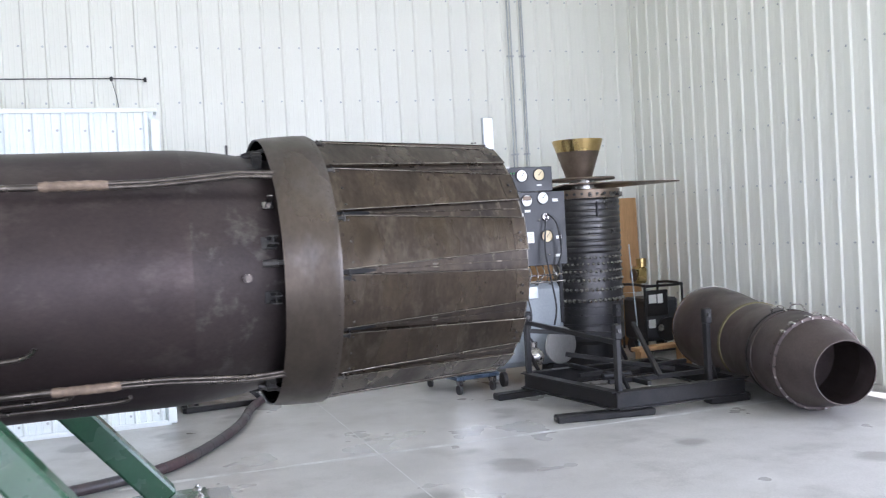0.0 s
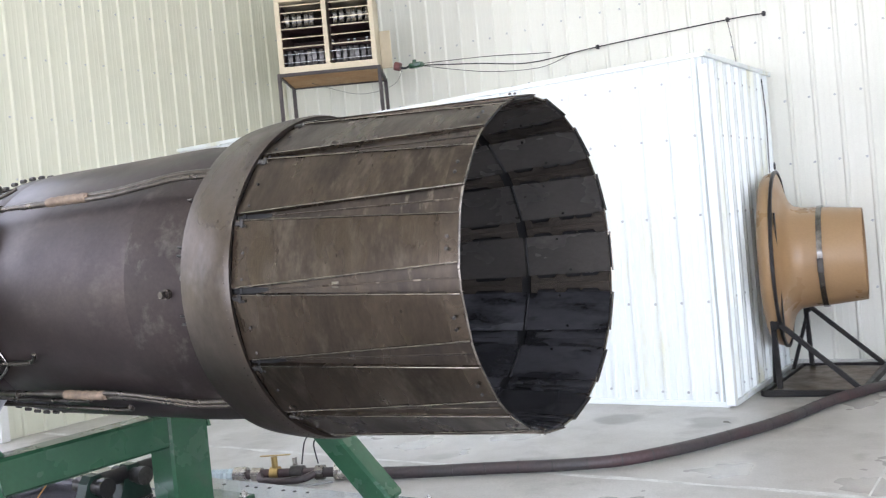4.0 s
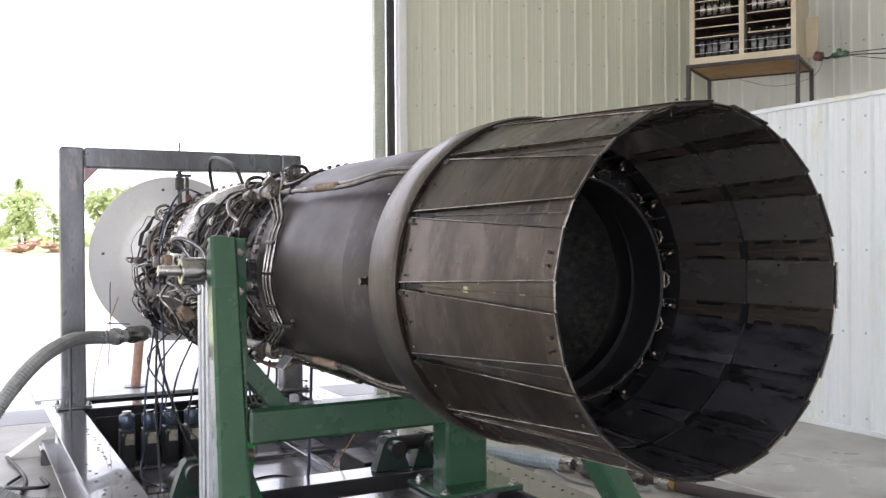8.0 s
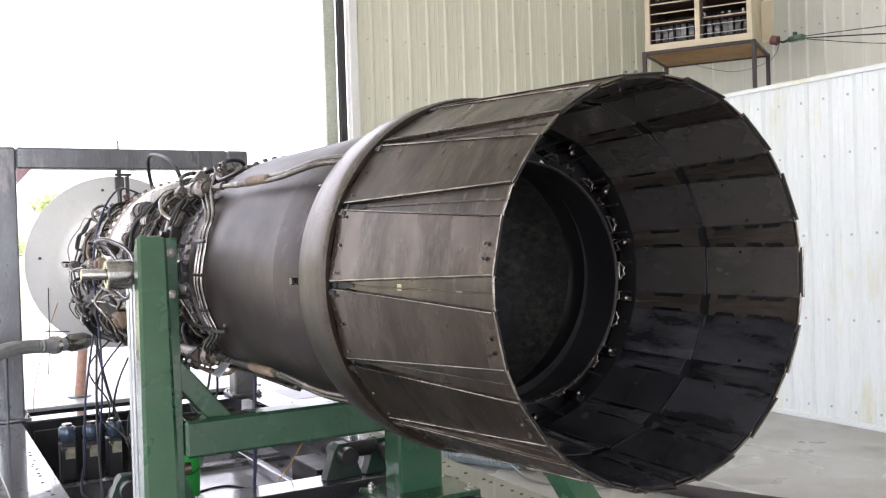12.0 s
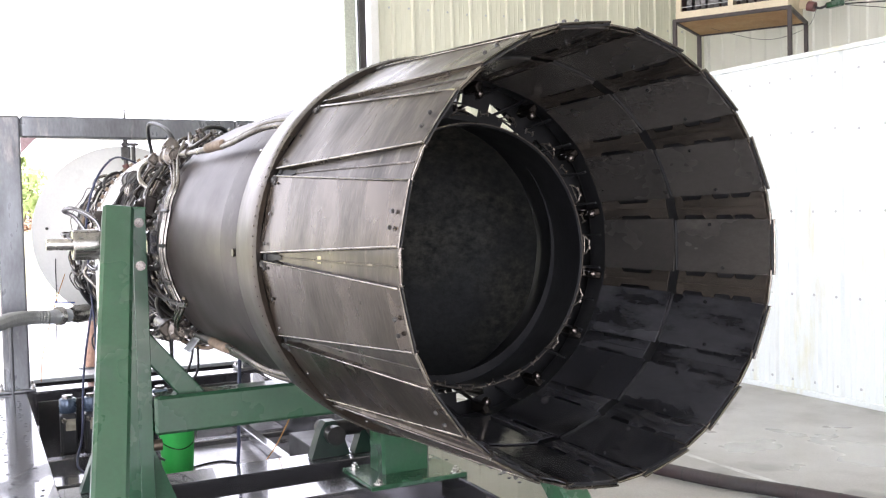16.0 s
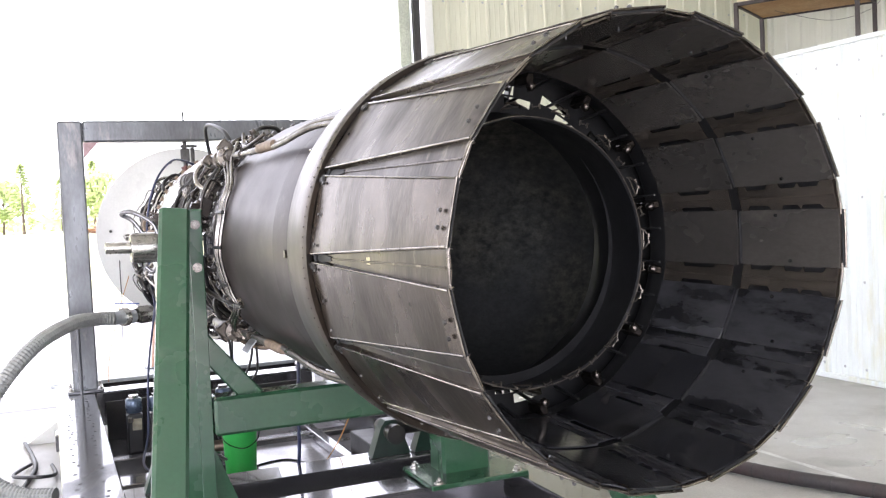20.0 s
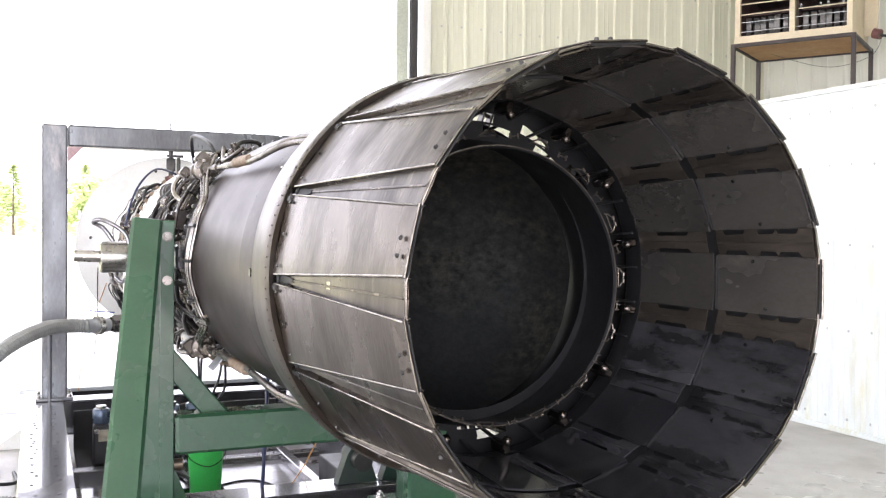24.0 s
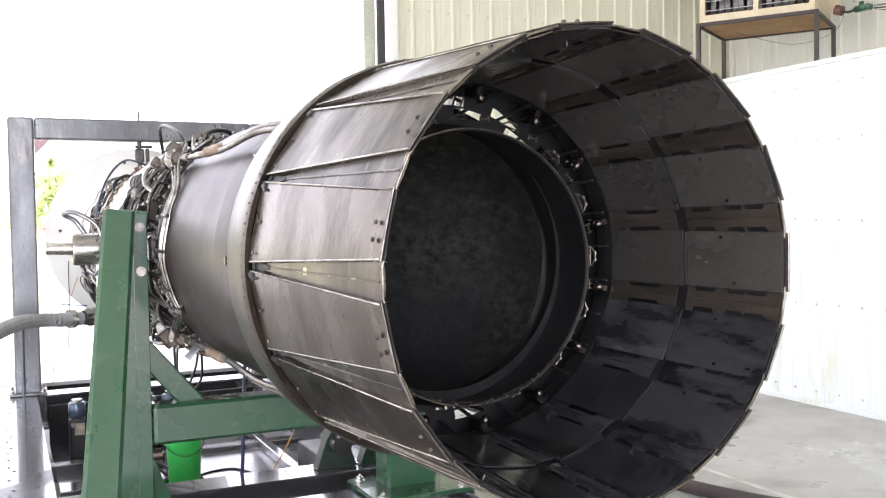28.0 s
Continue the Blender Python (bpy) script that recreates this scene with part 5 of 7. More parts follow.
wpart("trunnion_arm", beam(B(), (-0.7, 3.0, 1.518), (-0.7, 2.9, 1.518), 0.1, 0.1, 0.01), M_RAIL, stand)


def bearing(x, y):
    b = B()
    prism(b, [(-0.1, 0), (0.1, 0), (0.05, 0.14), (0.026, 0.175), (-0.026, 0.175), (-0.05, 0.14)], -0.035, 0.035, Matrix.Translation((x, y, ZB)) @ Matrix.Rotation(radians(90), 4, "Z"))
    o = wpart("pillow_block", b, M_DKGREEN, stand, "green bearing block, darkened to imitate shade")
    wpart("bearing_shaft", cyl(B(), (x - 0.11, y, ZB + 0.12), (x + 0.11, y, ZB + 0.12), 0.038, n=20), M_DARKMETAL, o, smooth=35)
    wpart("bearing_cap", cyl(B(), (x + 0.08, y, ZB + 0.12), (x + 0.12, y, ZB + 0.12), 0.046, n=20), M_DARKMETAL, o, smooth=35)
    return o


for x, y in ((-1.12, 1.87), (-1.12, 2.92), (-1.12, 3.14)):
    bearing(x, y)
wpart("torque_tube", cyl(B(), (-1.12, 2.9, ZB + 0.13), (-1.12, 3.3, ZB + 0.13), 0.04, n=20), M_BLACKFRAME, stand, smooth=35)

wpart("pivot_stub", cyl(B(), (-0.7, 1.99, 0.69), (-0.7, 2.055, 0.69), 0.024, n=16), M_FUNNEL, stand, "rusty brown pivot stub", 35)
wpart("foot_gusset", prism(B(), [(0, 0), (0.1, 0), (0, 0.26)], -0.006, 0.006, Matrix.Translation((-0.69, 2.01, ZB + 0.02)) @ Matrix.Rotation(radians(90), 4, "Z")), M_GREEN, stand)

# grey gantry at the engine's front
for y in (1.632, 3.303):
    wpart("gantry_post", cbox(B(), (-3.97, y, 1.375), (0.16, 0.165, 1.95), 0.012), M_GANTRY, stand, "grey square steel post")
    wpart("gantry_foot", cbox(B(), (-3.97, y, ZB + 0.012), (0.24, 0.24, 0.02), 0.004), M_GANTRY, stand)
    for sx in (-0.1, 0.1):
        for sy in (-0.1, 0.1):
            wpart("foot_bolt", hexbolt(B(), (-3.97 + sx, y + sy, ZB + 0.02), (0, 0, 1), 0.014, 0.016), M_BRIGHT, stand)
wpart("gantry_beam", cbox(B(), (-3.97, 2.468, 2.275), (0.16, 1.50, 0.15), 0.012), M_GANTRY, stand, "grey square steel cross beam")
for y, s in ((1.716, 1), (3.219, -1)):
    g = prism(B(), [(0, 0), (0, -0.11), (0.10 * s, 0)], -0.03, -0.02, Matrix.Translation((-3.93, y, 2.199)) @ Matrix.Rotation(radians(90), 4, "Z"))
    wpart("gantry_gusset", g, mat("pink_primer", (0.42, 0.28, 0.3), 0.6) if s == 1 else M_GANTRY, stand, "small primer-pink corner gusset")
bm = B()
cyl(bm, (-3.97, 2.42, 2.2), (-3.97, 2.42, 1.93), 0.016, n=12)
cbox(bm, (-3.97, 2.42, 2.1), (0.05, 0.06, 0.1), 0.008)
cbox(bm, (-3.97, 2.45, 2.165), (0.03, 0.12, 0.02), 0.004)
wpart("hanger_rod", cyl(B(), (-3.93, 2.47, 2.15), (-3.93, 2.47, 1.93), 0.014, n=12), M_DARKMETAL, stand)
wpart("top_stud", cyl(B(), (-3.97, 2.42, 2.35), (-3.97, 2.42, 2.42), 0.006, n=8), M_DARKMETAL, stand)
wpart("hanger_link", bm, M_DARKMETAL, stand, "dark turnbuckle hanger holding the engine's front", 40)
wpart("thin_pipe", cyl(B(), (-3.86, 1.6, 0.43), (-3.86, 1.6, 0.95), 0.013, n=10), M_GANTRY, stand, smooth=40)
wpart("inlet_prop", cyl(B(), (-4.75, 2.2, ZB), (-4.75, 2.25, 0.98), 0.04, n=16), M_RUST, stand, "rusty red prop tube under the inlet", 40)
wpart("prop_foot", cyl(B(), (-4.75, 2.2, ZB), (-4.75, 2.2, ZB + 0.012), 0.09, n=20), M_GANTRY, stand)

# blue and black pump row, trays and leads under the engine
tray = thing("equipment_tray", "black steel tray between the stand's rails", "tray", Matrix.Translation((-2.9, 2.45, 0.0)))
wpart("tray_floor", cbox(B(), (-3.1, 2.45, 0.10), (1.3, 1.4, 0.03), 0.005), M_RAIL, tray)
wpart("tray_side", cbox(B(), (-3.72, 2.45, 0.24), (0.02, 1.4, 0.28), 0.004), M_BLACKFRAME, tray)
pump = thing("fuel_pump", "dark cylindrical pump with a blue head on a black tray", "pump", Matrix.Translation((-3.25, 1.9, 0.115)), group="row of pumps")
part("pump_body", cbox(B(), (0, 0, 0.13), (0.11, 0.1, 0.26), 0.012), M_BLACKPANEL, pump)
part("pump_head", lathe(B(), [(0.262, 0.0005), (0.262, 0.048), (0.27, 0.053), (0.345, 0.053), (0.355, 0.046), (0.358, 0.0005)], 20, Matrix.Rotation(radians(-90), 4, "Y")), M_PUMPBLUE, pump, "blue-grey pump head", 35)
part("pump_neck", cyl(B(), (0, 0, 0.357), (0, 0, 0.375), 0.032, n=14), M_STEEL, pump, "bright steel union on the head", 35)
part("pump_label", cbox(B(), (0.0565, 0.01, 0.19), (0.004, 0.06, 0.075), 0.001), M_LABEL, pump, "grimy cream label")
part("pump_port", cyl(B(), (0.05, -0.03, 0.225), (0.085, -0.03, 0.225), 0.016, n=12), M_STEEL, pump)
for k in range(1, 5):
    copy_thing(pump, Matrix.Translation((-3.25 + 0.02 * (k % 2), 1.9 + 0.145 * k, 0.115)))
mot = thing("electric_motor", "small dark electric motor on the stand's floor", "motor", Matrix.Translation((-1.9, 2.02, 0.17)))
part("motor_body", cyl(B(), (-0.13, 0, 0.1), (0.13, 0, 0.1), 0.09, n=24), M_DARKMETAL, mot, smooth=35)
part("motor_end", cyl(B(), (0.13, 0, 0.1), (0.16, 0, 0.1), 0.07, n=24), M_STEEL, mot, smooth=35)
part("motor_foot", cbox(B(), (0, 0, 0.01), (0.24, 0.18, 0.02), 0.003), M_DARKMETAL, mot)
part("junction_box", cbox(B(), (0, 0, 0.21), (0.1, 0.08, 0.06), 0.006), M_DARKMETAL, mot)
pail = thing("plastic_bucket", "bright green plastic bucket under the engine", "bucket", Matrix.Translation((-2.2, 2.39, 0.0)))
part("bucket_body", lathe(B(), [(0, 0.0005), (0, 0.078), (0.45, 0.1), (0.454, 0.106), (0.468, 0.106), (0.468, 0.1), (0.01, 0.076), (0.008, 0.0005)], 32, Matrix.Rotation(radians(-90), 4, "Y")), M_BUCKET, pail, smooth=35)
part("bucket_handle", sweep(B(), curve([(0, -0.106, 0.44), (0.06, -0.094, 0.36), (0.11, 0, 0.32), (0.06, 0.094, 0.36), (0, 0.106, 0.44)], 6), 0.003, 6), M_STEEL, pail)


def cable(name, label, pts, r, material, category="cable", n=8, k=8, ribs=0.0, group=""):
    P = [Vector(p) for p in pts]
    o = part(name, ribbed(B(), P, r, ribs, 0.13, 10) if ribs else sweep(B(), curve(P, k), r, n), material, smooth=0 if ribs else 60)
    o.data.transform(Matrix.Translation(-P[0]))
    o.location = P[0]
    return tagged(o, label, category, group)


cable("hanging_cable", "black cable hanging from the engine to the floor", [(-3.2, 2.1, 1.05), (-3.15, 2.08, 0.8), (-3.0, 2.05, 0.5), (-2.6, 2.0, 0.2), (-2.2, 1.95, 0.14), (-1.9, 2.15, 0.14)], 0.008, M_WIRE, group="leads under the engine")
cable("hanging_cable", "dark blue cable hanging from the engine", [(-3.0, 2.05, 1.1), (-2.95, 1.98, 0.7), (-2.9, 1.95, 0.3), (-2.6, 1.9, 0.16), (-2.3, 2.1, 0.14)], 0.007, M_BLUEWIRE, group="leads under the engine")
cable("hanging_cable", "black cable looped along the stand's floor", [(-3.6, 2.15, 1.02), (-3.4, 2.2, 0.62), (-3.0, 2.3, 0.2), (-2.4, 2.4, 0.14), (-1.9, 2.6, 0.14), (-1.7, 2.9, 0.14), (-2.2, 3.0, 0.14)], 0.010, M_WIRE, group="leads under the engine")
cable("hanging_cable", "thin blue hose hanging behind the cross beam", [(-1.25, 2.53, 1.02), (-1.2, 2.5, 0.7), (-1.22, 2.48, 0.36), (-1.35, 2.38, 0.14)], 0.009, M_BLUEWIRE, group="leads under the engine")
cable("orange_wire", "thin orange wire hanging by the inlet", [(-4.2, 2.0, 1.25), (-4.22, 1.9, 0.95), (-4.25, 1.82, 0.62), (-4.2, 1.8, 0.44)], 0.0028, M_ORANGE)
cable("orange_wire", "thin orange wire slung under the cross beam", [(-1.2, 2.75, 0.62), (-1.4, 2.74, 0.45), (-1.65, 2.73, 0.28), (-1.8, 2.72, 0.16)], 0.0028, M_ORANGE)
cable("thin_wire", "thin black wire hanging by the inlet", [(-4.2, 2.03, 1.75), (-4.24, 1.96, 1.6), (-4.2, 1.93, 1.3), (-4.22, 1.93, 1.0), (-4.2, 1.91, 0.7)], 0.0035, M_WIRE)
for i in range(5):
    random.seed(40 + i)
    x = -1.6 - 0.5 * i
    cable("drip_line", "thin dark line hanging below the engine", [(x, 2.12 + 0.05 * i, 1.04), (x + random.uniform(-0.05, 0.1), 2.1, 0.8), (x + random.uniform(-0.1, 0.1), 2.1 + random.uniform(-0.05, 0.15), 0.55), (x + 0.1, 2.2, 0.42)], 0.006, M_WIRE, group="drip lines")
cable("black_lead", "black lead coiled on the stand's floor", [(-1.9, 2.6, 0.14), (-2.1, 2.8, 0.14), (-2.4, 2.7, 0.14), (-2.3, 2.45, 0.14), (-1.95, 2.45, 0.15), (-1.7, 2.7, 0.14)], 0.006, M_WIRE)
cable("drain_wire", "thin black wire looping below the engine", [(-1.25, 2.2, 1.06), (-1.22, 2.2, 0.96), (-1.28, 2.22, 0.88), (-1.2, 2.24, 0.82), (-1.15, 2.3, 0.9), (-1.12, 2.3, 1.02)], 0.006, M_WIRE, group="leads under the engine")
cable("drain_wire", "thin black wire looping below the engine", [(-1.45, 2.25, 1.05), (-1.42, 2.24, 0.9), (-1.36, 2.25, 0.8), (-1.3, 2.3, 0.92), (-1.3, 2.32, 1.03)], 0.006, M_WIRE, group="leads under the engine")
# big grey duct hose by the inlet
hose = thing("ribbed_hose", "grey ribbed flexible hose looping from the engine to the floor", "hose", Matrix.Translation((-3.7, 2.0, 0.95)))
wpart("hose_tube", ribbed(B(), [(-3.75, 1.84, 0.955), (-3.7, 1.72, 0.965), (-3.45, 1.55, 0.97), (-3.1, 1.32, 0.88), (-2.95, 1.1, 0.64), (-2.9, 0.98, 0.4), (-2.85, 1.03, 0.18), (-2.75, 1.2, 0.075), (-2.65, 1.4, 0.06)], 0.045, 0.022), M_GREYHOSE, hose, "grey ribbed tube")
wpart("hose_coupling", cyl(B(), (-3.76, 1.83, 0.955), (-3.85, 1.98, 0.95), 0.05, n=16), M_GALV, hose, smooth=35)
wpart("hose_clamp", cyl(B(), (-3.80, 1.90, 0.953), (-3.82, 1.93, 0.952), 0.066, n=16), M_BRIGHT, hose, smooth=35)
wpart("hose_valve", lathe(B(), [(-0.1, 0.05), (-0.06, 0.065), (0.06, 0.065), (0.1, 0.05)], 16, Matrix.Translation((-3.93, 2.08, 0.95)) @ Matrix.Rotation(radians(-55), 4, "Z")), M_TURNED, hose, smooth=35)
wpart("valve_lever", beam(B(), (-3.93, 2.03, 1.03), (-3.95, 1.86, 1.045), 0.02, 0.008, 0.002), M_BLUE, hose)
cable("floor_cable", "black cable lying on the floor beside the stand", [(-4.4, 1.2, 0.02), (-3.6, 1.28, 0.02), (-2.9, 1.2, 0.02), (-2.0, 1.25, 0.02), (-1.2, 1.1, 0.02)], 0.015, M_WIRE)
cable("floor_cable", "black cable lying on the floor beside the stand", [(-3.7, 1.25, 0.02), (-3.4, 1.15, 0.03), (-3.2, 1.3, 0.05), (-3.3, 1.4, 0.03), (-3.6, 1.38, 0.02)], 0.012, M_WIRE)
chock = part("wheel_chock", prism(B(), [(0, 0), (0.34, 0), (0.34, 0.18), (0.28, 0.19)], -0.1, 0.1, Matrix.Translation((-4.5, 1.2, 0.0)) @ Matrix.Rotation(radians(90), 4, "Z")), M_WHITE)
tagged(chock, "white wedge block on the floor by the stand", "wedge block")

# floor hose line: pale blue hose, valves and couplings, long black hose to the wall
cable("blue_hose", "pale blue ribbed hose on the floor", [(-3.2, 3.9, 0.075), (-2.9, 4.2, 0.06), (-2.6, 4.42, 0.055), (-2.3, 4.55, 0.055), (-2.05, 4.68, 0.055)], 0.048, M_BLUEHOSE, "hose", ribs=0.03)
FH = [(-1.22, 5.0, 0.047), (-0.83, 5.13, 0.045), (-0.38, 5.34, 0.045), (0.06, 5.53, 0.045), (0.4, 5.75, 0.045), (0.68, 6.15, 0.045), (0.93, 6.65, 0.045), (1.1, 7.1, 0.045), (1.27, 7.75, 0.045), (1.5, 8.3, 0.045), (1.78, 8.85, 0.047), (1.98, 9.2, 0.14), (2.08, 9.4, 0.3), (2.11, 9.46, 0.52)]
fh = cable("floor_hose", "long black and dull red hose across the floor", FH, 0.04, M_HOSE, "hose", 14, 10)
P = even(curve([Vector(p) for p in FH], 10), 0.22)
for a, b in zip(P[1:-1], P[2:]):
    d = (b - a).normalized()
    part("hose_band", cyl(B(), a, a + d * 0.012, 0.0412, n=14), M_RUBBER, fh, m=Matrix.Translation(-Vector(FH[0])))
man = thing("valve_manifold", "grimy brass and steel valve fittings joining two floor hoses", "pipe fitting", Matrix.Translation((-1.65, 4.85, 0)))
q0, q1 = Vector((-2.05, 4.68, 0.06)), Vector((-1.22, 5.0, 0.06))
d = (q1 - q0).normalized()
wpart("manifold_pipe", cyl(B(), q0, q1, 0.034, n=16), M_HOSE, man, smooth=35)
for s, r, ln, mt in ((0.0, 0.056, 0.09, M_BRIGHT), (0.13, 0.047, 0.07, M_STEEL), (0.27, 0.05, 0.06, M_BRASS), (0.42, 0.053, 0.09, M_DARKMETAL), (0.6, 0.05, 0.06, M_STEEL), (0.74, 0.056, 0.1, M_BRIGHT), (0.83, 0.05, 0.05, M_BRASS)):
    p = q0 + d * s
    wpart("coupling", cyl(B(), p, p + d * ln, r, n=12), mt, man, smooth=35)
side = Vector((d.y, -d.x, 0))
wpart("side_pipe", sweep(B(), curve([q0 + d * 0.2 + side * 0.03, q0 + d * 0.25 + side * 0.1 - V(0, 0, 0.02), q0 + d * 0.5 + side * 0.11 - V(0, 0, 0.02), q0 + d * 0.6 + side * 0.03], 5), 0.025, 10), M_HOSE, man, smooth=60)
wpart("valve_body", cyl(B(), q0 + d * 0.3 + V(0, 0, 0.03), q0 + d * 0.3 + V(0, 0, 0.12), 0.022, n=12), M_BRASS, man, smooth=35)
wpart("valve_lever", beam(B(), q0 + d * 0.2 + V(0, 0, 0.125), q0 + d * 0.42 + V(0, 0, 0.13), 0.022, 0.006, 0.002), M_BRASS, man, "yellow brass lever")
wpart("valve_stem", cyl(B(), q0 + d * 0.45 + V(0, 0, 0.03), q0 + d * 0.45 + V(0, 0, 0.11), 0.016, n=10), M_BRIGHT, man)
wpart("gauge_wire", sweep(B(), curve([q0 + d * 0.62 + V(0, 0, 0.06), q0 + d * 0.6 + V(0, 0, 0.2), q0 + d * 0.66 + V(0, 0, 0.24), q0 + d * 0.78 + V(0, 0, 0.17), q0 + d * 0.82 + V(0, 0, 0.06)], 6), 0.005, 6), M_WIRE, man, smooth=60)
wpart("gauge_wire", sweep(B(), curve([q0 + d * 0.5 + V(0, 0, 0.06), q0 + d * 0.53 + V(0, 0, 0.2), q0 + d * 0.56 + V(0, 0, 0.25)], 6), 0.005, 6), M_WIRE, man, smooth=60)
cable("thin_floor_line", "thin grey line curling on the floor beside the valves", [q0 + side * 0.15, q0 + d * 0.2 + side * 0.22 - V(0, 0, 0.045), q0 + d * 0.5 + side * 0.2 - V(0, 0, 0.045), q0 + d * 0.75 + side * 0.1 - V(0, 0, 0.04)], 0.009, M_GREYHOSE)


# ---- stored parts in the north-east corner ----
# aluminium cabinet on a blue dolly
cab = thing("aluminium_cabinet", "bare aluminium cabinet with closed doors on a blue dolly", "cabinet", Matrix.Translation((3.37, 7.72, 0)) @ Matrix.Rotation(radians(9), 4, "Z"))
CW, CD, Z0, Z1 = 0.44, 0.66, 0.19, 1.13
part("body", cbox(B(), (0, 0.01, (Z0 + Z1) / 2), (CW - 0.03, CD - 0.03, Z1 - Z0), 0.006), M_ALU, cab)
part("front_panel", cbox(B(), (0.0, -CD / 2, 0.9), (CW, 0.018, 0.455), 0.004), M_ALU, cab)
part("front_panel", cbox(B(), (0.0, -CD / 2, 0.43), (CW, 0.018, 0.475), 0.004), M_ALU, cab)
part("top_sheet", cbox(B(), (0, 0, Z1 + 0.006), (CW + 0.01, CD + 0.02, 0.012), 0.003), M_ALU, cab)
for y in (-CD / 2 + 0.02, CD / 2 - 0.02):
    part("door_stile", cbox(B(), (-CW / 2 - 0.012, y, (Z0 + Z1) / 2), (0.02, 0.035, Z1 - Z0 + 0.01), 0.003), M_GALV, cab, "pale metal door edge")
part("side_door", cbox(B(), (-CW / 2 - 0.006, 0, (Z0 + Z1) / 2), (0.01, CD - 0.09, Z1 - Z0 - 0.03), 0.003), M_ALU, cab, "grey aluminium side door")
for z in (0.3, 0.66, 1.02):
    part("hinge", cyl(B(), (-CW / 2 - 0.024, -CD / 2 + 0.04, z - 0.03), (-CW / 2 - 0.024, -CD / 2 + 0.04, z + 0.03), 0.008, n=8), M_BRIGHT, cab)
part("latch", cbox(B(), (-CW / 2 - 0.022, CD / 2 - 0.05, 0.62), (0.02, 0.03, 0.09), 0.004), M_STEEL, cab)
dol = B()
cbox(dol, (0, 0, 0.165), (CW + 0.04, CD + 0.05, 0.04), 0.006)
part("dolly", dol, M_PUMPBLUE, cab, "dark blue wooden dolly frame")
for sx in (-1, 1):
    for sy in (-1, 1):
        x, y = sx * (CW / 2 - 0.03), sy * (CD / 2 - 0.02)
        c = part("caster", cbox(B(), (x, y, 0.118), (0.05, 0.06, 0.05), 0.006), M_STEEL, cab)
        part("wheel", cyl(B(), (x - 0.014, y + 0.012, 0.047), (x + 0.014, y + 0.012, 0.047), 0.047, n=18), M_RUBBER, c, smooth=35)
lid = tagged(part("small_metal_box", cbox(B(), (0, 0, 0.025), (0.07, 0.06, 0.05), 0.004), M_GALV), "small grey metal box on the cabinet", "box")
lid.location = (3.38, 7.7, Z1 + 0.012)

# instrument cart
PX, PY, PZ, SC = 3.666, 7.45, 1.954, 0.00525


def onpanel(px, pz):
    return PX + (px - 1050) * SC, PZ - (pz - 338) * SC


cart = thing("instrument_cart", "grey test cart with a black panel of round gauges", "instrument cart", Matrix.Translation((4.08, 7.65, 0)))
lower = wpart("lower_panel", cbox(B(), (4.085, PY + 0.03, 1.577), (0.83, 0.05, 0.75), 0.006), M_BLACKPANEL, cart, "black gauge panel")
upper = wpart("upper_panel", cbox(B(), (4.072, PY + 0.03, 2.08), (0.6, 0.05, 0.25), 0.006), M_BLACKPANEL, cart, "black gauge panel")


def gauge(px, pz, r, face, owner, half=False):
    x, z = onpanel(px, pz)
    rot = Matrix.Translation((x, PY + 0.005, z)) @ Matrix.Rotation(radians(-90), 4, "Z")
    g = wpart("gauge", lathe(B(), [(0.0, r * 1.12), (0.012, r * 1.12), (0.016, r * 1.02), (0.008, r)], 28, rot), M_BLACKFRAME, owner, "round gauge with a black rim", 35)
    wpart("dial", lathe(B(), [(0.008, r), (0.0085, 0.0005)], 28, rot), face, g, "pale dial")
    n = B()
    beam(n, (x, PY - 0.006, z), (x + r * 0.5, PY - 0.006, z + r * 0.6), 0.003, 0.004, 0.001)
    cyl(n, (x, PY - 0.004, z), (x, PY - 0.009, z), 0.006, n=8)
    wpart("needle", n, M_INK, g)
    if half:
        wpart("dial_mask", cbox(B(), (x, PY - 0.005, z + r * 0.42), (r * 1.7, 0.003, r * 0.75), 0.001), M_FUNNEL, g)


for px, pz, r, face, own, half in ((1120, 307, 0.058, M_WHITE, upper, False), (1156, 306, 0.056, M_CREAMDIAL, upper, False), (1092, 355, 0.058, M_WHITE, lower, True), (1128, 355, 0.056, M_WHITE, lower, True), (1162, 351, 0.058, M_WHITE, lower, False), (1096, 428, 0.058, M_CREAMDIAL, lower, False), (1167, 425, 0.058, M_CREAMDIAL, lower, False), (1099, 465, 0.04, M_WHITE, lower, False), (1166, 388, 0.038, M_STEEL, lower, False)):
    gauge(px, pz, r, face, own, half)
for px, pz, w, h, own in ((1112, 390, 15, 22, lower), (1131, 426, 17, 21, lower), (1116, 463, 15, 20, lower), (1069, 361, 12, 6, lower), (1188, 356, 12, 6, lower), (1129, 375, 12, 5, lower), (1072, 435, 12, 6, lower), (1192, 428, 11, 6, lower), (1190, 463, 12, 5, lower), (1089, 290, 14, 4, upper), (1076, 325, 12, 3, upper), (1096, 326, 14, 3, upper), (1156, 326, 10, 3, upper)):
    x, z = onpanel(px, pz)
    wpart("panel_label", cbox(B(), (x, PY + 0.003, z), (w * SC, 0.006, h * SC), 0.001), M_WHITE, own, "small white label plate")
    if h > 15:
        for k in range(4):
            wpart("label_line", cbox(B(), (x, PY - 0.001, z + (k - 1.5) * 0.02), (w * SC * 0.7, 0.002, 0.004), 0.0005), M_GREYTANK, own)
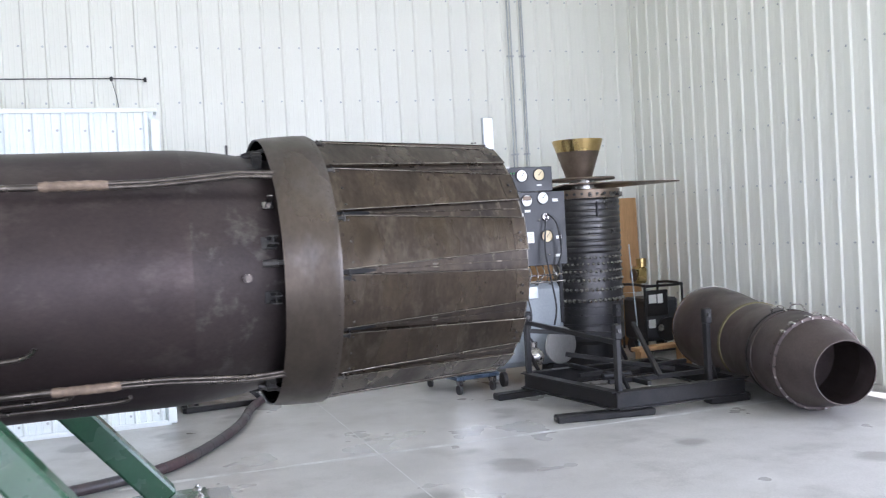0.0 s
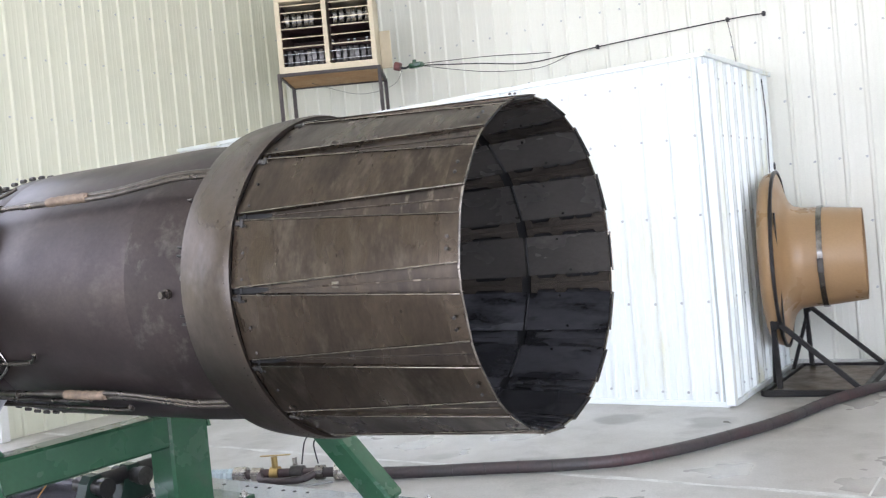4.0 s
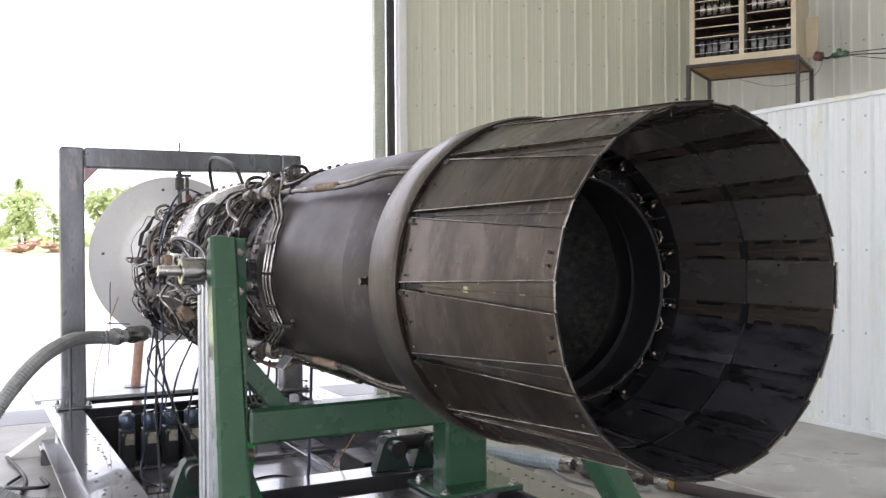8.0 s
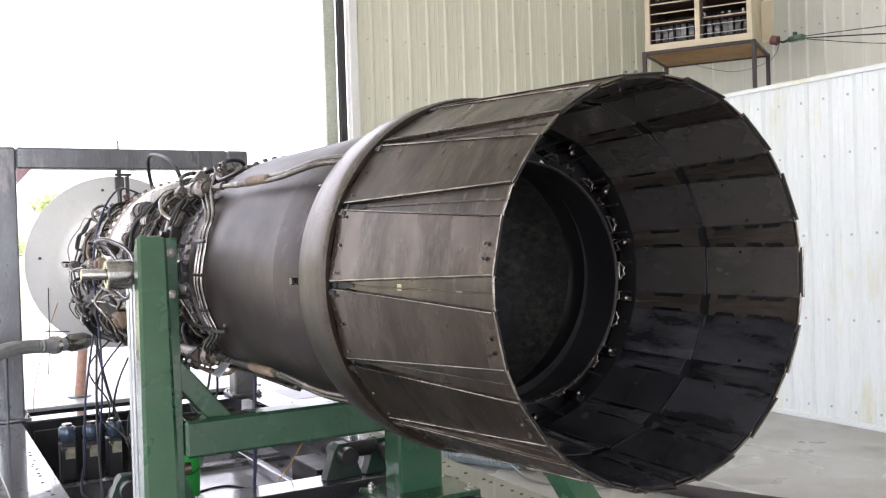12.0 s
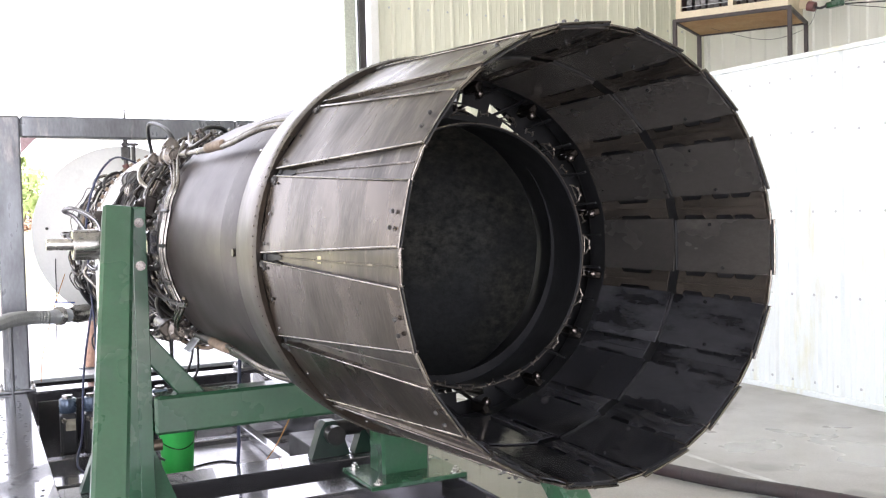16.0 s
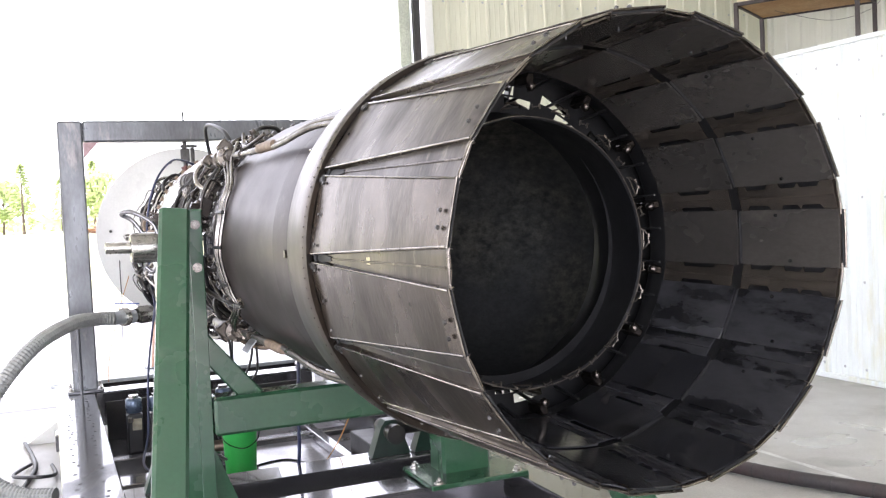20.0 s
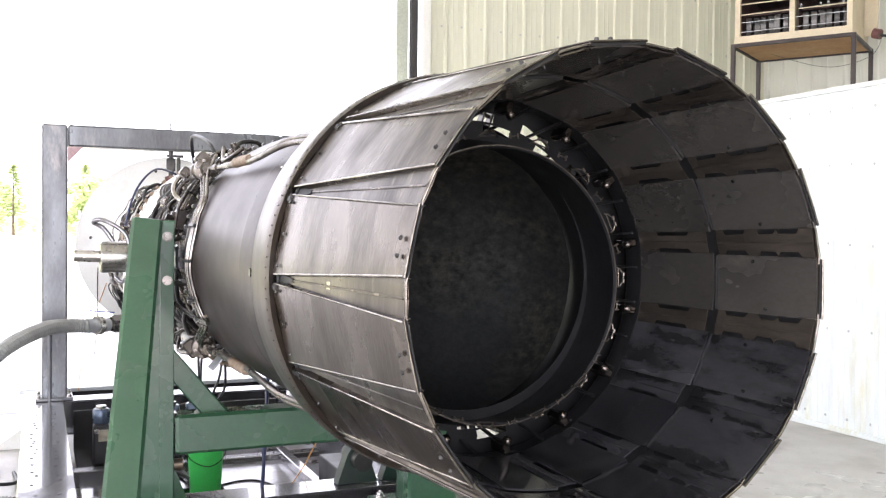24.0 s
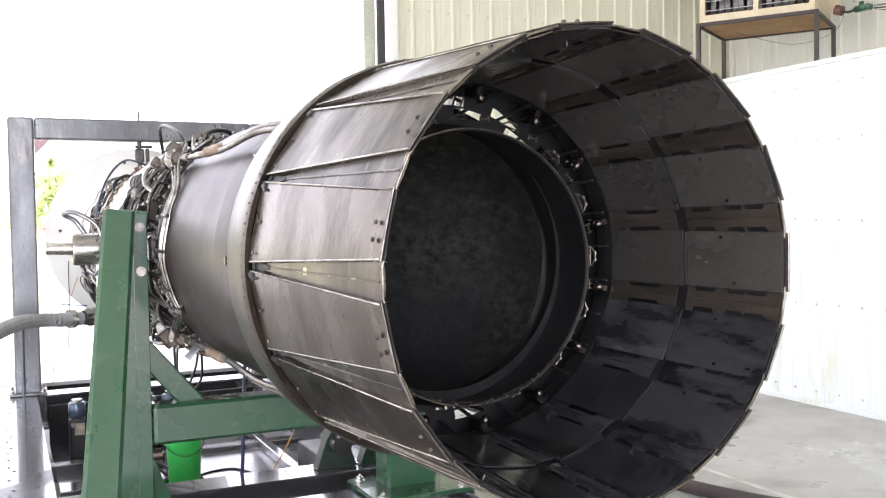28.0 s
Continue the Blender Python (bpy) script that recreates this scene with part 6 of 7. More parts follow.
for px, pz in ((1090, 395), (1097, 390), (1170, 462), (1163, 468), (1152, 395), (1098, 303), (1104, 303)):
    x, z = onpanel(px, pz)
    wpart("switch", cyl(B(), (x, PY + 0.004, z), (x - 0.012, PY - 0.03, z + 0.008), 0.006, n=8), M_BUCKET if pz == 303 else M_STEEL, upper if pz == 303 else lower)
wpart("cart_body", cbox(B(), (4.07, 7.72, 0.6), (0.8, 0.42, 0.84), 0.06), M_GREYTANK, cart, "grey enamelled cart body with rounded corners")
for x in (3.7, 4.44):
    wpart("panel_upright", cbox(B(), (x, 7.53, 1.1), (0.04, 0.04, 1.0), 0.004), M_BLACKFRAME, cart)
random.seed(8)
for i in range(12):
    x = 3.74 + i * 0.06 + random.uniform(-0.015, 0.015)
    wpart("thin_tube", sweep(B(), curve([(x, 7.5, 1.21), (x + random.uniform(-0.02, 0.02), 7.46, 1.12), (x + random.uniform(-0.06, 0.06), 7.46, 1.06), (x + random.uniform(-0.05, 0.05), 7.55, 1.0)], 4), 0.007, 6), M_STEEL, cart, smooth=60)
for z in (1.03, 1.1):
    wpart("thin_tube", cyl(B(), (3.72, 7.49, z), (4.45, 7.49, z), 0.009, n=8), M_STEEL, cart)
wpart("switch_box", cbox(B(), (4.1, 7.5, 0.93), (0.13, 0.05, 0.13), 0.008), M_GALV, cart, "pale grey switch box")
wpart("filter_head", cyl(B(), (3.87, 7.43, 1.13), (3.87, 7.43, 0.93), 0.08, n=24), M_BLUE, cart, "blue filter housing", 35)
wpart("filter_bowl", lathe(B(), [(0, 0.0005), (0.0, 0.035), (0.03, 0.048), (0.12, 0.052), (0.2, 0.052), (0.21, 0.05)], 24, Matrix.Translation((3.87, 7.43, 0.73)) @ Matrix.Rotation(radians(-90), 4, "Y")), M_BLUE, cart, "blue filter bowl", 35)
wpart("black_hose", sweep(B(), curve([(4.26, 7.42, 1.68), (4.22, 7.38, 1.4), (4.24, 7.36, 1.15), (4.3, 7.36, 0.8), (4.28, 7.38, 0.6)], 6), 0.010, 8), M_WIRE, cart, smooth=60)
wpart("black_hose", sweep(B(), curve([(4.28, 7.42, 1.72), (4.35, 7.36, 1.62), (4.4, 7.38, 1.35), (4.36, 7.4, 1.2)], 6), 0.010, 8), M_WIRE, cart, smooth=60)
wpart("black_hose", sweep(B(), curve([(3.88, 7.42, 0.74), (3.92, 7.4, 0.6), (4.03, 7.38, 0.45), (4.05, 7.38, 0.38)], 6), 0.011, 8), M_WIRE, cart, smooth=60)
wpart("black_hose", sweep(B(), curve([(4.04, 7.48, 0.9), (4.06, 7.44, 0.7), (4.0, 7.42, 0.5), (3.96, 7.4, 0.4)], 6), 0.008, 8), M_WIRE, cart, smooth=60)
for x in (3.75, 4.38):
    c = wpart("caster", cyl(B(), (x, 7.56, 0.075), (x + 0.04, 7.56, 0.075), 0.075, n=18), M_RUBBER, cart, smooth=35)
    wpart("caster", cyl(B(), (x, 7.88, 0.075), (x + 0.04, 7.88, 0.075), 0.075, n=18), M_RUBBER, cart, smooth=35)
fl = thing("chrome_ball", "polished metal ball valve hanging by the cart", "ball valve", Matrix.Translation((4.03, 7.36, 0.3)))
part("ball", lathe(B(), [(0.1 * math.cos(i * math.pi / 12), max(0.0005, 0.1 * math.sin(i * math.pi / 12))) for i in range(13)], 24, Matrix.Rotation(radians(90), 4, "Y")), M_BRIGHT, fl, smooth=60)
part("neck", cyl(B(), (0, 0, 0.09), (0, 0, 0.15), 0.035, n=16), M_STEEL, fl, smooth=35)
part("bracket", cbox(B(), (0, 0.08, 0.0), (0.03, 0.14, 0.03), 0.004), M_BLACKFRAME, fl)
disc = thing("round_cover", "pale round metal cover leaning on the cart", "cover", Matrix.Translation((4.33, 7.38, 0.39)))
part("plate", lathe(B(), [(0.0, 0.0005), (0.0, 0.185), (0.012, 0.19), (0.02, 0.185), (0.02, 0.0005)], 40, Matrix.Rotation(radians(-80), 4, "Z")), M_ALU, disc, smooth=35)
part("foot", cbox(B(), (0, 0.05, -0.29), (0.2, 0.12, 0.2), 0.006), M_BLACKFRAME, disc)
pole = tagged(part("galvanised_post", cbox(B(), (0, 0, 1.385), (0.115, 0.06, 2.77), 0.006), M_GALV), "pale galvanised steel post standing behind the cart", "post")
pole.location = (3.91, 8.0, 0)
ply = tagged(part("plywood_sheet", cbox(B(), (0, 0, 0.62), (2.44, 0.018, 1.22), 0.002), M_PLY), "weathered plywood sheet leaning on the wall", "plywood")
ply.matrix_world = Matrix.Translation((5.32, 9.46, 0.66)) @ Matrix.Rotation(radians(-2), 4, "X")
sup = tagged(part("timber_block", cbox(B(), (0, 0, 0.33), (2.2, 0.1, 0.66), 0.006), M_PLY), "long timber support under the plywood sheet", "timber")
sup.location = (5.32, 9.46, 0)
swb = thing("wall_switch", "grey electrical switch box fixed to plywood", "switch box", Matrix.Translation((4.17, 9.41, 1.55)))
part("box", cbox(B(), (0, 0, 0), (0.16, 0.07, 0.2), 0.008), M_GREYTANK, swb)
part("box_lower", cbox(B(), (0.02, 0, -0.26), (0.12, 0.06, 0.22), 0.006), M_GALV, swb)
part("conduit", cyl(B(), (0.0, 0, -0.1), (0.0, 0, -0.2), 0.012, n=8), M_GALV, swb)
cable("black_hose", "black cable drooping from the switch box", [(4.15, 9.36, 1.2), (3.95, 9.2, 1.25), (3.8, 8.8, 1.15), (3.75, 8.4, 0.9)], 0.016, M_WIRE)
for x in (4.885, 4.925, 5.055, 5.085):
    c = tagged(part("conduit", cyl(B(), (0, 0, 1.4), (0, 0, 5.95), 0.008, n=10), M_GALV, smooth=35), "thin grey metal conduit up the wall", "conduit", "conduits on the wall")
    c.location = (x, YN - 0.04, 0)
    for z in (2.5, 3.72, 4.9):
        cl = part("saddle", cbox(B(), (0, 0.008, z), (0.05, 0.03, 0.02), 0.003), M_GALV, c)

# combustor standing on end
comb = thing("combustor_case", "dark steel combustor standing on end with rows of louvres", "engine part", Matrix.Translation((5.03, 8.05, 0)))
UP = Matrix.Rotation(radians(-90), 4, "Y")
part("base_drum", lathe(B(), [(0.0, 0.0005), (0.0, 0.34), (0.3, 0.33), (0.34, 0.36)], 48, UP), M_BLACKFRAME, comb, smooth=35)
part("louvre_case", lathe(B(), [(0.34, 0.36), (0.36, 0.375), (0.5, 0.372), (0.505, 0.38), (0.52, 0.38), (0.525, 0.372), (1.28, 0.37)], 64, UP), M_COMB, comb, "dark steel case", 35)
prof = [(1.28, 0.37)]
for i in range(9):
    z = 1.29 + i * 0.064
    prof += [(z, 0.374), (z + 0.012, 0.382), (z + 0.03, 0.384), (z + 0.046, 0.382), (z + 0.058, 0.374)]
part("ribbed_case", lathe(B(), prof + [(1.87, 0.37)], 64, UP), M_COMB, comb, "ribbed dark steel case", 20)
part("top_flange", lathe(B(), [(1.87, 0.37), (1.872, 0.392), (1.96, 0.395), (1.97, 0.38), (1.97, 0.0005)], 64, UP), M_FUNNEL, comb, "brown drilled top band", 35)
bm = B()
for i in range(30):
    a = 2 * math.pi * i / 30
    d = Vector((math.cos(a), math.sin(a), 0))
    cyl(bm, d * 0.393 + V(0, 0, 1.915), d * 0.402 + V(0, 0, 1.915), 0.016, n=10)
tagged(part("flange_holes", bm, M_INK, comb), kind="stuff")
bm = B()
random.seed(13)
for row in range(6):
    z = 1.235 - 0.062 * row - 0.006 * row * row
    size = 0.017 + 0.0022 * row
    for i in range(42):
        a = 2 * math.pi * (i + 0.5 * (row % 2)) / 42
        lathe(bm, [(-0.004, size), (size * 0.55, size * 0.72), (size * 0.75, 0.0004)], 6, Matrix.Translation((0.37 * math.cos(a), 0.37 * math.sin(a), z)) @ Matrix.Rotation(a, 4, "Z") @ Matrix.Rotation(radians(-38), 4, "Y") @ Matrix.Rotation(0.5, 4, "X"))
tagged(part("louvres", bm, M_TURNED, comb, "small punched louvres catching the light", 20), kind="stuff")
for z in (0.62, 0.7, 0.79, 0.885, 0.965, 1.04, 1.11):
    part("case_ring", lathe(B(), [(z - 0.008, 0.368), (z - 0.006, 0.3755), (z + 0.006, 0.3755), (z + 0.008, 0.368)], 64, UP), M_COMB, comb, "", 35)
for q, r in ((-108, 0.02), (-70, 0.026), (-42, 0.026), (-58, 0.014), (-88, 0.013)):
    e = Vector((math.cos(radians(q)), math.sin(radians(q)), 0))
    part("band_port", lathe(B(), [(0.0, r), (0.03, r), (0.034, r * 0.9), (0.034, r * 0.6), (0.01, r * 0.55)], 14, Matrix.Translation(e * 0.392 + V(0, 0, 1.9)) @ Matrix.Rotation(radians(q), 4, "Z")), M_TURNED if r > 0.02 else M_DARKMETAL, comb, "", 35)
part("handle", cbox(B(), (-0.05, -0.392, 1.75), (0.02, 0.03, 0.16), 0.005), M_COMB, comb)
part("neck", lathe(B(), [(1.97, 0.155), (2.07, 0.15), (2.07, 0.14)], 40, UP), M_BRIGHT, comb, "bright steel neck", 35)
part("collar_plate", lathe(B(), [(2.07, 0.13), (2.07, 0.38), (2.082, 0.385), (2.095, 0.38), (2.1, 0.13)], 56, Matrix.Translation((-0.04, 0, 0)) @ UP), M_FUNNEL, comb, "thin round plate", 35)
fun = part("funnel", lathe(B(), [(2.1, 0.14), (2.38, 0.233), (2.385, 0.236), (2.38, 0.228), (2.1, 0.135)], 56, Matrix.Translation((-0.045, 0, 0)) @ UP), M_FUNNEL, comb, "bronze funnel", 35)
part("funnel_rim", lathe(B(), [(2.382, 0.2345), (2.5, 0.275), (2.512, 0.279), (2.512, 0.272), (2.5, 0.268), (2.382, 0.228)], 56, Matrix.Translation((-0.045, 0, 0)) @ UP), M_BRASS, fun, "bright brass rim band", 35)
pl = B()
prism(pl, [(-0.4, -0.36), (-0.4, 0.36), (0.35, 0.3), (1.22, 0.02), (1.22, -0.02), (0.35, -0.36)], 0.0, 0.012, Matrix.Translation((0, 0, 2.0)) @ Matrix.Rotation(radians(-1.0), 4, "Y") @ Matrix.Rotation(radians(-4.0), 4, "X") @ Matrix.Rotation(radians(90), 4, "X"))
part("wedge_plate", pl, M_FUNNEL, comb, "thin pointed sheet lying on top")

# black cradle frame on skids
cr = thing("engine_cradle", "empty black welded steel cradle on skids", "cradle", Matrix.Translation((4.5, 6.2, 0)))
A_, B_, C_, D_ = V(3.97, 5.62, 0), V(5.2, 5.6, 0), V(5.2, 7.0, 0), V(3.76, 7.0, 0)
for p, q in ((A_, B_), (B_, C_), (C_, D_), (D_, A_)):
    wpart("frame_beam", ibeam(B(), p + V(0, 0, 0.22), q + V(0, 0, 0.22), 0.1, 0.15, 0.012), M_BLACKFRAME, cr)
for p, q in ((V(3.46, 5.74, 0.03), V(4.3, 5.62, 0.03)), (V(3.42, 6.93, 0.03), V(4.2, 7.0, 0.03)), (V(4.9, 5.72, 0.03), V(5.3, 5.7, 0.03))):
    wpart("skid", beam(B(), p, q, 0.13, 0.06, 0.012), M_BLACKFRAME, cr)
for p, h in ((V(4.0, 5.64, 0), 0.69), (V(4.87, 5.64, 0), 0.75), (V(3.78, 6.95, 0), 0.72), (V(4.75, 6.95, 0), 0.72)):
    u = wpart("upright", cbox(B(), p + V(0, 0, 0.2 + (h - 0.2) / 2), (0.045, 0.06, h - 0.2), 0.005), M_BLACKFRAME, cr)
    wpart("bracket", cbox(B(), p + V(0, -0.01, h + 0.02), (0.07, 0.07, 0.13), 0.01), M_BLACKFRAME, cr)
    wpart("bracket_eye", cyl(B(), p + V(0, -0.06, h + 0.03), p + V(0, 0.05, h + 0.03), 0.018, n=12), M_DARKMETAL, cr)
    wpart("upright_brace", beam(B(), p + V(0, 0, h * 0.6), p + V(0.16, 0.12, 0.2), 0.03, 0.03, 0.004), M_BLACKFRAME, cr)
for p, q in ((V(4.05, 5.9, 0.25), V(5.15, 5.88, 0.25)), (V(4.0, 6.35, 0.25), V(5.15, 6.4, 0.27)), (V(4.3, 5.65, 0.25), V(4.22, 6.95, 0.25)), (V(4.0, 5.64, 0.62), V(3.78, 6.95, 0.7)), (V(3.78, 6.95, 0.62), V(4.75, 6.95, 0.5)), (V(4.4, 5.64, 0.3), V(4.9, 6.9, 0.6)), (V(4.05, 6.7, 0.4), V(4.9, 6.2, 0.24))):
    wpart("cross_bar", beam(B(), p, q, 0.04, 0.04, 0.005), M_BLACKFRAME, cr)
wpart("pivot_tube", cyl(B(), (4.08, 6.05, 0.27), (4.35, 6.05, 0.27), 0.03, n=12), M_BLACKFRAME, cr)

# black generator and a brassy fitting behind the combustor
gen = thing("generator", "black engine generator with white labels", "generator", Matrix.Translation((6.17, 8.6, 0)))
part("engine_block", cbox(B(), (0, 0.05, 0.42), (0.46, 0.5, 0.5), 0.03), M_BLACKPANEL, gen)
part("panel", cbox(B(), (-0.08, -0.215, 0.62), (0.3, 0.03, 0.3), 0.01), M_BLACKFRAME, gen)
for x, z, w, h in ((-0.14, 0.67, 0.1, 0.1), (-0.04, 0.67, 0.07, 0.11), (-0.16, 0.38, 0.09, 0.1)):
    part("label_plate", cbox(B(), (x, -0.234, z), (w, 0.006, h), 0.001), M_WHITE, gen, "white label plate")
for x in (-0.25, 0.25):
    part("tube_frame", sweep(B(), curve([(x, -0.25, 0.05), (x, -0.25, 0.75), (x, -0.2, 0.83), (x, 0.2, 0.83), (x, 0.28, 0.75), (x, 0.28, 0.05)], 5), 0.016, 8), M_BLACKFRAME, gen, smooth=60)
for z in (0.06, 0.82):
    part("frame_bar", cyl(B(), (-0.25, -0.22, z), (0.25, -0.22, z), 0.016, n=8), M_BLACKFRAME, gen)
part("flywheel", cyl(B(), (0.06, -0.24, 0.3), (0.06, -0.18, 0.3), 0.14, n=24), M_BLACKFRAME, gen, smooth=35)
part("pulley", cyl(B(), (-0.06, -0.26, 0.33), (-0.06, -0.22, 0.33), 0.04, n=16), M_STEEL, gen, smooth=35)
for x in (-0.2, 0.2):
    part("wheel", cyl(B(), (x, 0.2, 0.09), (x + 0.05, 0.2, 0.09), 0.09, n=20), M_RUBBER, gen, smooth=35)
    part("foot", cbox(B(), (x, -0.22, 0.025), (0.06, 0.06, 0.05), 0.006), M_RUBBER, gen)
bf = thing("brass_fitting", "dull yellow brass pump fitting on the generator", "pump fitting", Matrix.Translation((6.1, 8.75, 0.836)))
part("body", cbox(B(), (0, 0, 0.1), (0.16, 0.14, 0.2), 0.03), M_BRASS, bf)
part("cap", cyl(B(), (0.03, 0, 0.2), (0.03, 0, 0.3), 0.06, n=16), M_BRASS, bf, smooth=35)
part("flange", cyl(B(), (-0.09, 0, 0.1), (-0.075, 0, 0.1), 0.08, n=16), M_FUNNEL, bf, smooth=35)
strap = cable("green_strap", "pale green strap hanging beside the combustor", [(5.43, 7.82, 1.35), (5.44, 7.8, 1.0), (5.46, 7.78, 0.5), (5.48, 7.76, 0.03)], 0.006, M_BLUEHOSE, "strap")
plank = tagged(part("wood_plank", cbox(B(), (0, 0, 0.02), (0.75, 0.14, 0.04), 0.004), M_PLY), "bare wooden plank on the floor", "plank")
plank.matrix_world = Matrix.Translation((5.55, 7.42, 0.24)) @ Matrix.Rotation(radians(8), 4, "Z")
for x in (5.3, 5.8):
    bl = tagged(part("wood_block", cbox(B(), (0, 0, 0.12), (0.12, 0.12, 0.239), 0.006), M_PLY), "rough wooden block under the plank", "wood block", "blocks")
    bl.location = (x, 7.42, 0)

# brown tailpipe lying on the floor
ax0, ax1 = Vector((5.36, 4.57, 0.37)), Vector((5.98, 7.2, 0.46))
d = (ax1 - ax0).normalized()
u = Vector((0, 0, 1)).cross(d).normalized()
TP = Matrix((d, u, d.cross(u))).transposed().to_4x4()
TP.translation = ax0
tail = thing("tailpipe_section", "brown steel tapered tailpipe with a bolted flange lying on the floor", "engine part", TP)
part("tail_cone", lathe(B(), [(0.0, 0.244), (0.0, 0.251), (0.425, 0.36), (0.43, 0.354), (0.01, 0.243)], 64), M_PIPE, tail, "brown steel cone", 35)
part("tail_flange", lathe(B(), [(0.42, 0.345), (0.42, 0.383), (0.425, 0.387), (0.462, 0.387), (0.467, 0.383), (0.467, 0.345)], 64), M_PIPE, tail, "bolted flange ring", 35)
part("tail_body", lathe(B(), [(0.467, 0.368), (0.84, 0.376), (0.85, 0.384), (0.87, 0.384), (0.88, 0.374), (1.2, 0.365), (1.55, 0.362), (1.75, 0.368), (2.05, 0.395), (2.3, 0.415), (2.62, 0.42), (2.62, 0.41), (2.0, 0.375), (0.47, 0.35)], 64), M_PIPE, tail, "brown steel body", 35)
# paler steel on this rim imitates the highlight along its edge
part("rear_rim", lathe(B(), [(2.615, 0.416), (2.615, 0.426), (2.635, 0.426), (2.635, 0.41)], 64), M_STEEL, tail, "rear rim in paler steel, imitating its highlight", 35)
for i in range(26):
    a = 2 * math.pi * i / 26
    part("flange_bolt", cyl(B(), (0.40, 0.375 * math.cos(a), 0.375 * math.sin(a)), (0.485, 0.375 * math.cos(a), 0.375 * math.sin(a)), 0.008, n=6), M_STEEL, tail)
part("rear_plate", lathe(B(), [(2.61, 0.415), (2.612, 0.0005)], 48), M_PIPE, tail, "closed dark end")
part("inner_throat", lathe(B(), [(0.03, 0.247), (0.4, 0.345), (0.8, 0.345), (0.82, 0.0005)], 48), M_PIPE, tail)
part("strap", lathe(B(), [(1.53, 0.364), (1.53, 0.374), (1.575, 0.374), (1.575, 0.364)], 64), M_YELLOW, tail, "dull yellow webbing strap", 35)
part("strap_tail", cbox(B(), (1.55, 0.24, -0.3), (0.04, 0.02, 0.2), 0.003), M_YELLOW, tail, "loose strap end")
part("clamp_band", lathe(B(), [(0.93, 0.372), (0.93, 0.382), (0.955, 0.382), (0.955, 0.372)], 64), M_DARKMETAL, tail, "", 35)
for q in (95, 70, 125):
    pts = [arc(radians(q), 0.38, 0.95), arc(radians(q + 2), 0.42, 0.93), arc(radians(q + 9), 0.43, 0.88), arc(radians(q + 12), 0.385, 0.83)]
    part("clamp_handle", sweep(B(), curve(pts, 5), 0.008, 8), M_BRIGHT, tail, "bright clamp handle", 60)
for q in (60, 80, 105, 45, 275):
    part("flange_clip", cbox(B(), (0.445, 0, 0.391), (0.085, 0.02, 0.012), 0.003), M_BRIGHT, tail, "bright clip", m=Matrix.Rotation(radians(q - 90), 4, "X"))
part("rear_cradle", cbox(B(), (1.9, 0, -0.405), (0.1, 0.5, 0.06), 0.01), M_BLACKFRAME, tail)

# ---- tan bellmouth on its black stand beside the enclosure ----
bell = thing("tan_bellmouth", "tan fibreglass bellmouth with a wide flare on a black stand", "bellmouth", Matrix.Translation((0.75, 8.7, 1.1)) @ Matrix.Rotation(radians(8), 4, "Z"))
part("flare", lathe(B(), [(-0.10, 0.60), (-0.125, 0.66), (-0.115, 0.71), (-0.08, 0.75), (-0.03, 0.765), (0.0, 0.755), (0.02, 0.70), (0.045, 0.60), (0.08, 0.50), (0.13, 0.45), (0.22, 0.433), (0.335, 0.43), (0.335, 0.42), (0.22, 0.42), (0.12, 0.438), (0.065, 0.49), (0.025, 0.6), (-0.02, 0.74)], 80), M_TANFRP, bell, "tan flared mouth", 40)
part("flare_rim", lathe(B(), [(-0.015, 0.765), (-0.01, 0.78), (0.012, 0.78), (0.016, 0.755)], 80), M_BLACKFRAME, bell, "black steel rim", 40)
part("tube", lathe(B(), [(0.345, 0.425), (0.4, 0.424), (0.66, 0.392), (0.672, 0.392), (0.672, 0.383), (0.4, 0.413), (0.345, 0.413)], 80), M_TANFRP, bell, "tan tube", 40)
band = part("band_clamp", lathe(B(), [(0.318, 0.432), (0.318, 0.441), (0.362, 0.441), (0.362, 0.427)], 80), M_STEEL, bell, "grey band clamp", 40)
part("clamp_block", cbox(B(), (0.34, -0.448, -0.05), (0.05, 0.03, 0.12), 0.005), M_DARKMETAL, band)
part("eye_ring", lathe(B(), [(0.03 * 1 + 0.0, 0.0)] and [(0.006 * math.cos(t), 0.028 + 0.006 * math.sin(t)) for t in [i * math.pi / 4 for i in range(8)]], 20, Matrix.Translation((0.0, 0, 0.82)), close=True), M_BLACKFRAME, bell, "black lifting eye", 60)
part("bracket_bar", beam(B(), (0.03, -0.62, 0.42), (0.03, -0.55, -0.55), 0.012, 0.05, 0.003, up=(0, 1, 0)), M_BLACKFRAME, bell)
part("bracket_plate", cbox(B(), (0.01, -0.66, -0.08), (0.03, 0.012, 0.16), 0.004), M_GALV, bell)
bst = thing("bellmouth_stand", "black angle-iron floor stand holding the bellmouth", "stand", Matrix.Translation((1.03, 8.75, 0)))
q = [V(0.68, 8.02, 0.03), V(1.42, 8.14, 0.03), V(1.42, 9.45, 0.03), V(0.68, 9.35, 0.03)]
for i in range(4):
    wpart("base_bar", beam(B(), q[i], q[(i + 1) % 4], 0.05, 0.05, 0.005), M_BLACKFRAME, bst)
wpart("base_sheet", cbox(B(), (1.05, 8.75, 0.035), (0.66, 1.22, 0.006), 0.001), M_FUNNEL, bst, "brown base sheet")
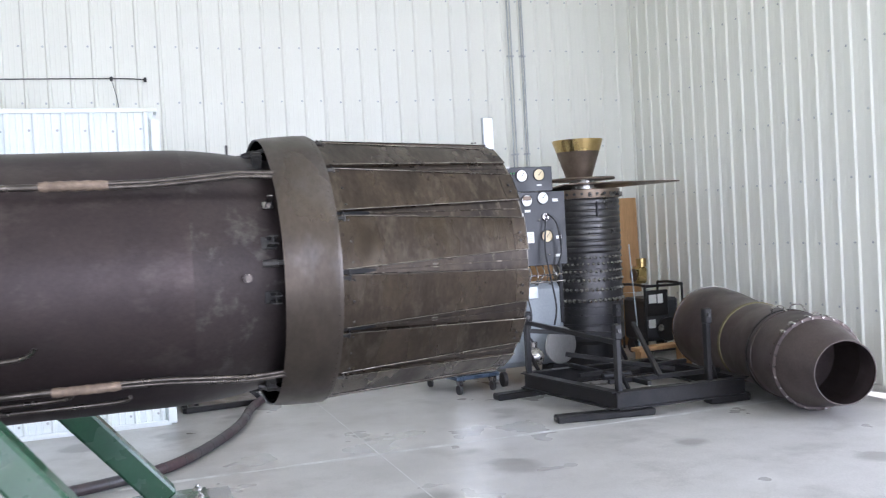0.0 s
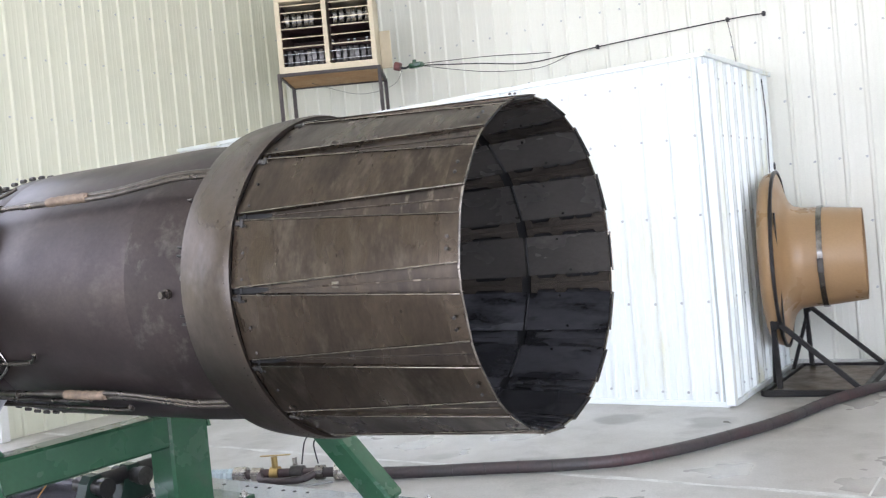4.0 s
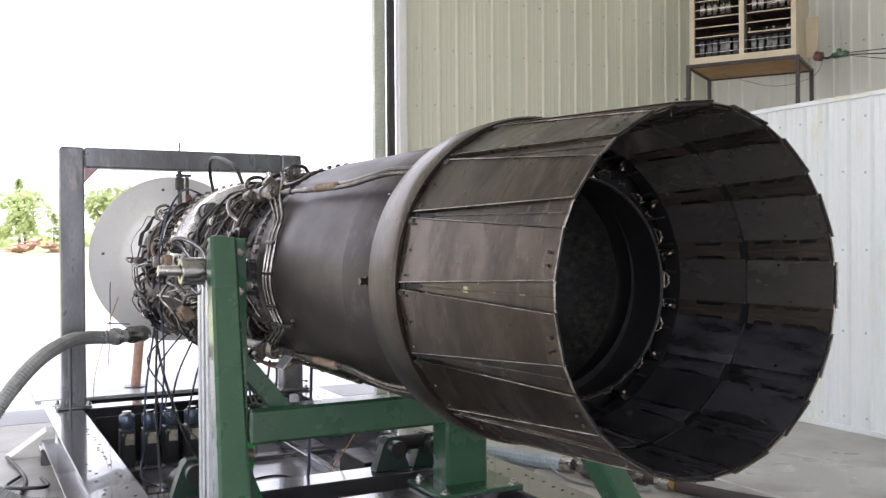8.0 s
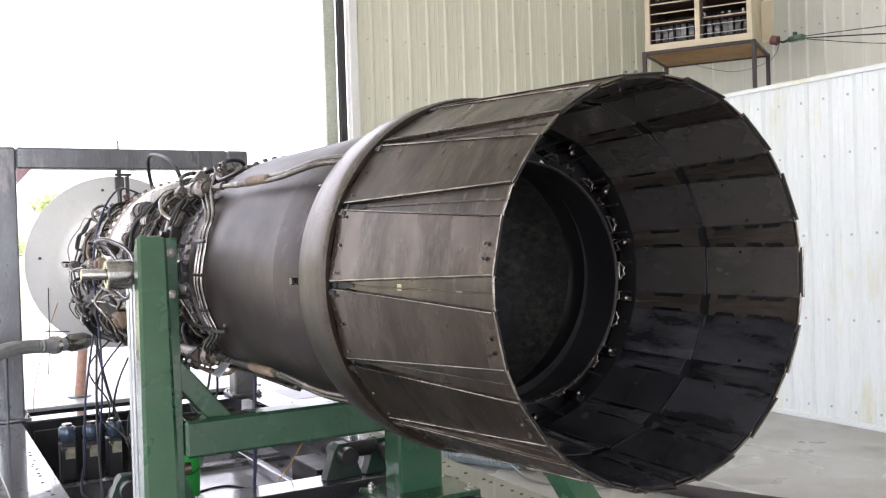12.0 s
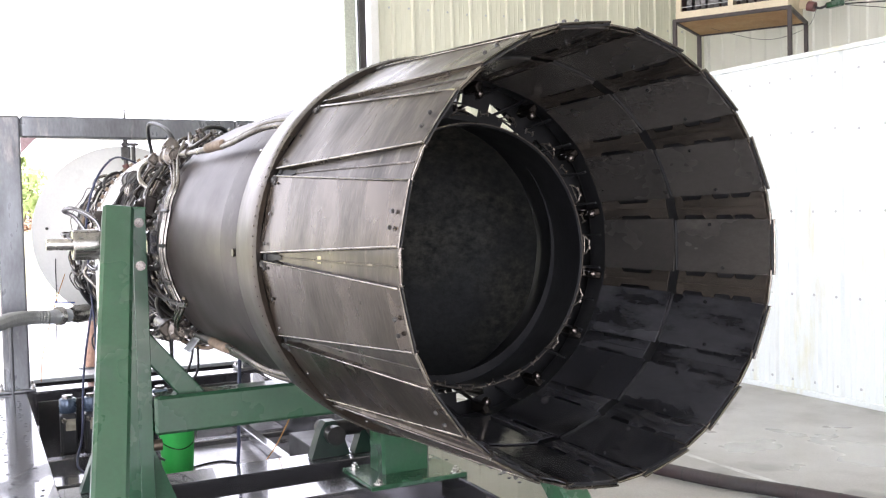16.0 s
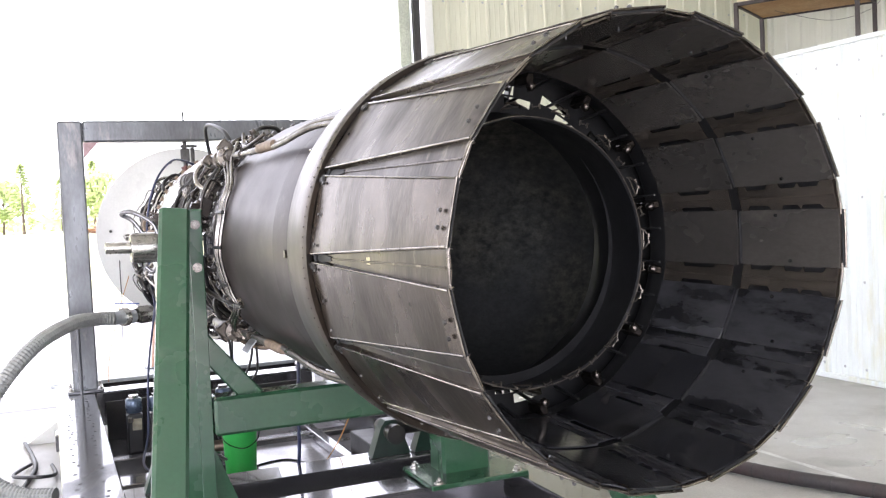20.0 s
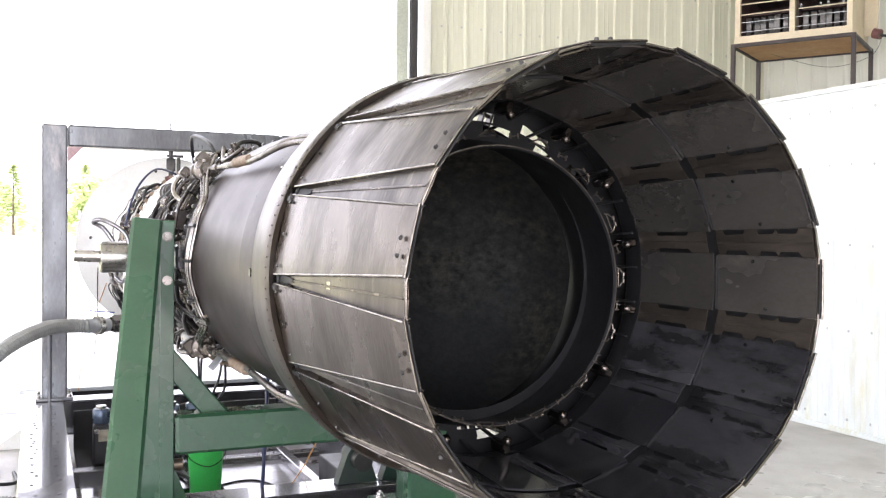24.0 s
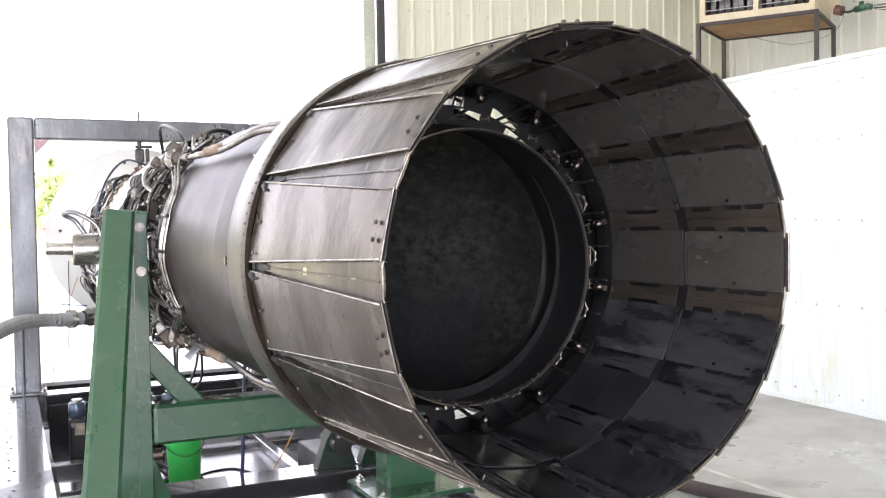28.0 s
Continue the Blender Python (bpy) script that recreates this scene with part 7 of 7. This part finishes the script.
for y in (8.14, 9.3):
    wpart("upright", beam(B(), (0.79, y, 0.05), (0.77, y, 0.66), 0.04, 0.04, 0.004, up=(0, 1, 0)), M_BLACKFRAME, bst)
    wpart("raker", beam(B(), (0.79, y, 0.62), (1.40, y + 0.04, 0.06), 0.04, 0.04, 0.004), M_BLACKFRAME, bst)
    wpart("back_raker", beam(B(), (0.77, y, 0.5), (0.68, y + (0.25 if y < 9 else -0.25), 0.05), 0.03, 0.03, 0.004, up=(0, 1, 0)), M_BLACKFRAME, bst)
    wpart("saddle", cbox(B(), (0.79, y, 0.66), (0.05, 0.06, 0.22), 0.005), M_BLACKFRAME, bst)

# ---- rack of discs on the enclosure's roof ----
RK = Matrix.Translation((-4.09, 7.70, 2.863)) @ Matrix.Rotation(radians(33), 4, "Z")
tbl = thing("steel_table", "dark angle-iron table with a plywood top on the enclosure roof", "table", RK)
TW, TD, TH = 1.085, 0.9, 0.6
part("table_top", cbox(B(), (TW / 2, TD / 2, TH - 0.01), (TW, TD, 0.02), 0.003), M_PLY, tbl, "plywood top")
for p, e in (((0, 0), (TW, 0)), ((0, TD), (TW, TD)), ((0, 0), (0, TD)), ((TW, 0), (TW, TD))):
    part("top_rail", beam(B(), (p[0], p[1], TH - 0.017), (e[0], e[1], TH - 0.017), 0.03, 0.035, 0.003), M_TABLE, tbl)
for x in (0.0, TW):
    for y in (0.0, TD):
        part("leg", cbox(B(), (x, y, TH / 2), (0.04, 0.04, TH), 0.004), M_TABLE, tbl)
rk = thing("slatted_rack", "cream painted rack with pale slats across its dark maroon inside", "rack", RK @ Matrix.Translation((0.01, 0.02, TH + 0.001)))
RW, RD, RH = 1.06, 0.8, 0.84
part("back_board", cbox(B(), (RW / 2, RD - 0.01, RH / 2), (RW, 0.015, RH), 0.002), M_MAROON, rk, "dark maroon back board")
for z in (0.115, 0.205):
    for x0 in (0.05, RW / 2 + 0.025):
        part("retaining_wire", cyl(B(), (x0, 0.012, z), (x0 + RW / 2 - 0.075, 0.012, z), 0.004, n=6), M_GALV, rk, "thin retaining wire")
for x, w in ((0.025, 0.05), (RW / 2, 0.05), (RW - 0.025, 0.05)):
    part("upright_board", cbox(B(), (x, RD / 2 - 0.01, RH / 2), (w, RD, RH), 0.003), M_CREAM, rk, "cream board")
part("base_board", cbox(B(), (RW / 2, RD / 2 - 0.015, 0.035), (RW + 0.004, RD, 0.07), 0.003), M_CREAM, rk, "cream base board")
part("top_board", cbox(B(), (RW / 2, RD / 2 - 0.015, RH - 0.035), (RW + 0.004, RD, 0.07), 0.003), M_CREAM, rk, "cream top board")
for col in (0, 1):
    x0 = 0.052 + col * (RW / 2)
    wdt = RW / 2 - 0.077
    mid = x0 + wdt / 2
    for e in (0, 1):
        part("side_liner", cbox(B(), (x0 + e * wdt, RD / 2, RH / 2), (0.005, RD - 0.05, RH - 0.15), 0.001), M_MAROON, rk, "dark maroon liner")
    for z in (0.29, 0.5):
        part("shelf", cbox(B(), (mid, RD / 2 + 0.03, z - 0.012), (wdt, RD - 0.1, 0.01), 0.002), M_MAROON, rk, "dark maroon shelf")
    for z, d in ((0.285, 0.04), (0.385, 0.045), (0.485, 0.045), (0.57, 0.03), (0.66, 0.03), (0.735, 0.035)):
        part("slat", beam(B(), (x0, 0.03, z), (x0 + wdt, 0.03, z), d, 0.01, 0.002, up=(0, -0.35, 1)), M_CREAM, rk, "pale narrow slat")
GREYDISC = mat("dull_grey_disc", (0.17, 0.165, 0.165), 0.4, 0.3, (0.09, 0.087, 0.087), 8, 0.8, 0.2, 50, 0.1, vary=0.5)


def rack_disc(name, label, r, material, place):
    """A turned disc on edge, its axis across the rack, with a raised rim and hub."""
    o = thing(name, label, "disc", place, group=name + "s in the rack")
    part("disc_web", lathe(B(), [(-0.016, 0.0005), (-0.016, r * 0.8), (-0.024, r * 0.84), (-0.024, r * 0.97), (-0.02, r), (0.02, r), (0.024, r * 0.97), (0.024, r * 0.84), (0.016, r * 0.8), (0.016, 0.0005)], 24), material, o, smooth=35)
    part("hub", cyl(B(), (-0.026, 0, 0), (0.026, 0, 0), r * 0.3, n=14), M_DARKMETAL, o, smooth=35)
    return o


def in_rack(x, y, z, lean=0.0):
    return RK @ Matrix.Translation((x, y, TH + 0.001 + z)) @ Matrix.Rotation(lean, 4, "Z")


random.seed(17)
low = rack_disc("grey_disc", "dull dark grey disc standing on edge in the rack", 0.1, GREYDISC, in_rack(0.1, 0.16, 0.17, 0.3))
high = rack_disc("bright_disc", "worn silvery disc standing on edge in the rack", 0.1, M_TURNED, in_rack(0.1, 0.17, 0.594, 0.3))
small = thing("small_bottle", "small dark bottle standing on a rack shelf", "bottle", in_rack(0.6, 0.1, 0.284), group="bottles in the rack")
part("bottle_body", lathe(B(), [(0.0, 0.0005), (0.0, 0.02), (0.028, 0.02), (0.036, 0.011), (0.045, 0.011), (0.045, 0.0005)], 12, UP), M_GLASS, small, smooth=40)
part("bottle_cap", cyl(B(), (0, 0, 0.041), (0, 0, 0.055), 0.012, n=10), M_GALV, small, smooth=40)
for col in (0, 1):
    for i in range(6):
        x = 0.1 + col * RW / 2 + i * 0.069
        lean = 0.3 + random.uniform(-0.12, 0.12)
        if col or i:
            copy_thing(low, in_rack(x, 0.16 + random.uniform(-0.02, 0.02), 0.17, lean))
            if not (col == 0 and i == 5):
                copy_thing(high, in_rack(x, 0.17, 0.594, lean))
        if col == 1 and i in (2, 3, 5):
            copy_thing(small, in_rack(x, 0.1 + random.uniform(0, 0.04), 0.284))
pan = tagged(part("flat_board", cbox(B(), (0, 0, 0.21), (0.12, 0.02, 0.42), 0.003), M_CREAM), "beige flat board fixed beside the rack", "board")
pan.matrix_world = RK @ Matrix.Translation((TW + 0.06, 0.52, TH + 0.05))
tool = thing("power_plug", "red and green cable plug hanging beside the rack", "cable plug", Matrix.Translation((-2.96, 8.32, 3.40)))
part("red_end", cyl(B(), (-0.03, 0, 0.02), (0.03, 0.02, 0.0), 0.045, n=14), M_RED, tool, smooth=40)
part("green_body", cbox(B(), (0.135, 0.155, 0.015), (0.17, 0.075, 0.055), 0.018), M_GREEN, tool, "dark green housing")
part("green_top", cyl(B(), (0.12, 0.15, 0.035), (0.12, 0.15, 0.075), 0.022, n=12), M_GREEN, tool, smooth=40)
part("lead", sweep(B(), curve([(0.02, 0.02, 0.0), (0.05, 0.07, -0.01), (0.08, 0.11, 0.01)], 5), 0.012, 8), M_WIRE, tool, smooth=60)
cable("wall_cable", "black cable run along the wall", [(-2.76, 8.53, 3.41), (-2.4, 9.1, 3.42), (-2.0, 9.53, 3.40), (-1.2, 9.56, 3.43), (0.2, 9.56, 3.44), (0.55, 9.56, 3.43)], 0.006, M_WIRE, k=10)
cable("wall_cable", "black cable run along the wall", [(-2.76, 8.53, 3.43), (-2.35, 9.2, 3.5), (-2.0, 9.54, 3.5), (-1.75, 9.55, 3.47)], 0.004, M_WIRE, k=10)
cable("wall_cable", "thin cable sagging on the wall", [(-2.76, 8.53, 3.4), (-2.4, 9.2, 3.34), (-1.9, 9.55, 3.33), (-1.5, 9.56, 3.42)], 0.0035, M_WIRE, k=10)
cable("wall_cable", "thin cable sagging below the rack", [(-3.9, 8.0, 3.36), (-3.5, 8.3, 3.2), (-3.1, 8.4, 3.24), (-2.9, 8.33, 3.38)], 0.002, M_COMB, k=10)
cable("wall_cable", "thin cable hanging down the wall", [(0.2, 9.55, 3.43), (0.24, 9.5, 3.25), (0.3, 9.45, 2.9), (0.42, 9.3, 2.87)], 0.0035, M_WIRE, k=10)
cable("wall_cable", "thin cable hanging down the enclosure's end", [(0.57, 9.2, 2.76), (0.58, 9.22, 2.4), (0.59, 9.15, 2.0), (0.6, 9.1, 1.6)], 0.005, M_WIRE, k=10)
for x, z in ((-1.2, 3.43), (0.2, 3.44), (0.55, 3.43)):
    cl = tagged(part("cable_clip", cbox(B(), (0, 0, 0), (0.03, 0.04, 0.045), 0.005), M_WIRE), "black clip holding the wall cable", "cable clip", "clips on the wall cable")
    cl.location = (x, 9.57, z)
# wall outlets and coiled cable
coil = thing("coiled_cable", "green-black cable coiled on a white wall socket", "cable", Matrix.Translation((2.81, 9.54, 0.69)))
for i in range(4):
    r = 0.105 + 0.013 * i
    part("coil_turn", sweep(B(), [Vector((r * math.cos(a), -0.008 * i - 0.01, r * math.sin(a) + (0.02 if i == 3 else 0))) for a in [k * 2 * math.pi / 36 for k in range(37)]], 0.0055, 6), M_WIRE if i % 2 else M_COMB, coil, smooth=60)
part("socket", cbox(B(), (0, 0.0, 0.02), (0.14, 0.05, 0.11), 0.006), M_WHITE, coil, "white socket box")
cable("wall_lead", "black lead along the wall to the cabinet", [(2.9, 9.52, 0.71), (3.1, 9.5, 0.69), (3.4, 9.3, 0.68), (3.6, 8.6, 0.66)], 0.006, M_WIRE)
cable("wall_lead", "black lead strung along the wall", [(2.7, 9.52, 0.73), (2.4, 9.53, 0.70), (2.02, 9.54, 0.70), (2.2, 9.53, 0.66), (2.5, 9.52, 0.60), (2.75, 9.52, 0.68)], 0.005, M_WIRE)
cable("wall_lead", "thin red lead on the wall", [(2.75, 9.52, 0.62), (2.5, 9.53, 0.58), (2.2, 9.53, 0.55), (2.08, 9.5, 0.53)], 0.006, M_RUST)
cable("wall_lead", "thin pale lead drooping to the floor", [(2.02, 9.54, 0.70), (1.95, 9.52, 0.4), (1.8, 9.5, 0.12), (1.6, 9.48, 0.03)], 0.006, M_GREYHOSE)
for x, z, mt, nm, lab in ((2.29, 0.54, M_RUBBER, "wall_port", "dark round pipe port in the wall"), (2.41, 0.56, M_RUBBER, "wall_port", "dark round pipe port in the wall"), (2.30, 0.40, M_RUBBER, "wall_port", "dark round pipe port in the wall"), (2.42, 0.42, M_STEEL, "wall_port", "small metal pipe port in the wall"), (2.29, 0.27, M_BLUE, "wall_port", "dark blue pipe port in the wall"), (2.34, 0.17, M_BLUE, "wall_port", "dark blue pipe port in the wall")):
    t = thing(nm, lab, "pipe port", Matrix.Translation((x, 9.58, z)), group="ports in the wall")
    part("collar", cyl(B(), (0, 0, 0), (0, -0.03, 0), 0.027, n=16), mt, t, smooth=35)
    part("stub", cyl(B(), (0, -0.03, 0), (0.005, -0.07, -0.01), 0.018, n=12), mt, t, smooth=35)
for z in (0.56, 0.44):
    s = thing("double_socket", "white double electrical socket on the wall", "socket", Matrix.Translation((2.58, 9.565, z)), group="sockets")
    part("plate", cbox(B(), (0, 0, 0), (0.14, 0.03, 0.07), 0.005), M_GALV, s)
    for x in (-0.035, 0.035):
        part("outlet", cyl(B(), (x, -0.015, 0), (x, -0.02, 0), 0.018, n=14), M_WHITE, s)
el = tagged(part("hose_elbow", sweep(B(), curve([(0, 0.1, 0.02), (0, 0.02, 0.04), (0, -0.03, 0.02), (0, -0.035, -0.05)], 5), 0.062, 14), M_RUBBER, smooth=60), "black elbow where the floor hose meets the wall", "hose elbow")
el.location = (2.11, 9.495, 0.54)

# ---- outside: trees, brush and a rusty machine far off ----
random.seed(31)


def tree(x, y, h):
    t = thing("tree", "sunlit pale green broadleaf tree far outside", "tree", Matrix.Translation((x, y, 0.9)), group="tree line")
    tr = B()
    sweep(tr, curve([(0, 0, 0), (0.1, 0.05, h * 0.25), (0.0, 0.1, h * 0.55), (0.1, 0, h * 0.85)], 4), lambda i: 0.16 * h / 6 * (1 - i / 14), 8)
    for k in range(5):
        a = random.uniform(0, 6.28)
        z = h * random.uniform(0.3, 0.6)
        sweep(tr, curve([(0, 0, z), (0.5 * math.cos(a), 0.5 * math.sin(a), z + 0.5), (1.3 * math.cos(a), 1.3 * math.sin(a), z + 1.2)], 3), lambda i: 0.06 * (1 - i / 9), 6)
    part("trunk", tr, M_BARK, t, smooth=60)
    cr_ = B()
    blobs = [(random.gauss(0, h * 0.16), random.gauss(0, h * 0.16), h * random.uniform(0.35, 0.95), h * random.uniform(0.1, 0.2)) for _ in range(16)]
    for bx, by, bz, r in blobs:
        for _ in range(60):
            v = Vector((random.gauss(0, 1), random.gauss(0, 1), random.gauss(0, 0.8))).normalized() * r * random.uniform(0.5, 1.1)
            p = Vector((bx, by, bz)) + v
            e1 = Vector((random.gauss(0, 1), random.gauss(0, 1), random.gauss(0, 1))).normalized()
            e2 = e1.orthogonal().normalized()
            s = random.uniform(0.1, 0.24)
            cr_.faces.new([cr_.verts.new(p + e1 * s), cr_.verts.new(p + e2 * s * 0.6), cr_.verts.new(p - e1 * s), cr_.verts.new(p - e2 * s * 0.6)])
    part("crown", cr_, M_LEAF, t, "loose pale green crown")


for i in range(15):
    tree(-58 + random.uniform(-6, 6), -38 + 5.2 * i + random.uniform(-1.5, 1.5), random.uniform(3.0, 5.0))
def conifer(x, y, h):
    t = thing("conifer", "sunlit yellow-green conifer far outside", "tree", Matrix.Translation((x, y, 0.9)), group="conifer row")
    part("trunk", sweep(B(), [(0, 0, 0), (0.02, 0, h * 0.5), (0, 0.02, h * 0.96)], lambda i: 0.11 * h / 5 * (1.05 - i / 2.2), 7), M_BARK, t, smooth=60)
    c = B()
    for k in range(int(70 * h)):
        f = random.random() ** 0.8
        z = h * (0.12 + 0.88 * f)
        r = h * 0.24 * (1.02 - f) * random.uniform(0.35, 1.1)
        a = random.uniform(0, 6.283)
        p = Vector((r * math.cos(a), r * math.sin(a), z))
        d = Vector((math.cos(a), math.sin(a), random.uniform(-0.5, 0.1))).normalized()
        w = d.orthogonal().normalized() * random.uniform(0.05, 0.11)
        ln = random.uniform(0.16, 0.4)
        c.faces.new([c.verts.new(p - d * ln * 0.3), c.verts.new(p + w), c.verts.new(p + d * ln), c.verts.new(p - w)])
    part("crown", c, M_LEAF, t, "ragged pale green crown")


for i in range(34):
    conifer(-64 + random.uniform(-3, 3), -40 + 2.35 * i + random.uniform(-0.7, 0.7), random.uniform(2.6, 5.2))
mach = thing("scrap_heap", "heap of rust-red scrap sheets and bars far outside", "scrap heap", Matrix.Translation((-56, 5.0, 0.95)))
for i in range(26):
    px, py = random.gauss(0, 0.5), random.gauss(0, 1.1)
    pz = max(0.12, 0.95 - 0.45 * abs(py) + random.uniform(-0.35, 0.1))
    m = Matrix.Translation((px, py, pz)) @ Matrix.Rotation(random.uniform(0, 6.28), 4, "Z") @ Matrix.Rotation(random.uniform(-0.9, 0.9), 4, "X")
    if i % 3:
        part("rusty_sheet", cbox(B(), (0, 0, 0), (random.uniform(0.3, 0.9), random.uniform(0.2, 0.6), 0.05), 0.02, m), M_RUST, mach)
    else:
        part("rusty_bar", cyl(B(), m @ Vector((-0.6, 0, 0)), m @ Vector((0.6, 0, 0.1)), 0.05, n=8), M_RUST, mach)
bk = B()
for i in range(60):
    p = Vector((-70 + random.uniform(-3, 3), -60 + i * 2.0, 1.3))
    for _ in range(26):
        v = p + Vector((random.gauss(0, 0.9), random.gauss(0, 1.2), abs(random.gauss(0, 0.8))))
        e1 = Vector((random.gauss(0, 1), random.gauss(0, 1), random.gauss(0, 1))).normalized()
        e2 = e1.orthogonal()
        s = random.uniform(0.2, 0.5)
        bk.faces.new([bk.verts.new(v + e1 * s), bk.verts.new(v + e2 * s * 0.6), bk.verts.new(v - e1 * s), bk.verts.new(v - e2 * s * 0.6)])
tagged(part("far_brush", bk, M_LEAF), "low sunlit brush along the far edge of the field", "brush", kind="stuff")
fd = B()
line = [(-15, -0.25), (-22, -0.16), (-40, 0.35), (-56, 1.0), (-80, 1.45), (-140, 1.5)]
rows = [[fd.verts.new((x, y, z + 0.12 * math.sin(y * 0.13 + x))) for y in range(-160, 161, 8)] for x, z in line]
for r0, r1 in zip(rows, rows[1:]):
    for i in range(len(r0) - 1):
        fd.faces.new((r0[i], r0[i + 1], r1[i + 1], r1[i]))
tagged(part("field", fd, M_GRASS), "dry pale grass field beyond the gravel", "field", kind="structure")
